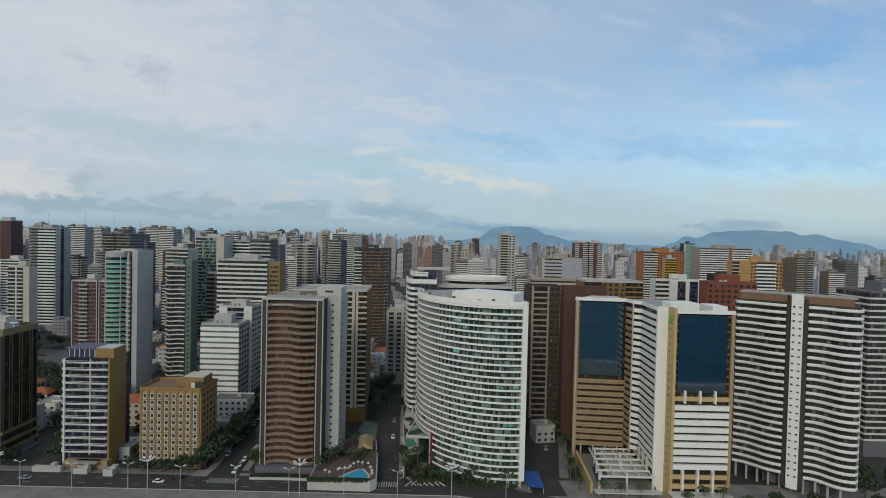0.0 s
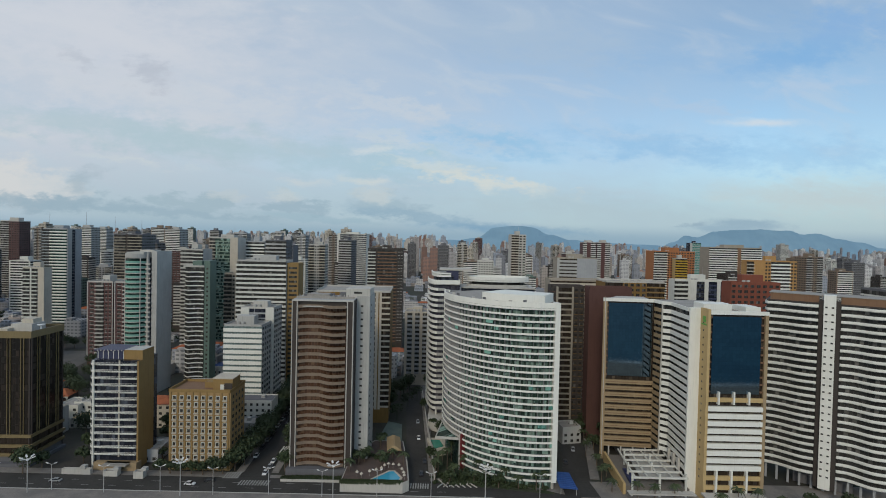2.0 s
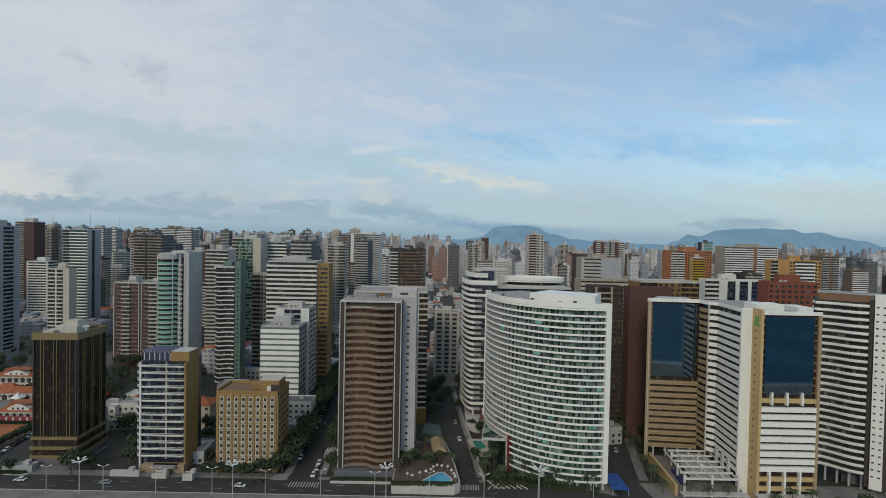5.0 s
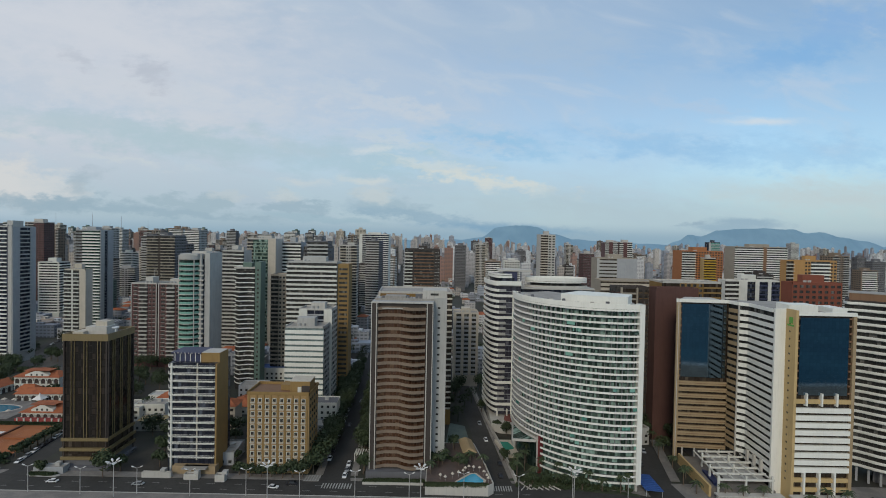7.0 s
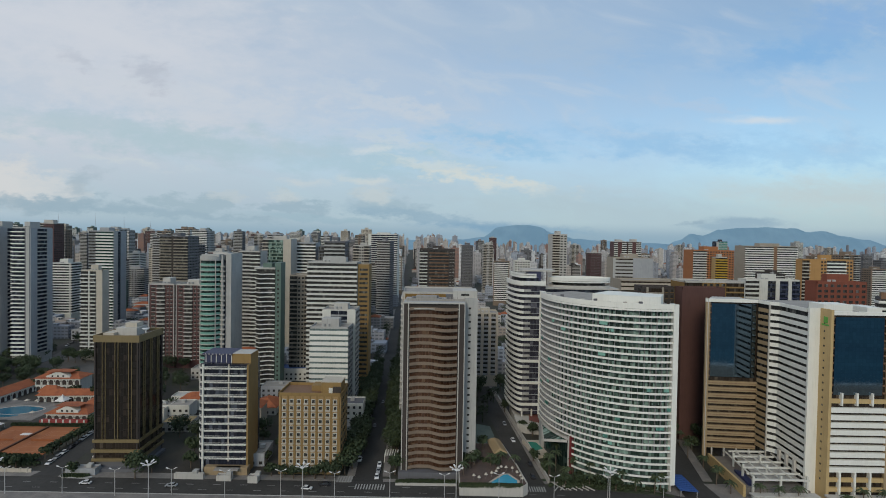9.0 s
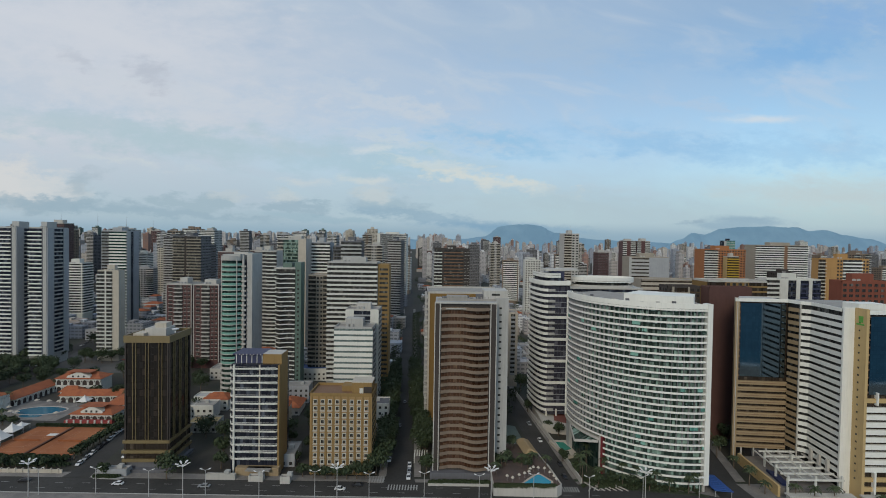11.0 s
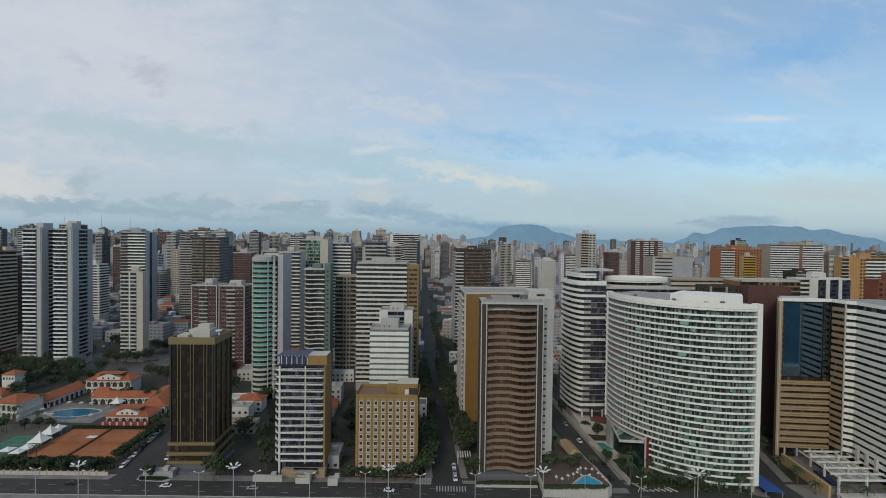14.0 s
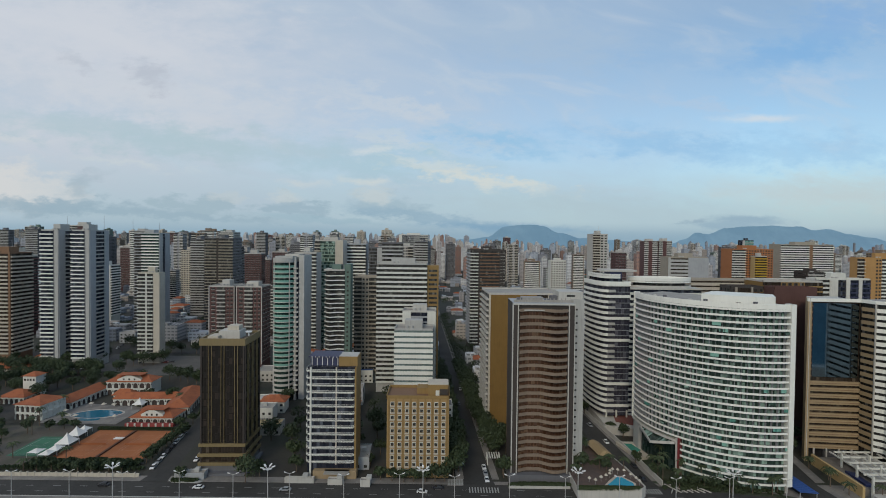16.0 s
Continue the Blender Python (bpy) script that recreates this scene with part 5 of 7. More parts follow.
# ---- far city ----
tower("brown tower with banded cream balconies", -466, 384, 26, 20, 86, BROWN, {"front": framed(CREAM, BROWN, GLASS_BROWN), "right": stripes(CREAM, GLASS_BROWN)}, 0)
MIX = [(FRESHWHITE, PALEGREY), (OFFWHITE, DARKGREY), (CREAM, OFFWHITE), (FRESHWHITE, TAUPE), (PALEGREY, DARKGREY), (WHITE, CREAM), (FRESHWHITE, GREY), (OFFWHITE, DKBROWN), (FRESHWHITE, GREENTILE), (PALEGREY, MAROON), (OFFWHITE, TAUPE), (FRESHWHITE, WHITE)]
LAYOUTS = [lambda m, s: {"front": stripes(m), "right": windows(s), "left": windows(s)},
           lambda m, s: {"front": framed(m, s), "right": stripes(m), "left": windows(s)},
           lambda m, s: {"front": [(0.0, 0.35, "slab", m, GLASS_DARK), (0.35, 0.65, "win", s, None), (0.65, 1.0, "slab", m, GLASS_DARK)], "right": windows(s), "left": windows(s)},
           lambda m, s: {"front": windows(m), "right": stripes(s), "left": windows(s)}]
models = []
rnd = random.Random(11)
for i in range(36):
    m, s = MIX[i % 12]
    w, d, h = rnd.uniform(15, 27), rnd.uniform(14, 22), rnd.uniform(45, 120)
    ob = tower("distant apartment tower in pale render with rows of balconies", 0, 0, w, d, h, s, LAYOUTS[(i * 7) % 4](m, s), 0, joined=True, group="distant towers", seed=i)
    models.append((h, w, ob))
used = [False] * len(models)
TAKEN = [(o.matrix_basis.translation.x, o.matrix_basis.translation.y) for o in scene.objects if o.parent is None and o.get("category") in ("apartment tower", "office block", "hotel") and abs(o.matrix_basis.translation.x) + abs(o.matrix_basis.translation.y) > 1]
count = 0
spots = []
for k in range(6000):
    y = 380 + 1500 * rnd.random() ** 1.15
    x = rnd.uniform(-1.25, 0.98) * y - 60
    f = (x + 60) / y
    if -0.055 - 20 / y < (x + 92 + 0.06 * (y - 200)) / y * 1.0 < 0.055 + 14 / y and abs(x + 92 + 0.06 * (y - 200)) < 22:
        continue
    if f < -0.42 and y < 470:
        continue
    near = 30 + y * 0.012
    if any(abs(x - a) < near + 8 and abs(y - b) < near + 4 for a, b in TAKEN) or any(abs(x - a) < near and abs(y - b) < near for a, b in spots):
        continue
    if rnd.random() > (0.9 if f < -0.1 else 0.5 if f < 0.35 else 0.22):
        continue
    if f > 0.3 and y < 560 or -0.06 < f < 0.42 and y < 640 or (-0.06 < f and rnd.random() < 0.35):
        continue
    spots.append((x, y))
    tall = 98 + (y - 400) * 0.03 if f < -0.1 else 86 + (y - 400) * 0.02
    ok = [i for i in range(len(models)) if models[i][0] < tall and (models[i][0] > 58 or rnd.random() < 0.35)]
    i = rnd.choice(ok)
    at = pose(x, y, 0, 0, 0, rnd.choice((3, 3, 3, -8, 12)))
    if not used[i]:
        used[i] = True
        models[i][2].matrix_basis = at
    else:
        copy_thing(models[i][2], at)
    count += 1
    if count >= 285:
        break
for i, u in enumerate(used):
    if not u:
        models[i][2].matrix_basis = pose(-900 + i * 60, 2000, 0)


def striped_far(name, c):
    """Far facades: rows of windows and lighter floor bands by height."""
    m, n, b = material(name)
    tc = n.node("ShaderNodeTexCoord").outputs["Object"]
    x, y, z = n.split(tc)
    isl = n.node("ShaderNodeNewGeometry").outputs["Random Per Island"]
    row = n.math("LESS_THAN", n.math("FRACT", n.math("DIVIDE", z, 3.1)), 0.45)
    colm = n.math("LESS_THAN", n.math("FRACT", n.math("DIVIDE", n.math("ADD", x, y), 3.7)), 0.68)
    tone = n.mix(isl, rgb(*c), rgb(c[0] * 0.55, c[1] * 0.5, c[2] * 0.48))
    n.put(b, "Base Color", n.mix(n.math("MULTIPLY", n.math("MULTIPLY", row, colm), 0.72), tone, rgb(0.10, 0.11, 0.12)))
    b.inputs["Roughness"].default_value = 0.85
    return m


FAR = [striped_far("far_white", (0.68, 0.69, 0.69)), striped_far("far_cream", (0.56, 0.52, 0.47)), striped_far("far_grey", (0.40, 0.44, 0.50)), striped_far("far_rust", (0.38, 0.23, 0.18))]
g = Geo()
for k in range(2300):
    y = 980 + 2950 * rnd.random() ** 0.9
    x = rnd.uniform(-1.15, 1.05) * y
    f = x / y
    if abs(x + 92 + 0.06 * (y - 200)) < 20 or (f > 0.15 and rnd.random() < 0.35):
        continue
    h = rnd.uniform(40, 104 + (y - 1150) * 0.014) if f < 0.0 else rnd.uniform(18, 62 + y * 0.011)
    w, d = rnd.uniform(9, 21), rnd.uniform(12, 20)
    q = rnd.choice((0, 0, 0, 0, 1, 1, 2, 2, 3))
    g.box(x, x + w, y, y + d, 0, h, q)
    g.box(x + w * 0.3, x + w * 0.7, y + d * 0.3, y + d * 0.7, h - 0.5, h + rnd.uniform(3, 6), q)
solid("far_city_towers", g, FAR, "hazy far rows of apartment towers", "towers", kind="stuff")
g = Geo()
for k in range(5200):
    y = 330 + 3300 * rnd.random() ** 1.3
    x = rnd.uniform(-1.2, 1.05) * y - 40
    if abs(x + 92 + 0.06 * (y - 200)) < 16 or (x + 60) / y < -0.42 and y < 470:
        continue
    if y < 600 and any(-6 < x - a < 40 and -10 < y - b < 30 for a, b in TAKEN):
        continue
    w, d, h = rnd.uniform(8, 20), rnd.uniform(8, 16), rnd.choice((4, 6, 7, 9, 12, 16))
    q = rnd.choice((0, 0, 1, 2, 2))
    g.box(x, x + w, y, y + d, 0, h, q)
    if rnd.random() < 0.16:
        g.prism([(x - 0.5, y - 0.5), (x + w + 0.5, y - 0.5), (x + w + 0.5, y + d + 0.5), (x - 0.5, y + d + 0.5)], h, h + 2.2, 4,
                [(x + w * 0.3, y + d * 0.45), (x + w * 0.7, y + d * 0.45), (x + w * 0.7, y + d * 0.55), (x + w * 0.3, y + d * 0.55)])
    else:
        g.box(x + 1, x + w * 0.4, y + 1, y + d * 0.5, h, h + 2, q)
solid("low_city_houses", g, FAR + [ROOFTILE], "low houses and small blocks between the towers", "houses", kind="stuff")

# tall radio masts on the far rise
for xm, zm in ((-1892, 196), (-2085, 188), (-1740, 178), (-1600, 160)):
    ob = thing("radio_mast", "slender lattice radio mast far behind the city", "radio mast", pose(xm, 2600, 0), "radio masts")
    part("shaft", Geo().cyl(0, 0, 2.0, 0, zm, 4, 0, 0.7), GREY, ob)
    part("aerial", Geo().cyl(0, 0, 0.4, zm - 0.5, zm + 12, 4), GREY, ob)

# ---- hills ----
def hill(name, y, profile):
    """A wooded ridge along x; profile gives its height at some places, smoothed between them."""
    g = Geo()
    # the blue haze of the far air is painted into the forest's base colour
    m, nn, b = material("haze_painted_forest")
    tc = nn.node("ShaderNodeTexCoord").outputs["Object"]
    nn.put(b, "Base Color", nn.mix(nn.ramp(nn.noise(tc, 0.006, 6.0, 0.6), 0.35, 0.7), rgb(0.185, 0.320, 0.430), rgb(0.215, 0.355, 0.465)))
    b.inputs["Roughness"].default_value = 1.0
    line_ = []
    for (xa, za), (xb, zb) in zip(profile, profile[1:]):
        for k in range(14):
            t = k / 14
            x, q = xa + (xb - xa) * t, t * t * (3 - 2 * t)
            line_.append((x, za + (zb - za) * q + 9 * noise.noise((x * 0.006, 3.3, y)) + 4 * noise.noise((x * 0.03, 1.7, y))))
    for (xa, za), (xb, zb) in zip(line_, line_[1:]):
        g.quad((xa, y, -5), (xb, y, -5), (xb, y + 200, zb), (xa, y + 200, za))
        g.quad((xa, y + 200, za), (xb, y + 200, zb), (xb, y + 380, -5), (xa, y + 380, -5))
    solid(name, g, m, "wooded hills far behind the city, coloured with blue haze", kind="structure")


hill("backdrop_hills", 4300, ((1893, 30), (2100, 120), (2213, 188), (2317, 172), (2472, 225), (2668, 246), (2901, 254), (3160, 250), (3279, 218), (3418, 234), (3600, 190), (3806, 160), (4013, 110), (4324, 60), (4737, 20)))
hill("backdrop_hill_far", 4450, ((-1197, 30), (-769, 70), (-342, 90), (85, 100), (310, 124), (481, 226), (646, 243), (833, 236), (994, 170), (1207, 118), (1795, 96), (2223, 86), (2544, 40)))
# ---- trees, palms ----
def leafy(seed, r, h, n):
    rnd = random.Random(seed)
    crown = Geo()
    blobs = [(rnd.uniform(-r, r) * 0.6, rnd.uniform(-r, r) * 0.6, h + rnd.uniform(-0.25, 0.35) * r, rnd.uniform(0.4, 0.62) * r) for _ in range(9)]
    for i in range(n):
        bx, by, bz, br = rnd.choice(blobs)
        d = Vector((rnd.gauss(0, 1), rnd.gauss(0, 1), rnd.gauss(0, 0.8))).normalized() * br * rnd.uniform(0.7, 1.08)
        p = Vector((bx, by, bz)) + d
        nrm = (d.normalized() + Vector((rnd.gauss(0, 0.5), rnd.gauss(0, 0.5), rnd.gauss(0, 0.5)))).normalized()
        a = nrm.orthogonal().normalized() * rnd.uniform(0.35, 0.7)
        b = nrm.cross(a).normalized() * rnd.uniform(0.3, 0.6)
        crown.quad(p - a, p - b * 0.8, p + a, p + b)
    trunk = Geo().cyl(0, 0, 0.28, 0, h * 0.55, 7, 0, 0.18)
    for i in range(5):
        t = 2 * math.pi * i / 5
        p0, p1 = Vector((0, 0, h * 0.5)), Vector((math.cos(t) * r * 0.5, math.sin(t) * r * 0.5, h * 0.95))
        s = Vector((-math.sin(t), math.cos(t), 0)) * 0.1
        trunk.quad(p0 - s, p0 + s, p1 + s * 0.4, p1 - s * 0.4)
        trunk.quad(p0 - Vector((0, 0, 0.1)), p0 + Vector((0, 0, 0.1)), p1 + Vector((0, 0, 0.05)), p1 - Vector((0, 0, 0.05)))
    return trunk, crown


def tree_model(seed, r, h, n):
    ob = thing("tree", "broad dark green street tree with a dense crown", "tree", pose(0, 0, 0), "street and garden trees")
    t, c = leafy(seed, r, h, n)
    part("trunk", t, BARK, ob)
    part("crown", c, LEAF, ob)
    return ob


def palm_model(seed, h):
    rnd = random.Random(seed)
    ob = thing("palm", "slender palm with arching fronds", "palm", pose(0, 0, 0), "palms")
    part("trunk", Geo().cyl(0, 0, 0.22, 0, h, 7, 0, 0.14), BARK, ob)
    g = Geo()
    for i in range(16):
        t, lift, ln = 2 * math.pi * i / 16 + rnd.uniform(-0.15, 0.15), rnd.uniform(0.1, 0.9), rnd.uniform(2.2, 3.0)
        out, side = Vector((math.cos(t), math.sin(t), 0)), Vector((-math.sin(t), math.cos(t), 0))
        last = Vector((0, 0, h))
        for k in range(1, 6):
            u = k / 5
            p = Vector((0, 0, h)) + out * ln * u + Vector((0, 0, lift * ln * u - 1.0 * ln * u * u))
            wd = 0.45 * math.sin(math.pi * min(0.95, u * 0.85 + 0.1))
            g.quad(last, last + side * wd - Vector((0, 0, 0.25)), p + side * wd * 0.8 - Vector((0, 0, 0.25)), p)
            g.quad(last, p, p - side * wd * 0.8 - Vector((0, 0, 0.25)), last - side * wd - Vector((0, 0, 0.25)))
            last = p
    part("crown", g, PALMLEAF, ob)
    return ob


TREES = [tree_model(1, 4.2, 6.5, 520), tree_model(2, 3.2, 5.0, 400), tree_model(3, 5.2, 7.5, 640), tree_model(4, 2.4, 3.6, 300)]
PALMS = [palm_model(1, 7.0), palm_model(2, 9.0), palm_model(3, 5.0)]
placed = set()


def plant(models, i, x, y, z=0.0, s=0.0):
    at = pose(x, y, z, 0, 0, (x * 37 + y * 11) % 360)
    if (models[i].name) not in placed:
        placed.add(models[i].name)
        models[i].matrix_basis = at
    else:
        copy_thing(models[i], at)


rnd = random.Random(21)
STREET = lambda y: -90.0 - 0.06 * (y - 203)
for k in range(17):
    y = 211 + k * 8.5
    plant(TREES, rnd.choice((0, 1, 2)), STREET(y) - 9.5 + rnd.uniform(-1.5, 1), y + rnd.uniform(-2, 2))
    plant(TREES, 2, STREET(y) - 7.4 + rnd.uniform(-0.6, 0.6), y + 4.2)
    if k != 1:
        plant(TREES, rnd.choice((0, 2)), STREET(y) + 10.5 + rnd.uniform(-1, 1), y + rnd.uniform(-2, 2))
for k in range(16):     # crowns that meet over the long street
    y = 236 + k * 9.5
    plant(TREES, (0, 2, 1)[k % 3], STREET(y) - 6.9, y)
    if y > 262:
        plant(TREES, (2, 0)[k % 2], STREET(y) + 7.2, y + 3)
for x, y, i in ((-126, 206.5, 3), (-121, 206, 3), (-117, 206.4, 3), (-112, 206, 3), (-108, 206.5, 1), (-104, 207, 1), (-131, 208, 3), (-186, 204, 2), (-182, 209, 1), (-168, 214, 1),
                (-172, 225, 0), (-178, 240, 2), (-170, 252, 0), (-180, 262, 1), (-137, 220, 3), (-134, 232, 1), (-146, 240, 1), (-150, 250, 0), (-138, 250, 0), (-141, 262, 2),
                (-79, 214, 1), (-80, 232, 2), (-79, 242, 2), (-74, 246, 0), (-84, 247, 1), (-214, 206, 3), (-190, 246, 2), (-214, 240, 2), (-216, 254, 0), (-222, 262, 2)):
    plant(TREES, i, x, y)
for k in range(7):     # beside the clay courts
    plant(TREES, 3, -279 + k * 6.2, 211.5 + rnd.uniform(-1.5, 1.5))
for k in range(9):
    plant(TREES, 3, -236.8 - 0.1 * k, 221 + k * 4.2)
for x, y in ((-244, 262), (-240, 268), (-238, 276), (-236, 288)):
    plant(TREES, 3, x, y)
for x, y, i in ((-316, 326, 2), (-306, 330, 2), (-296, 346, 2), (-288, 345, 0), (-280, 340, 2), (-272, 336, 0), (-322, 318, 1), (-270, 300, 0), (-286, 305, 1), (-262, 330, 2), (-252, 336, 2),
                (-244, 330, 0), (-350, 300, 2), (-358, 318, 2), (-372, 310, 2), (-342, 262, 0), (-348, 255, 1), (-336, 258, 3), (-330, 252, 3), (-356, 275, 1), (-365, 285, 0), (-376, 296, 2), (-388, 300, 0),
                (-385, 345, 2), (-378, 360, 0), (-395, 340, 2), (-405, 332, 2), (-415, 345, 0), (-392, 380, 2), (-386, 392, 2), (-380, 402, 2), (-374, 388, 0), (-425, 400, 2), (-436, 410, 2), (-440, 385, 0),
                (-352, 424, 2), (-340, 428, 2), (-330, 426, 0), (-316, 424, 2), (-306, 426, 2), (-296, 420, 2), (-290, 404, 2), (-284, 392, 0), (-362, 430, 2), (-374, 436, 2), (-386, 445, 2), (-410, 430, 2)):
    plant(TREES, i, x, y)
for x, y in ((-284, 212), (-268, 215), (-300, 216), (-299, 224), (-312, 250), (-306, 262), (-322, 284), (-330, 246), (-318, 262), (-414, 408), (-405, 408), (-396, 410), (-424, 412), (-262, 296)):
    plant(PALMS, rnd.choice((0, 1, 2)), x, y)
for x, y in ((-13, 212), (-9, 216), (-6, 209), (-2, 214), (4, 209), (2, 203), (9, 206), (15, 202), (-11, 222), (-14, 205), (20, 200), (27, 198.5), (-7, 224), (58, 199), (60, 212), (59, 222),
             (57, 232), (66, 193), (72, 191), (80, 191.5), (97, 189), (104, 190), (111, 189), (56, 206), (120, 187), (60, 246), (30, 200)):
    plant(PALMS, rnd.choice((0, 0, 2, 2, 1)), x, y)
for x, y, i in ((-8, 203, 3), (-2, 205, 3), (6, 202, 3), (12, 200.5, 3), (-14, 214, 3), (-17, 226, 3), (63, 240, 1), (58, 252, 0), (72, 250, 0), (66, 262, 2), (58, 275, 2), (-16, 262, 3), (-12, 255, 1), (-22, 290, 1),
                (-42, 290, 0), (-44, 300, 2), (-38, 312, 2), (-34, 325, 2), (-46, 322, 0), (-20, 330, 2), (-26, 345, 0), (-58, 262, 0), (-62, 254, 0), (120, 186, 3), (130, 186, 1), (145, 186.5, 1), (158, 186, 3),
                (172, 196, 2), (178, 206, 2), (182, 216, 2), (190, 200, 2), (170, 186, 1)):
    plant(TREES, i, x, y)
for x, y, i in ((-352, 386, 2), (-345, 384, 0), (-338, 385, 2), (-331, 386, 0), (-326, 392, 2), (-356, 392, 0), (-262, 366, 2), (-252, 368, 0), (-270, 364, 2), (-198, 298, 0), (-204, 296, 1)):
    plant(TREES, i, x, y)
for k in range(24):     # below the tall twin towers
    plant(TREES, rnd.choice((0, 2, 2)), -446 + 4.0 * k + rnd.uniform(-1.5, 1.5), 362 + rnd.uniform(-5, 4) - (5 if k > 14 else 0))
free = 0
far_green = Geo()
_, far_crown = leafy(12, 4.4, 6.0, 150)
_, small_crown = leafy(13, 3.2, 4.6, 110)
for k in range(1400):    # gardens between the middle towers
    y = rnd.uniform(262, 640)
    x = rnd.uniform(-0.95, 0.85) * y - 30
    if abs(x - STREET(y)) < 9 or (x < -230 and y < 470) or any(-7 < x - a < 38 and -6 < y - b < 28 for a, b in TAKEN) or (-30 < x < 60 and y < 270) or (x > 55 and y < 270):
        continue
    far_green.add(rnd.choice((far_crown, far_crown, small_crown)), x, y, rnd.uniform(-0.6, 1.2)).cyl(x, y, 0.25, 0, 5.0, 5)
    free += 1
    if free > 220:
        break
for k in range(14):
    y = 370 + k * 18
    far_green.add(far_crown, STREET(y) - 8.5, y, 0.3).add(far_crown, STREET(y) + 8.5, y + 8, 0.6)
solid("garden_trees", far_green, LEAF, "dark green garden trees between the towers", "trees", kind="stuff")
g = Geo()
_, blob = leafy(9, 5.0, 5.5, 110)
for k in range(1500):
    y = 420 + 2300 * rnd.random() ** 1.5
    x = rnd.uniform(-1.1, 1.05) * y - 40
    if abs(x - STREET(y)) < 10 and rnd.random() < 0.8 or (x < -250 and y < 520):
        continue
    g.add(blob, x, y, rnd.uniform(0, 3))
solid("city_trees", g, LEAF, "dark tree tops among the far houses", "trees", kind="stuff")


# ---- streets ----
def strip(name, pts, z, mat, label):
    return solid(name, Geo().prism(pts, z - 0.25, z), mat, label, kind="structure")


def slanted(xc, y0, y1, wd, k):
    return [(xc - wd / 2, y0), (xc + wd / 2, y0), (xc + wd / 2 + k * (y1 - y0), y1), (xc - wd / 2 + k * (y1 - y0), y1)]


strip("road_long_street", slanted(-90, 204.4, 1500, 11.5, -0.06), 0.02, ASPHALT, "long straight asphalt street between the towers")
strip("pavement_long_west", slanted(-97.5, 209.2, 700, 3.2, -0.06), 0.16, PAVING, "pavement of the long street")
strip("pavement_long_east", slanted(-82.6, 209.2, 700, 3.0, -0.06), 0.16, PAVING, "pavement of the long street")
strip("road_side_street", slanted(-21.5, 204.4, 420, 9.0, -0.075), 0.02, ASPHALT, "narrow asphalt side street")
strip("pavement_side_street", slanted(-15.2, 209.2, 400, 3.2, -0.075), 0.16, PAVING, "pale pavement of the side street")
strip("road_hotel_street", slanted(46, 207.2, 260, 12, 0.22), 0.02, ASPHALT, "asphalt street beside the hotel")
strip("pavement_hotel_street", slanted(54.2, 209.2, 253, 4.0, 0.22), 0.16, PAVING, "pavement beside the hotel")
strip("road_court_street", slanted(-224, 204.4, 330, 9.5, -0.16), 0.02, ASPHALT, "asphalt street beside the tennis courts")
strip("road_club_street", [(-352, 250), (-338, 250), (-396, 480), (-414, 480)], 0.02, ASPHALT, "wide asphalt street behind the club")
strip("road_cross_street", [(-700, 392), (-284, 428), (-100, 432), (-100, 442), (-284, 440), (-700, 404)], 0.015, ASPHALT, "asphalt cross street")
strip("car_park", [(-368, 372), (-330, 356), (-284, 362), (-296, 416), (-384, 420)], 0.03, ground_mat("car_park_gravel", (0.115, 0.108, 0.10), (0.085, 0.082, 0.078), 0.05), "open grey car park")
for name, xc, wd in (("road_mouth_long", -90, 11.5), ("road_mouth_side", -21.5, 9.0), ("road_mouth_court", -224, 9.5), ("road_mouth_hotel", 45, 12)):
    y0 = 194.0 if xc > 0 else 204.3
    strip(name, [(xc - wd / 2 - 1, y0), (xc + wd / 2 + 1, y0), (xc + wd / 2, 209.3), (xc - wd / 2, 209.3)], 0.125, ASPHALT, "asphalt street mouth on the avenue")
dash = Geo().box(0, 3.2, -0.08, 0.08, 0.0, 0.012).mesh("lane_mark", [LINE])
road = bpy.data.objects["road_avenue"]
for i in range(28):
    for y in (196.0, 200.2):
        part("lane_mark", dash, [LINE], road, at=pose(-310 + i * 11 + (y > 198) * 4, y, 0.001))
stripe = Geo().box(-0.25, 0.25, 0, 4.2, 0.0, 0.012).mesh("crossing_bar", [LINE])
for i in range(11):
    part("crossing_bar", stripe, [LINE], road, at=pose(-94 + i * 1.15, 198.2, 0.001))
    part("crossing_bar", stripe, [LINE], road, at=pose(-27 + i * 1.0, 198.4, 0.001))


# ---- street lamps ----
def crown_lamp():
    ob = thing("crown_lamp", "tall pole with a ring of white lamps", "street lamp", pose(0, 0, 0), "promenade crown lamps")
    part("pole", Geo().cyl(0, 0, 0.2, 0, 13.4, 8, 0, 0.12), POLE, ob)
    g = Geo().cyl(0, 0, 0.5, 12.6, 13.2, 10, 0, 0.3)
    part("hub", g, LAMPWHITE, ob)
    for i in range(6):
        at = pose(0, 0, 12.8, 0, 0, 60 * i)
        a = part("arm", Geo().box(0.3, 2.3, -0.09, 0.09, 0, 0.16), LAMPWHITE, ob, at=at @ pose(0, 0, 0, 0, -18, 0))
        part("lamp_head", Geo().prism([(1.6, -0.35), (2.9, -0.28), (2.9, 0.28), (1.6, 0.35)], 0.1, 0.34), LAMPWHITE, a)
    return ob


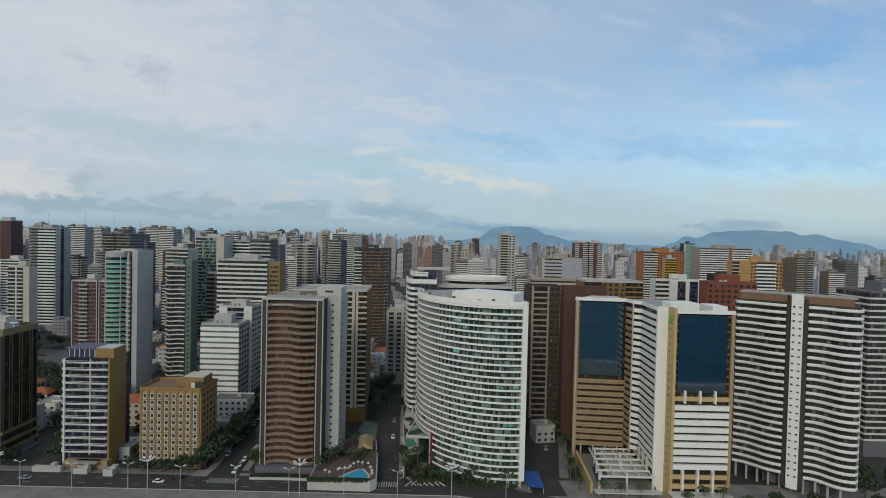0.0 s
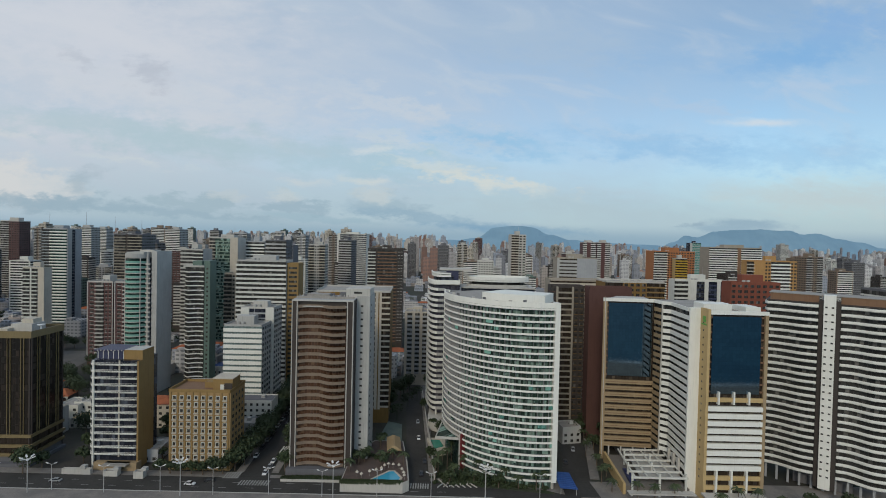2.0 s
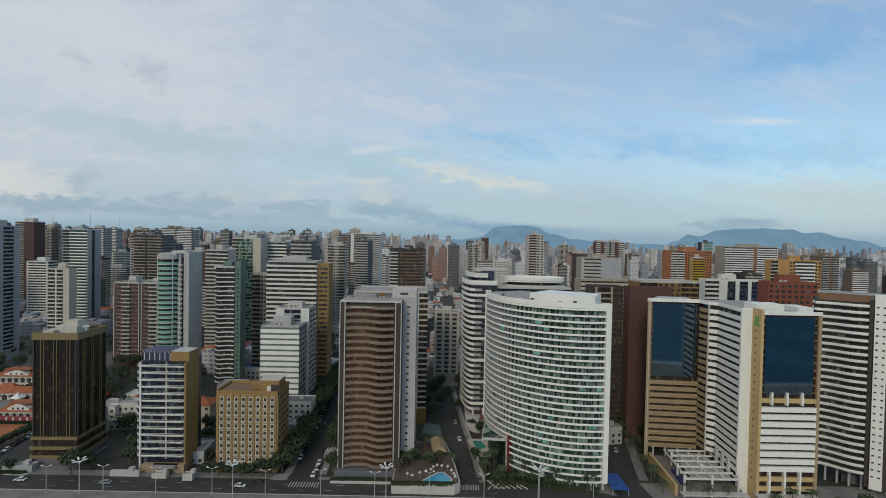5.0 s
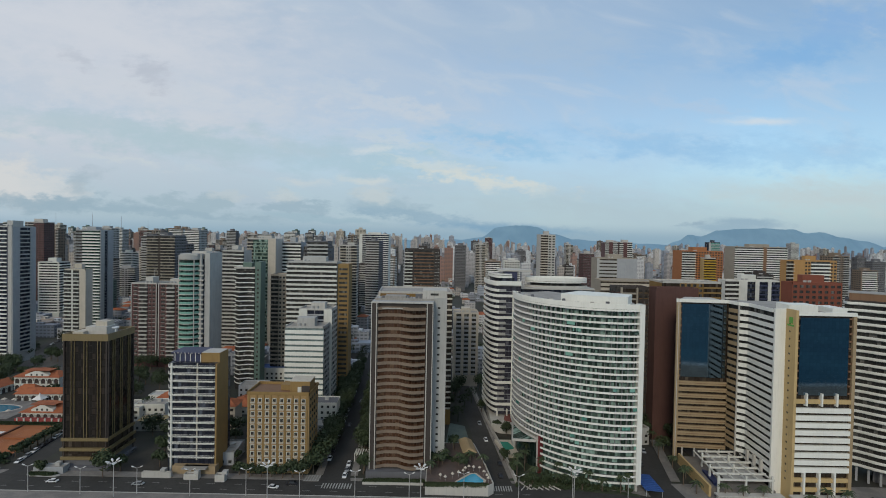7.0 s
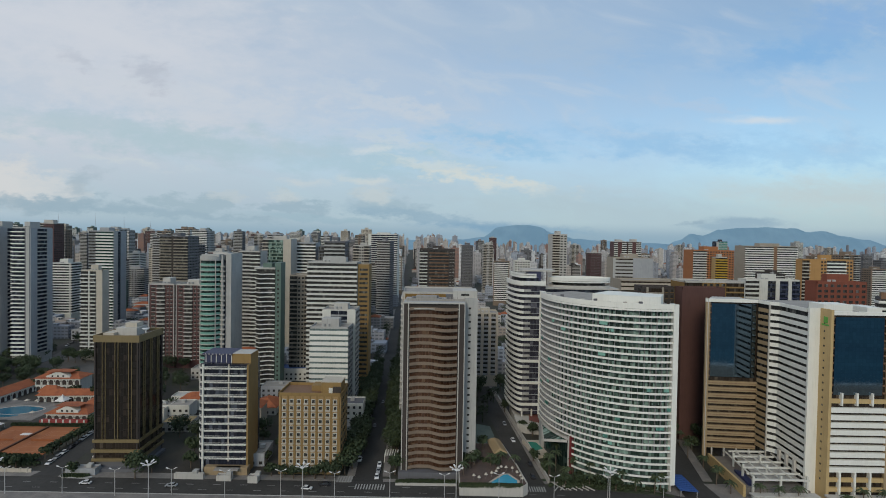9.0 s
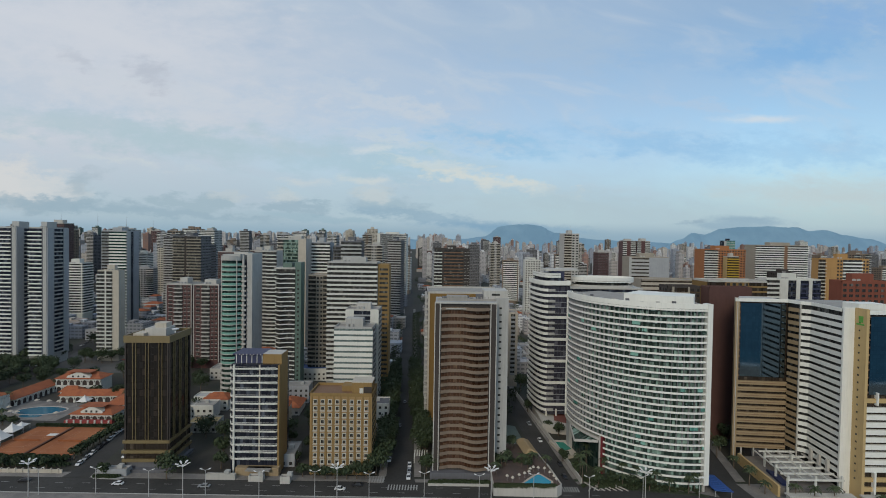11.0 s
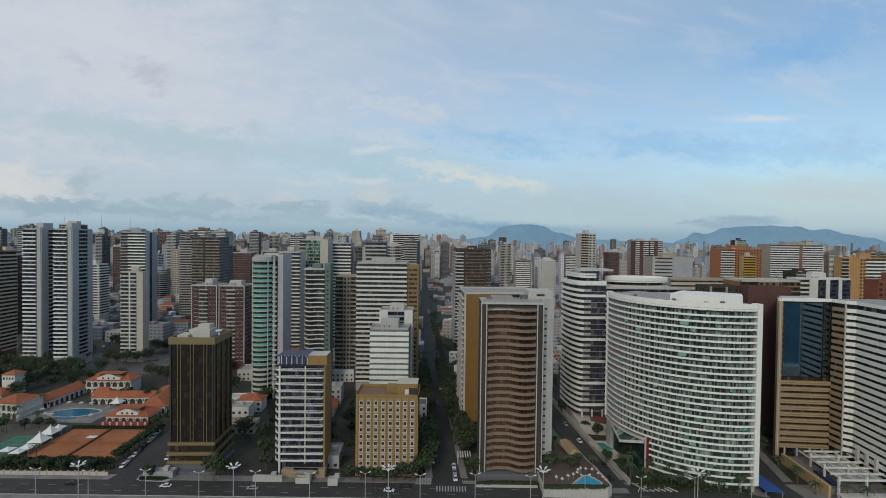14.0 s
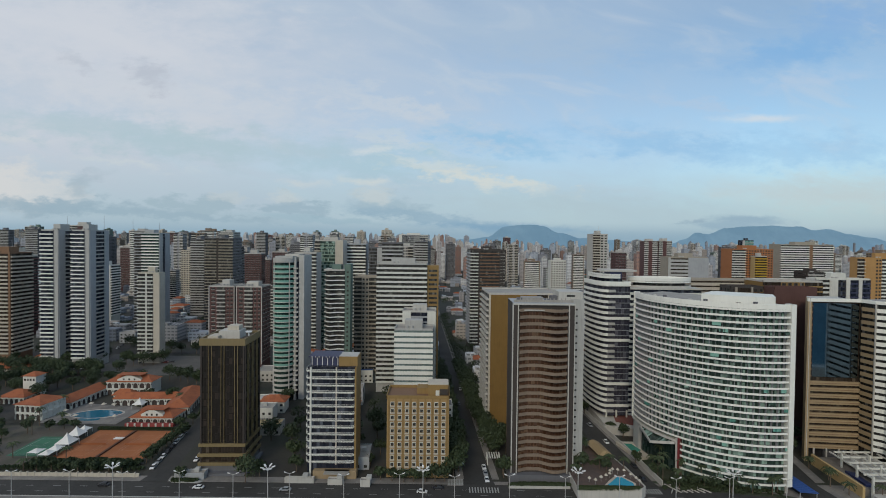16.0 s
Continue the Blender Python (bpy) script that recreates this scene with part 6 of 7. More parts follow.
def double_lamp():
    ob = thing("street_lamp", "grey pole with two white lamp arms", "street lamp", pose(0, 0, 0), "avenue lamps")
    part("pole", Geo().cyl(0, 0, 0.15, 0, 10.2, 8, 0, 0.1), POLE, ob)
    for s in (1, -1):
        a = part("arm", Geo().box(0, 1.7, -0.07, 0.07, 0, 0.13), POLE, ob, at=pose(0, 0, 10.0, 0, -22, 0 if s > 0 else 180))
        part("lamp_head", Geo().box(1.3, 2.3, -0.2, 0.2, -0.04, 0.2), LAMPWHITE, a)
    return ob


a, b = crown_lamp(), double_lamp()
for i in range(5):
    at = pose(-230.5 + 59.0 * i, 189.0, 0, 0, 0, 17 * i)
    if i:
        copy_thing(a, at)
    else:
        a.matrix_basis = at
for i in range(15):
    at = pose(-270 + 21.2 * i, 191.4 - 1.2 * (i % 2 == 0), 0, 0, 0, 4)
    if i:
        copy_thing(b, at)
    else:
        b.matrix_basis = at


# ---- cars ----
def car_model(c, name, label, ln=4.2, tall=1.45):
    ob = thing("car", label, "car", pose(0, 0, 0), "parked and standing cars")
    m = plain(name, c, 0.3)
    prof = [(0, 0.35), (0.05, 0.75), (0.9, 0.88), (ln - 0.5, 0.9), (ln, 0.7), (ln, 0.35)]
    g = Geo()
    k = len(g.v)
    for y in (-0.85, 0.85):
        g.v += [(x, y, z) for x, z in prof]
    n = len(prof)
    g.f += [tuple(range(n)), tuple(range(2 * n - 1, n - 1, -1))] + [(i, (i + 1) % n, n + (i + 1) % n, n + i) for i in range(n)]
    g.m += [0] * (n + 2)
    part("body", g, m, ob)
    part("cabin", Geo().prism([(1.0, -0.78), (ln - 0.5, -0.78), (ln - 0.5, 0.78), (1.0, 0.78)], 0.86, tall - 0.06, 0, [(1.7, -0.62), (ln - 1.0, -0.62), (ln - 1.0, 0.62), (1.7, 0.62)]), CARGLASS, ob)
    part("roof", Geo().box(1.68, ln - 0.98, -0.63, 0.63, tall - 0.07, tall), m, ob)
    wheel = Geo()
    ring = [(0.32 * math.cos(t), 0.32 * math.sin(t)) for t in [2 * math.pi * i / 10 for i in range(10)]]
    wheel.prism(ring, -0.1, 0.1)
    me = wheel.mesh("wheel", [TYRE])
    for x in (0.8, ln - 0.8):
        for y in (-0.8, 0.8):
            part("wheel", me, [TYRE], ob, at=pose(x, y, 0.32, 90, 0, 0))
    return ob


CARS = [car_model((0.72, 0.72, 0.72), "car_white", "white hatchback car on the asphalt"), car_model((0.30, 0.31, 0.32), "car_silver", "silver saloon car on the asphalt", 4.5),
        car_model((0.03, 0.03, 0.035), "car_black", "black saloon car on the asphalt", 4.4), car_model((0.25, 0.03, 0.03), "car_red", "dark red car on the asphalt", 4.0)]
rnd = random.Random(4)


def park(i, x, y, rz, z=0.02):
    plant_car = CARS[i]
    at = pose(x, y, z, 0, 0, rz)
    if plant_car.name in placed:
        copy_thing(plant_car, at)
    else:
        placed.add(plant_car.name)
        plant_car.matrix_basis = at


for k in range(8):
    park(rnd.choice((0, 0, 1, 2)), -230.6 - 0.16 * k * 5.2, 214 + k * 5.2, 97)
for k in range(6):
    park(rnd.choice((0, 1, 2, 3)), -214 - 4.2 * rnd.random(), 222 + k * 8, 95, -0.02)
for x, y, rz, i in ((-111, 197.4, 175, 0), (-109, 200.6, 5, 2), (-86.3, 206, 93, 0), (-86.4, 211.5, 93, 1), (-86.6, 217, 93, 0), (-93, 330, 93, 0), (-92.2, 336, 93, 1), (-95, 300, 93, 2), (-95, 262, 93, 2),
                    (-23, 246, 94, 0), (-20, 208, 94, 2), (-24.5, 268, 94, 1), (-19, 220, 94, 2), (45, 222, 77, 2), (52, 236, 77, 1), (-170, 198, 3, 1), (-244, 200.4, 2, 2), (-40, 200.8, 0, 0), (-50, 198, 2, 2),
                    (-205, 199, 2, 0), (-346, 392, 20, 2), (-342, 394, 15, 1), (-338, 393, 10, 0), (-334, 395, 14, 2), (-328, 394, 12, 3), (-324, 396, 8, 2), (-376, 372, 101, 0), (-395, 440, 100, 0), (-398, 450, 100, 2)):
    park(i, x, y, rz)
for k in range(14):
    park(rnd.choice((0, 1, 2)), STREET(222 + 9 * k) - 5.0, 222 + 9 * k, 93)
# ---- the club with red roofs ----
def hip(g, x0, x1, y0, y1, z, rise, o=0.8, m=0):
    w, d = x1 - x0, y1 - y0
    if w > d:
        top = [(x0 + d * 0.45, y0 + d * 0.48), (x1 - d * 0.45, y0 + d * 0.48), (x1 - d * 0.45, y0 + d * 0.52), (x0 + d * 0.45, y0 + d * 0.52)]
    else:
        top = [(x0 + w * 0.48, y0 + w * 0.45), (x0 + w * 0.52, y0 + w * 0.45), (x0 + w * 0.52, y1 - w * 0.45), (x0 + w * 0.48, y1 - w * 0.45)]
    return g.prism([(x0 - o, y0 - o), (x1 + o, y0 - o), (x1 + o, y1 + o), (x0 - o, y1 + o)], z, z + rise, m, top)


def arch_mesh(s, h, wall):
    """One bay of an arcade: two half piers and a round arch, s wide and h high."""
    g = Geo()
    r = s * 0.36
    spring = h - r - 0.5
    g.box(-s / 2, -r, 0, 0.5, 0, spring).box(r, s / 2, 0, 0.5, 0, spring)
    n = 8
    for i in range(n):
        t0, t1 = math.pi * i / n, math.pi * (i + 1) / n
        a0, a1 = (-r * math.cos(t0), spring + r * math.sin(t0)), (-r * math.cos(t1), spring + r * math.sin(t1))
        b0 = -s / 2 if i == 0 else a0[0]
        b1 = s / 2 if i == n - 1 else a1[0]
        for y in (0.0, 0.5):
            g.quad((a0[0], y, a0[1]), (a1[0], y, a1[1]), (b1, y, h), (b0, y, h))
        g.quad((a0[0], 0, a0[1]), (a1[0], 0, a1[1]), (a1[0], 0.5, a1[1]), (a0[0], 0.5, a0[1]))
    g.box(-s / 2, s / 2, 0, 0.5, h - 0.02, h + 0.4)
    return g.mesh("arch", [wall])


def arcade(parent, face, w, n, h, wall, z=0.0):
    me = arch_mesh(w / n, h, wall)
    for i in range(n):
        part("arch", me, [wall], parent, at=face @ pose((i + 0.5) * w / n, -0.5, z))


REDWALL = paint("red_wall_paint", (0.30, 0.05, 0.045), 0.8, 0.3)
# near-black brown that paints the shade behind the arches
INSIDE = plain("painted_interior_shade", (0.06, 0.045, 0.04), 0.9)


def clubhouse(label, x, y, w, d, floors, rz, front, side, wall=WHITE, lower=None, gable=False):
    ob = thing("clubhouse", label, "clubhouse", pose(x, y, 0, 0, 0, rz), "red-roofed club buildings")
    fh = 4.2
    part("wall", Geo().box(0, w, 0.3, d, 0, fh * floors), wall if floors > 1 else INSIDE, ob)
    for k in range(floors):
        arcade(ob, pose(0, 0, 0), w, front, fh - 0.4, lower if lower and k == 0 else WHITE, k * fh)
        if side:
            f, fw = FACES["right"](w, d)
            arcade(ob, f, fw, side, fh - 0.4, WHITE, k * fh)
            f, fw = FACES["left"](w, d)
            arcade(ob, f, fw, side, fh - 0.4, WHITE, k * fh)
        # thin dark panel, coloured to stand for the shaded space behind the arches
        part("dark_room", Geo().box(0.3, w - 0.3, 0.05, 0.28, k * fh, k * fh + fh - 0.5), INSIDE, ob)
    part("roof", hip(Geo(), 0, w, -0.5, d, fh * floors, 3.2), ROOFTILE, ob, "red clay tile roof")
    if gable:
        z = fh * floors
        c = w / 2
        g = Geo()
        g.v += [(c - w * 0.26, -0.2, z + 0.5), (c + w * 0.26, -0.2, z + 0.5), (c + w * 0.26, -0.2, z + 1.6), (c, -0.2, z + 4.4), (c - w * 0.26, -0.2, z + 1.6)]
        g.v += [(p[0], 6.5, p[2]) for p in g.v[:5]]
        g.f += [(0, 1, 2, 3, 4), (9, 8, 7, 6, 5)] + [(i, (i + 1) % 5, 5 + (i + 1) % 5, 5 + i) for i in range(5)]
        g.m += [0] * 7
        part("gable", g, WHITE, ob, "white pedimented gable")
        part("gable_roof", Geo().prism([(c - w * 0.29, -0.7), (c + w * 0.29, -0.7), (c + w * 0.29, 6.5), (c - w * 0.29, 6.5)], z + 4.1, z + 4.5, 0, [(c - 0.2, -0.7), (c + 0.2, -0.7), (c + 0.2, 6.5), (c - 0.2, 6.5)]), ROOFTILE, ob)
        for i in (-1, 0, 1):
            part("gable_window", Geo().box(c + i * w * 0.12 - 0.5, c + i * w * 0.12 + 0.5, -0.3, -0.15, z + 0.9, z + 2.0), GLASS_DARK, ob)
    return ob


clubhouse("white arched pavilion with red lower storey and tile roof", -271.5, 264.8, 22.5, 12, 1, 0, 6, 3, gable=True)
o = bpy.data.objects["clubhouse"]
part("red_base", Geo().box(-1.5, 24.0, -3.0, -0.7, 0, 1.6), REDWALL, o, "red terrace wall")
post = Geo().box(-0.4, 0.4, -3.3, -2.9, 0, 2.0).mesh("post", [WHITE])
for i in range(7):
    part("post", post, [WHITE], o, at=pose(0.2 + i * 3.7, 0, 0))
clubhouse("long red-roofed club wing with white arches", -262.0, 279.0, 13, 38, 1, 12, 3, 8)
clubhouse("two-storey white clubhouse with pediment and tile roof", -318, 314, 28, 11, 2, 2, 7, 0, gable=True)
clubhouse("small white arcade beside the pool", -305, 301, 11, 5, 1, 2, 4, 0)
clubhouse("two-storey white arcaded clubhouse with tile roof", -338.5, 271, 15.5, 15, 2, -6, 5, 4)
clubhouse("long red-roofed arcaded wing", -330, 287, 10, 34, 1, -2, 3, 9)
clubhouse("low white arcaded wing with a tile roof", -369, 295, 15, 12, 1, 0, 5, 3)
ob = thing("lookout_tower", "square white tower with arched openings and tile cap", "tower", pose(-366, 308, 0))
part("wall", Geo().box(0, 8, 0, 8, 0, 13), WHITE, ob)
part("roof", hip(Geo(), 0, 8, 0, 8.01, 13, 2.2), ROOFTILE, ob)
for i in range(4):
    part("opening", Geo().box(0.8 + i * 1.8, 1.8 + i * 1.8, -0.06, 0.1, 10, 11.4), GLASS_DARK, ob)
clubhouse("low red-roofed restaurant wing", -300, 294, 38, 5, 1, 4, 9, 0)
clubhouse("long low red-roofed hall beside the trees", -440, 354, 38, 12, 1, 3, 9, 0)
clubhouse("low red-roofed hall with white gable end", -428, 392, 30, 13, 1, 14, 7, 0)
clubhouse("red-roofed wing with a white end wall", -424, 410, 24, 12, 1, 8, 5, 3)
clubhouse("low house with red tile roof", -244, 288, 12, 10, 1, 8, 3, 0)

# courts, pool and deck
strip("clay_court", [(-283, 222.0), (-240.6, 222.0), (-242.8, 257), (-282.6, 257)], 0.06, CLAY, "orange clay tennis courts")
court = bpy.data.objects["clay_court"]
part("divider", Geo().prism([(-262.6, 223), (-261.6, 223), (-263.0, 256), (-264.0, 256)], 0.05, 0.7), ground_mat("mesh_divider", (0.10, 0.05, 0.03), (0.14, 0.06, 0.035), 0.6), court)
for x0 in (-279, -257.5):
    for xa, xb, ya, yb in ((0, 10.97, 227.4, 227.5), (0, 10.97, 251.1, 251.2), (0, 0.1, 227.4, 251.2), (10.87, 10.97, 227.4, 251.2), (1.37, 1.47, 227.4, 251.2), (9.5, 9.6, 227.4, 251.2), (1.4, 9.5, 232.9, 233.0), (1.4, 9.5, 245.6, 245.7)):
        part("court_line", Geo().box(x0 + xa, x0 + xb, ya, yb, 0.06, 0.07), plain("worn_court_line", (0.45, 0.25, 0.16), 0.9) if x0 == -279 and ya == 227.4 and xa == 0 and yb == 227.5 else bpy.data.materials["worn_court_line"], court)
    part("net", Geo().box(x0 - 0.9, x0 + 11.8, 239.25, 239.31, 0.06, 0.9), CLAY, court)
part("awning", Geo().box(-264.6, -260.2, 240, 242.4, 2.4, 2.6), CANVAS, court, "white awning over the umpire seat")
strip("green_court", [(-304, 226), (-287.5, 226), (-290, 248), (-305, 248)], 0.08, COURT_GREEN, "green hard court")
green = bpy.data.objects["green_court"]
for xa, xb, ya, yb in ((-303.2, -289.6, 228.0, 228.15), (-303.2, -290.6, 246.0, 246.15), (-303.2, -303.05, 228, 246), (-290.6, -290.45, 228, 246), (-303.2, -290.5, 237.0, 237.15), (-297.0, -296.85, 232, 242)):
    part("court_line", Geo().box(xa, xb, ya, yb, 0.08, 0.09), LINE, green)
strip("club_yard", [(-345, 214), (-287, 214), (-290, 262), (-352, 262)], 0.05, ground_mat("yard_paving", (0.11, 0.095, 0.08), (0.075, 0.075, 0.05), 0.08), "worn club yard of paving and grass")
for k in range(26):
    plant(TREES, rnd.choice((0, 1, 2)), -430 + 4.0 * k + rnd.uniform(-2, 2), 322 + 1.6 * k * (k % 3) / 2 + rnd.uniform(-6, 6))
for x, y, i in ((-312, 228, 1), (-318, 222, 0), (-326, 232, 1), (-322, 244, 3), (-308, 256, 3), (-302, 258, 3), (-296, 257, 3), (-334, 240, 0), (-316, 252, 1), (-268, 336, 2), (-258, 322, 2), (-248, 316, 0), (-240, 306, 2), (-232, 298, 2), (-228, 318, 2), (-236, 334, 0)):
    plant(TREES, i, x, y)
strip("pool_deck", [(-322, 266), (-280, 265), (-280, 292), (-326, 298)], 0.08, PAVING, "pale stone pool deck")
g = Geo()
g.prism([(-300 + 12.5 * math.cos(t) * (1 + 0.12 * math.sin(2 * t)), 280 + 6.2 * math.sin(t)) for t in [2 * math.pi * i / 40 for i in range(40)]], 0.05, 0.14, 0)
ob = solid("swimming_pool", g, POOLWATER, "blue kidney-shaped swimming pool in the club deck", "swimming pool")
part("small_pool", Geo().prism([(-299 + 6 * math.cos(t), 271.8 + 2.4 * math.sin(t)) for t in [2 * math.pi * i / 28 for i in range(28)]], 0.05, 0.15), POOLWATER, ob)
rim = [(-300 + 13.1 * math.cos(t) * (1 + 0.12 * math.sin(2 * t)), 280 + 6.7 * math.sin(t)) for t in [-2 * math.pi * i / 40 for i in range(41)]]
part("rim", Geo().ribbon(rim, 0.6, 0.05, 0.22), OFFWHITE, ob)


def tent(x, y, s, h):
    ob = thing("canopy_tent", "white peaked canvas tent", "tent", pose(x, y, 0), "white canvas tents")
    g = Geo()
    n, k = 6, 0
    prev = None
    for i in range(n + 1):
        u = i / n
        hw = s / 2 * (1 - u) ** 1.6 + 0.05
        z = 2.6 + (h - 2.6) * u
        ring = [(-hw, -hw, z), (hw, -hw, z), (hw, hw, z), (-hw, hw, z)]
        if prev:
            for j in range(4):
                g.quad(prev[j], prev[(j + 1) % 4], ring[(j + 1) % 4], ring[j])
        prev = ring
    part("canopy", g, CANVAS, ob)
    for sx in (-1, 1):
        for sy in (-1, 1):
            part("leg", Geo().box(sx * s * 0.48 - 0.06, sx * s * 0.48 + 0.06, sy * s * 0.48 - 0.06, sy * s * 0.48 + 0.06, 0, 2.7), POLE, ob)


for x, y, s, h in ((-286.5, 246, 6.5, 6.5), (-284, 236.5, 7.0, 7), (-283.5, 229, 5.5, 4.5), (-287, 252, 5, 4.6), (-283.6, 224, 5, 4.2), (-283, 291, 6, 6), (-290, 226, 5, 4.0)):
    tent(x, y, s, h)


def parasol(x, y, z=0.1, r=1.5):
    ob = thing("parasol", "closed or open cream canvas parasol", "parasol", pose(x, y, z), "poolside parasols")
    part("pole", Geo().cyl(0, 0, 0.04, 0, 2.3, 6), POLE, ob)
    part("canopy", Geo().cyl(0, 0, r, 1.9, 2.7, 8, 0, 0.06), CREAM, ob)


for x, y in ((-311, 273), (-307, 272.5), (-312, 292), (-304, 291), (-298, 291), (-318, 280), (-285, 272)):
    parasol(x, y)
# hedges and walls of the club
hedge = Geo()
rnd = random.Random(8)
_, tuft = leafy(31, 1.2, 0.9, 60)
for k in range(46):
    hedge.add(tuft, -325 + k * 2.0, 214 + rnd.uniform(-0.6, 0.6), 0.2)
    hedge.add(tuft, -286 + k * 1.05, 219.6 + rnd.uniform(-0.9, 0.9), rnd.uniform(0.2, 1.2))
    hedge.add(tuft, -286 + k * 1.05, 216.8 + rnd.uniform(-0.9, 0.9), rnd.uniform(0.0, 0.8))
    hedge.add(tuft, -283 + k * 0.98, 258.5 + rnd.uniform(-0.4, 0.4), -0.2)
solid("hedge", hedge, LEAF, "dark clipped hedge round the courts", "hedge", kind="stuff")
w_ = solid("club_wall", Geo().box(-330, -232, 207.6, 208.0, 0, 1.6), CREAM, "low cream garden wall on the avenue", "garden wall")
for k in range(33):
    part("pier", Geo().box(-330 + 3 * k, -329.5 + 3 * k, 207.4, 208.2, 0, 2.0), CREAM, w_)

# ---- pool terrace beside the brown tower ----
ob = thing("pool_terrace", "raised white terrace with a turquoise pool", "terrace", pose(0, 0, 0))
part("retaining_wall", Geo().prism([(-52, 194.6), (-27, 194.2), (-24.6, 196.5), (-26.5, 214), (-30, 236), (-44, 236), (-52, 214)], 0, 3.8), OFFWHITE, ob)
part("paving", Geo().prism([(-51.6, 195), (-27.2, 194.6), (-25.1, 196.8), (-27, 213.8), (-30.4, 235.6), (-43.6, 235.6), (-51.6, 214)], 3.7, 3.86), ground_mat("terrace_paving", (0.13, 0.09, 0.075), (0.10, 0.075, 0.065), 0.3), ob)
part("coping", Geo().ribbon([(-52, 194.6), (-27, 194.2), (-24.6, 196.5), (-26.5, 214)], 0.3, 3.8, 4.3), OFFWHITE, ob)
part("pool", Geo().prism([(-40.4, 196.6), (-29.0, 196.3), (-28.4, 199.2), (-31.6, 204.6), (-33.2, 204.4), (-36.6, 200.6)], 3.8, 3.93), plain("bright_pool_water", (0.05, 0.36, 0.52), 0.1), ob, "turquoise swimming pool")
part("pool_rim", Geo().prism([(-41.8, 195.8), (-28.2, 195.5), (-27.4, 199.5), (-31.0, 205.5), (-33.8, 205.3), (-37.4, 201.4)], 3.8, 3.9), CREAM, ob)
for x, y in ((-41, 200.5), (-38.5, 202), (-36.5, 203.5), (-35.5, 206), (-32, 207), (-29.5, 206.5), (-28, 203), (-27, 200), (-26.6, 197.6), (-44, 198), (-46, 199.5), (-34, 207.5)):
    parasol(x, y, 3.86, 0.75)
ob = thing("thatched_kiosk", "open kiosk with a brown sloping roof", "kiosk", pose(-36, 219, 3.86, 0, 0, 4))
part("roof", Geo().prism([(0, 0), (6.5, 0), (5.6, 15), (-0.8, 15)], 2.4, 4.0, 0, [(2.6, 1.5), (3.6, 1.5), (3.0, 13.5), (2.0, 13.5)]), paint("thatch", (0.36, 0.26, 0.14), 0.95, 0.4), ob)
for x, y in ((0.5, 0.6), (5.8, 0.6), (5.0, 14.2), (-0.2, 14.2)):
    part("post", Geo().box(x - 0.12, x + 0.12, y - 0.12, y + 0.12, 0, 2.5), BARK, ob)
strip("play_court", [(-44, 238), (-31, 238), (-33, 266), (-41, 270)], 0.5, COURT_GREEN, "pale green play court behind the terrace")
bpy.data.objects["play_court"].data.materials[0] = ground_mat("faded_court", (0.13, 0.17, 0.145), (0.10, 0.13, 0.115), 0.15)
ob = thing("planting_bed", "dark clipped planting along the tower front", "planting", pose(0, 0, 0))
part("wall", Geo().box(-78, -53, 201.8, 202.2, 0, 1.0), OFFWHITE, ob)
bed = Geo()
for k in range(26):
    bed.add(tuft, -77 + k * 0.95, 203.5 + rnd.uniform(-0.5, 0.8), 0.2)
tagged(part("shrub", bed, LEAF, ob), kind="stuff")
for x, y, z in ((-47, 210, 3.8), (-44, 216, 3.8), (-38, 212, 3.8), (-33, 214, 3.8), (-46, 224, 3.8), (-40, 228, 3.8), (-50, 204, 3.8), (-28, 211, 3.8)):
    plant(PALMS, 2, x, y, z)
for x, y in ((-45, 213), (-49, 212), (-40, 232), (-36, 209)):
    plant(TREES, 3, x, y, 3.8)
hd = Geo()
for k in range(14):
    hd.add(tuft, -50 + k * 1.1, 218 + rnd.uniform(-2, 2), 3.2)
for k in range(30):
    hd.add(tuft, -51 + k * 0.8, 195.3 + rnd.uniform(-0.2, 0.2), 3.3)
tagged(part("hedge", hd, LEAF, bpy.data.objects["pool_terrace"]), kind="stuff")
plaza = strip("patterned_plaza", [(-103, 203.6), (-96.5, 203.6), (-96.5, 209), (-103, 209)], 0.15, PAVING, "patterned paving at the street corner")
pale = Geo().prism([(-0.55, 0), (0, -0.55), (0.55, 0), (0, 0.55)], 0, 0.012).mesh("paving_tile", [LINE])
for i in range(6):
    for j in range(5):
        part("paving_tile", pale, [LINE], plaza, at=pose(-102.3 + i * 1.1, 204.2 + j * 1.05, 0.15))
isle = solid("traffic_island", Geo().prism([(-216, 203.6), (-205, 203.2), (-204, 204.6), (-209, 206), (-216.6, 206.4), (-218, 205)], 0.0, 0.32), PALEGREY, "pale kerbed traffic island with shrubs", "traffic island")
sh = Geo()
for k in range(9):
    sh.add(tuft, -215.5 + k * 1.1, 204.8 + rnd.uniform(-0.3, 0.3), -0.1)
tagged(part("shrub", sh, LEAF, isle), kind="stuff")
ob = thing("pergola", "small white pergola beside the brown tower", "pergola", pose(-85, 222, 0))
for i in range(6):
    part("beam", Geo().box(i * 1.1, i * 1.1 + 0.5, 0, 6, 3.2, 3.5), WHITE, ob)
for x, y in ((0, 0), (5.6, 0), (0, 5.6), (5.6, 5.6)):
    part("post", Geo().box(x, x + 0.3, y, y + 0.3, 0, 3.3), WHITE, ob)

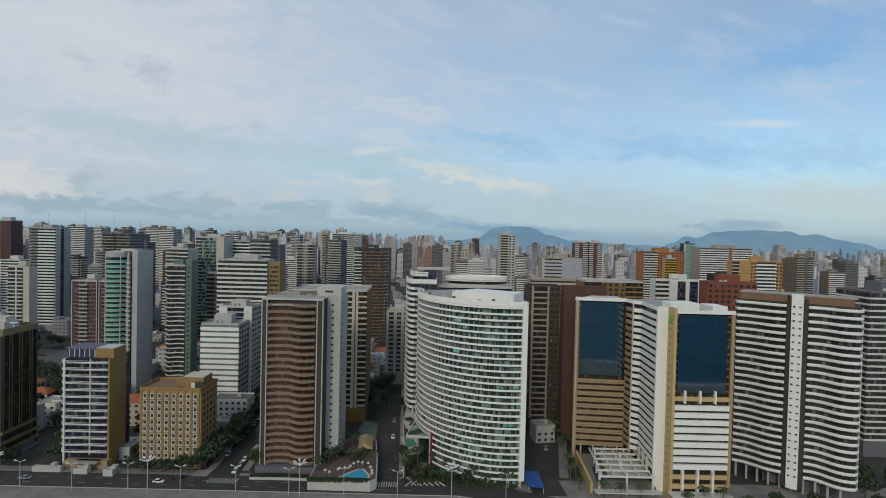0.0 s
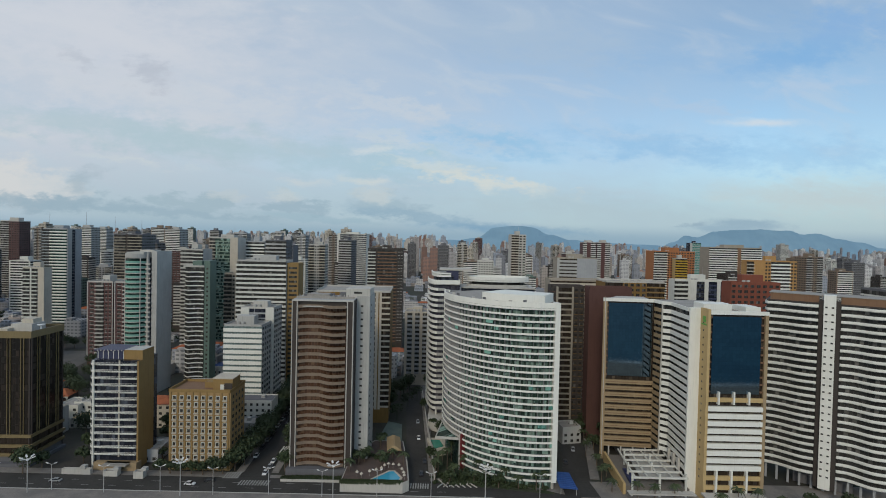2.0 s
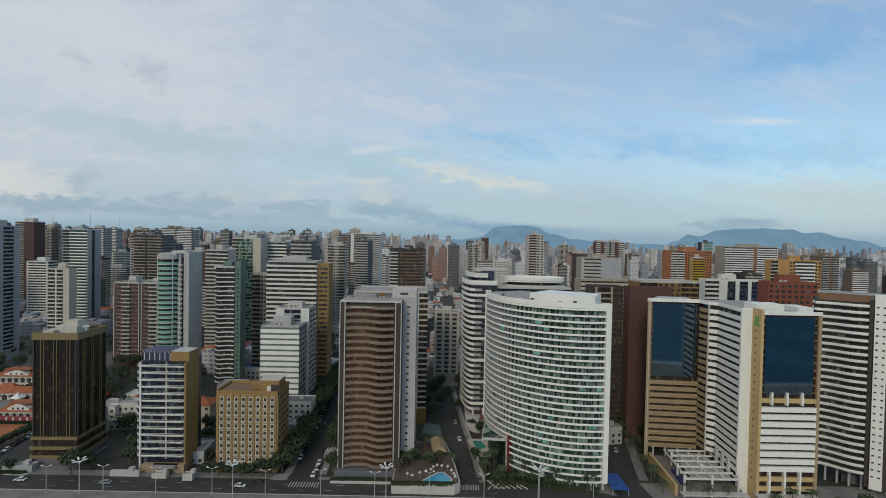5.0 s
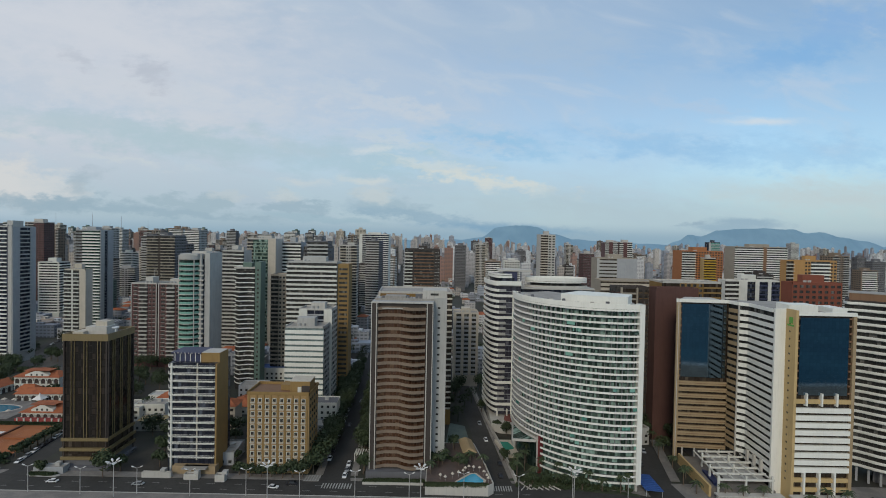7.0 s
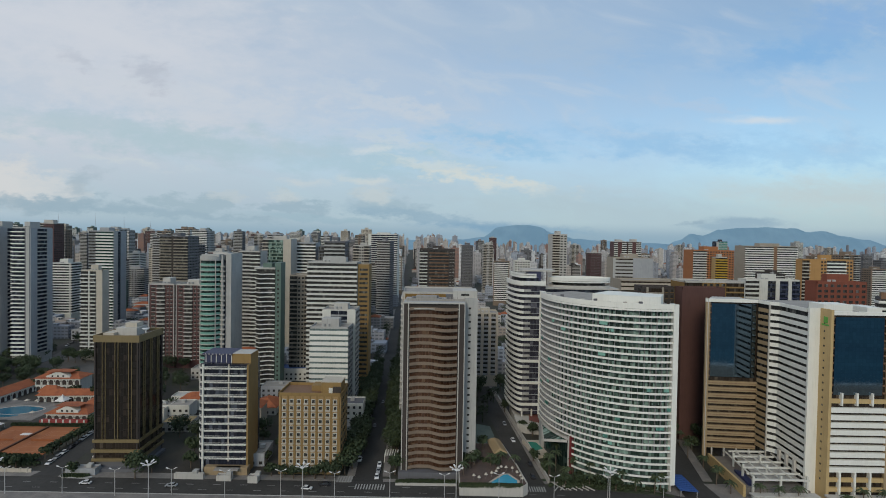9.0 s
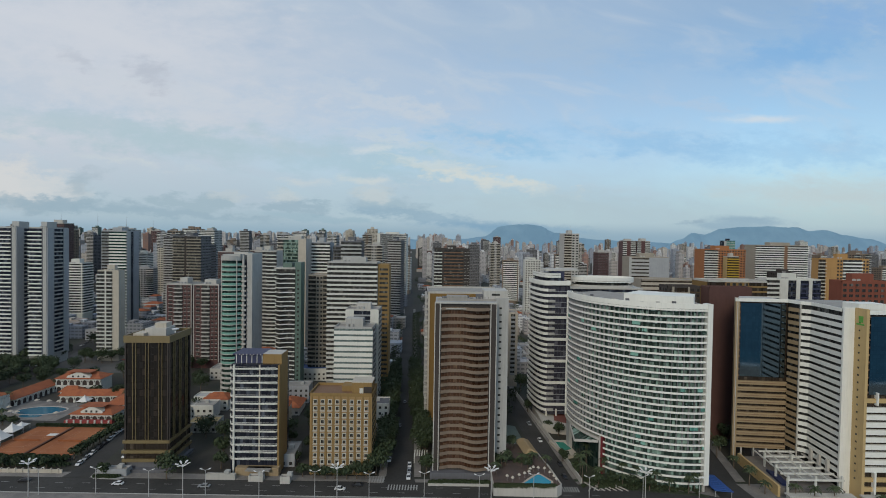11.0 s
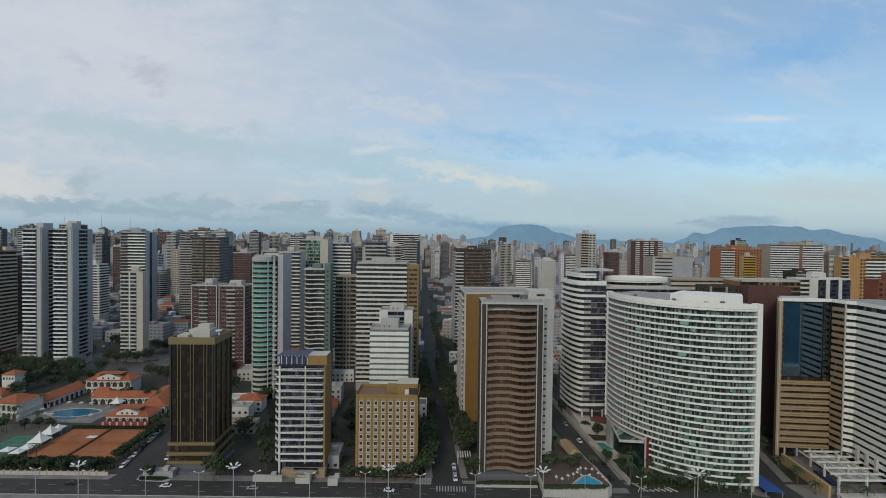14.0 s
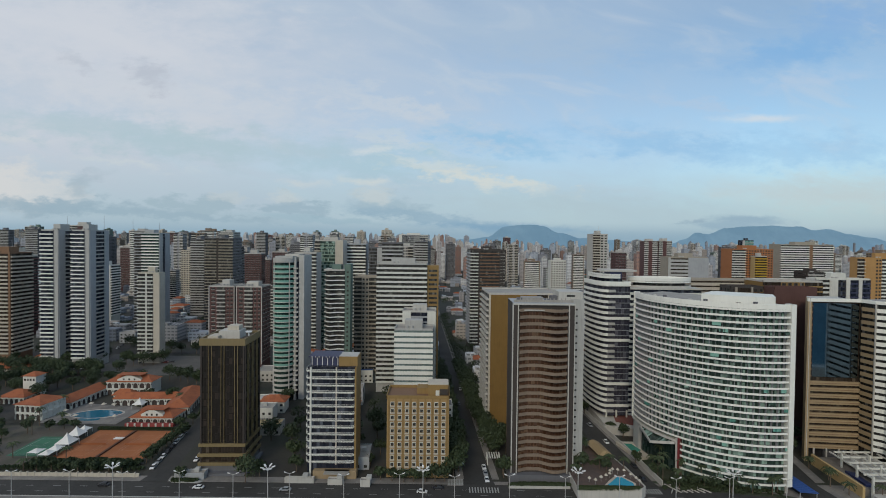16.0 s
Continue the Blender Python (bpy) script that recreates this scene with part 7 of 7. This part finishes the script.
# ---- garden of the curved tower ----
strip("garden", [(-16, 204), (34, 196), (36, 203), (10, 214), (-3, 232), (-14, 250), (-19, 250)], 0.1, LAWN, "planted garden in front of the curved tower")
shr = Geo()
for k in range(120):
    t = rnd.random()
    shr.add(tuft, -15 + 46 * t + rnd.uniform(-1, 1), 206 - 5 * t + rnd.uniform(-3.5, 5.5) * (1 - 0.5 * t), rnd.uniform(-0.4, 0.2))
solid("garden_shrubs", shr, LEAF, "dark shrubs in the tower garden", "shrubs", kind="stuff")
ob = thing("garden_pool", "small green-tiled pool and pale terrace", "swimming pool", pose(0, 0, 0))
part("terrace", Geo().prism([(-19, 246), (-15.5, 228), (-8, 230), (-9, 246)], 0.05, 1.6), CREAM, ob)
part("water", Geo().prism([(-17, 243.5), (-15, 233), (-10.5, 236), (-12.5, 243)], 1.5, 1.72), plain("green_pool_water", (0.05, 0.26, 0.19), 0.1), ob)
ob = thing("boundary_wall", "long white boundary wall along the side street", "boundary wall", pose(0, 0, 0))
part("wall", Geo().ribbon([(-14.2, 204.5), (-16.5, 238), (-19, 262), (-24, 320)], 0.4, 0, 2.6), OFFWHITE, ob)
ob = thing("podium_block", "white curved podium with a dark red terrace", "podium", pose(0, 0, 0))
part("wall", Geo().prism([(-19, 262), (-15, 258), (-4, 256), (14, 262), (16, 292), (-19, 292)], 0, 4.0), OFFWHITE, ob)
part("terrace", Geo().prism([(-12, 266), (-3, 260), (12, 264), (14, 276), (-10, 276)], 3.9, 4.12), paint("faded_red_floor", (0.20, 0.07, 0.055), 0.85, 0.4), ob)
ob = thing("garden_trellis", "white diamond trellis planters among shrubs", "planter", pose(0, 0, 0))
for i in range(6):
    part("edging", Geo().ribbon([(-13 + i * 2.4, 199 + i * 0.6), (-8 + i * 2.2, 207 + i * 0.3)], 0.25, 0.1, 0.5), OFFWHITE, ob)
    part("edging", Geo().ribbon([(-13 + i * 2.2, 206), (-9 + i * 2.4, 199.5)], 0.25, 0.1, 0.5), OFFWHITE, ob)
ob = thing("blue_awning", "striped blue awning over a ramp", "awning", pose(0, 0, 0))
for i in range(9):
    part("slat", Geo().prism([(36.2, 196 + i * 1.6), (43.0, 195 + i * 1.6), (43.0, 196.3 + i * 1.6), (36.2, 197.3 + i * 1.6)], 2.6, 2.8), plain("awning_blue", (0.03, 0.09, 0.30), 0.6) if i == 0 else bpy.data.materials["awning_blue"], ob)
for x, y in ((36.6, 196.5), (42.6, 195.6), (36.6, 209), (42.6, 208)):
    part("post", Geo().box(x - 0.1, x + 0.1, y - 0.1, y + 0.1, 0, 2.7), POLE, ob)

# ---- hotel podium with white frame ----
ob = thing("hotel_podium", "hotel podium under a white steel frame", "podium", pose(0, 0, 0))
part("slab", Geo().prism([(62.5, 198), (88, 196), (88, 227), (64, 227)], 0, 3.2), ground_mat("podium_floor", (0.20, 0.18, 0.16), (0.16, 0.145, 0.13), 0.2), ob)
part("side_wall", Geo().prism([(61.8, 197), (62.8, 197), (64.6, 227), (63.6, 227)], 0, 4.6), YELLOW, ob)
part("lean_roof", Geo().prism([(70, 201), (87, 200), (87, 224), (73, 224)], 5.6, 5.8), PALEGREY, ob, "grey glazed roof panels")
for i in range(6):
    y = 196 + i * 5.3
    part("cross_beam", Geo().box(64.5 + i * 1.2, 87.4, y - 0.3, y + 0.3, 7.2, 7.9), WHITE, ob)
for i in range(5):
    x = 66 + i * 5.0
    part("long_beam", Geo().prism([(x, 196), (x + 0.5, 196), (x + 3.0, 223), (x + 2.5, 223)], 7.25, 7.8), WHITE, ob)
for x, y in ((65, 196), (67, 206), (69.5, 217), (76, 196), (77, 206), (86.5, 196), (80, 215)):
    part("post", Geo().box(x - 0.35, x + 0.35, y - 0.35, y + 0.35, 0, 9.2), WHITE, ob)
part("front_canopy", Geo().box(62, 88, 190.5, 193.5, 3.2, 3.7), OFFWHITE, ob)
part("front_canopy", Geo().box(91, 115, 188.5, 193.0, 3.0, 3.6), OFFWHITE, ob)
part("blue_tarpaulin", Geo().prism([(65.5, 200), (68, 199), (69.5, 210), (67, 212)], 3.2, 4.2), plain("tarpaulin_blue", (0.02, 0.03, 0.10), 0.6), ob)
strip("forecourt", [(112, 178), (175, 178), (175, 191), (112, 191)], 0.14, PAVING, "paved forecourt of the wave tower")

# ---- small buildings behind the front row ----
def house(label, x, y, w, d, h, wall, roof, rz=3.5, glazed=True):
    ob = thing("house", label, "house", pose(x, y, 0, 0, 0, rz), "small houses behind the towers")
    part("wall", Geo().box(0, w, 0, d, 0, h), wall, ob)
    if roof is ROOFTILE:
        part("roof", hip(Geo(), 0, w, 0, d, h, min(w, d) * 0.28), ROOFTILE, ob)
    else:
        g = Geo().ribbon([(0, 0), (w, 0), (w, d), (0, d), (0, 0.01)], 0.25, h, h + 0.7)
        part("parapet", g, wall, ob)
        part("roof", Geo().box(0.2, w - 0.2, 0.2, d - 0.2, h - 0.1, h + 0.12), roof, ob)
        part("tank", Geo().box(w * 0.6, w * 0.6 + 2, d * 0.5, d * 0.5 + 2, h + 0.1, h + 1.6), PALEGREY, ob)
    k = max(2, int(w / 3))
    for f in range(max(1, int(h / 3)) if glazed else 0):
        for i in range(k):
            part("window", Geo().box((i + 0.3) * w / k, (i + 0.72) * w / k, -0.08, 0.05, f * 3 + 0.9, f * 3 + 2.2), GLASS_DARK, ob)
    return ob


house("cream shed with a pale yellow roof", -203, 252, 15, 10, 4.5, OFFWHITE, YELLOW)
house("low white house with flat roof", -214, 270, 16, 10, 7, WHITE, CONCRETE)
house("white house with red tile roof", -210, 284, 14, 10, 6.5, WHITE, ROOFTILE)
house("white house with red tile roof", -166, 278, 13, 16, 4.5, OFFWHITE, ROOFTILE)
house("grey shed with a flat concrete roof", -147, 216, 10, 14, 5, GREY, CONCRETE)
house("pale gate lodge with flat roof", -138.5, 201.6, 4, 2.5, 2.2, OFFWHITE, CONCRETE, 0, False)
house("off-white gate lodge at the avenue", -152, 203.0, 6, 2.5, 1.6, OFFWHITE, CONCRETE, 0, False)
house("white boundary lodge with flat roof", -170, 204.2, 12, 1.5, 1.6, OFFWHITE, CONCRETE, 0, False)
house("white windowed annexe with flat roof", -118, 254, 18, 11, 15, WHITE, DARKGREY, 2)
house("grey flat-roofed annexe beside the tower", -120, 244, 16, 9, 7, GREY, CONCRETE, 2)
house("low white workshop with blue roof", -176, 345, 22, 14, 8, WHITE, plain("blue_sheet_roof", (0.04, 0.09, 0.25), 0.6))
house("low white flat-roofed workshop", -235, 345, 30, 16, 7, OFFWHITE, CONCRETE)
house("kiosk beside the black tower", -216, 205.5, 12, 4, 2.2, GREY, CONCRETE, 3, False)
house("glazed canopy building behind the hotel", 49, 245, 10, 9, 8, PALEGREY, CONCRETE, 12)
rnd = random.Random(14)
kinds = ((WHITE, CONCRETE), (OFFWHITE, ROOFTILE), (GREY, CONCRETE), (CREAM, ROOFTILE), (PALEGREY, CONCRETE), (WHITE, PALEGREY))
made = []
for k in range(1200):
    y = rnd.uniform(235, 470)
    x = rnd.uniform(-0.9, 0.8) * y - 30
    w, d = rnd.uniform(9, 18), rnd.uniform(8, 14)
    if abs(x + w / 2 - STREET(y)) < 18 + w / 2 or (x < -222 and y < 450) or any(-w - 3 < x - a < 40 and -d - 3 < y - b < 28 for a, b in TAKEN + made) or (x > -50 and y < 265):
        continue
    if -38 - 0.075 * (y - 200) < x + w / 2 < -2 - 0.075 * (y - 200) and y < 420:
        continue
    made.append((x + 8, y + 4))
    wall, roof = rnd.choice(kinds)
    house("low " + {CONCRETE: "flat-roofed", ROOFTILE: "red-roofed", PALEGREY: "pale-roofed"}[roof] + " house between the towers", x, y, w, d, rnd.choice((3.5, 6.5, 6.5, 9.5, 12.5)), wall, roof)
    if len(made) > 45:
        break
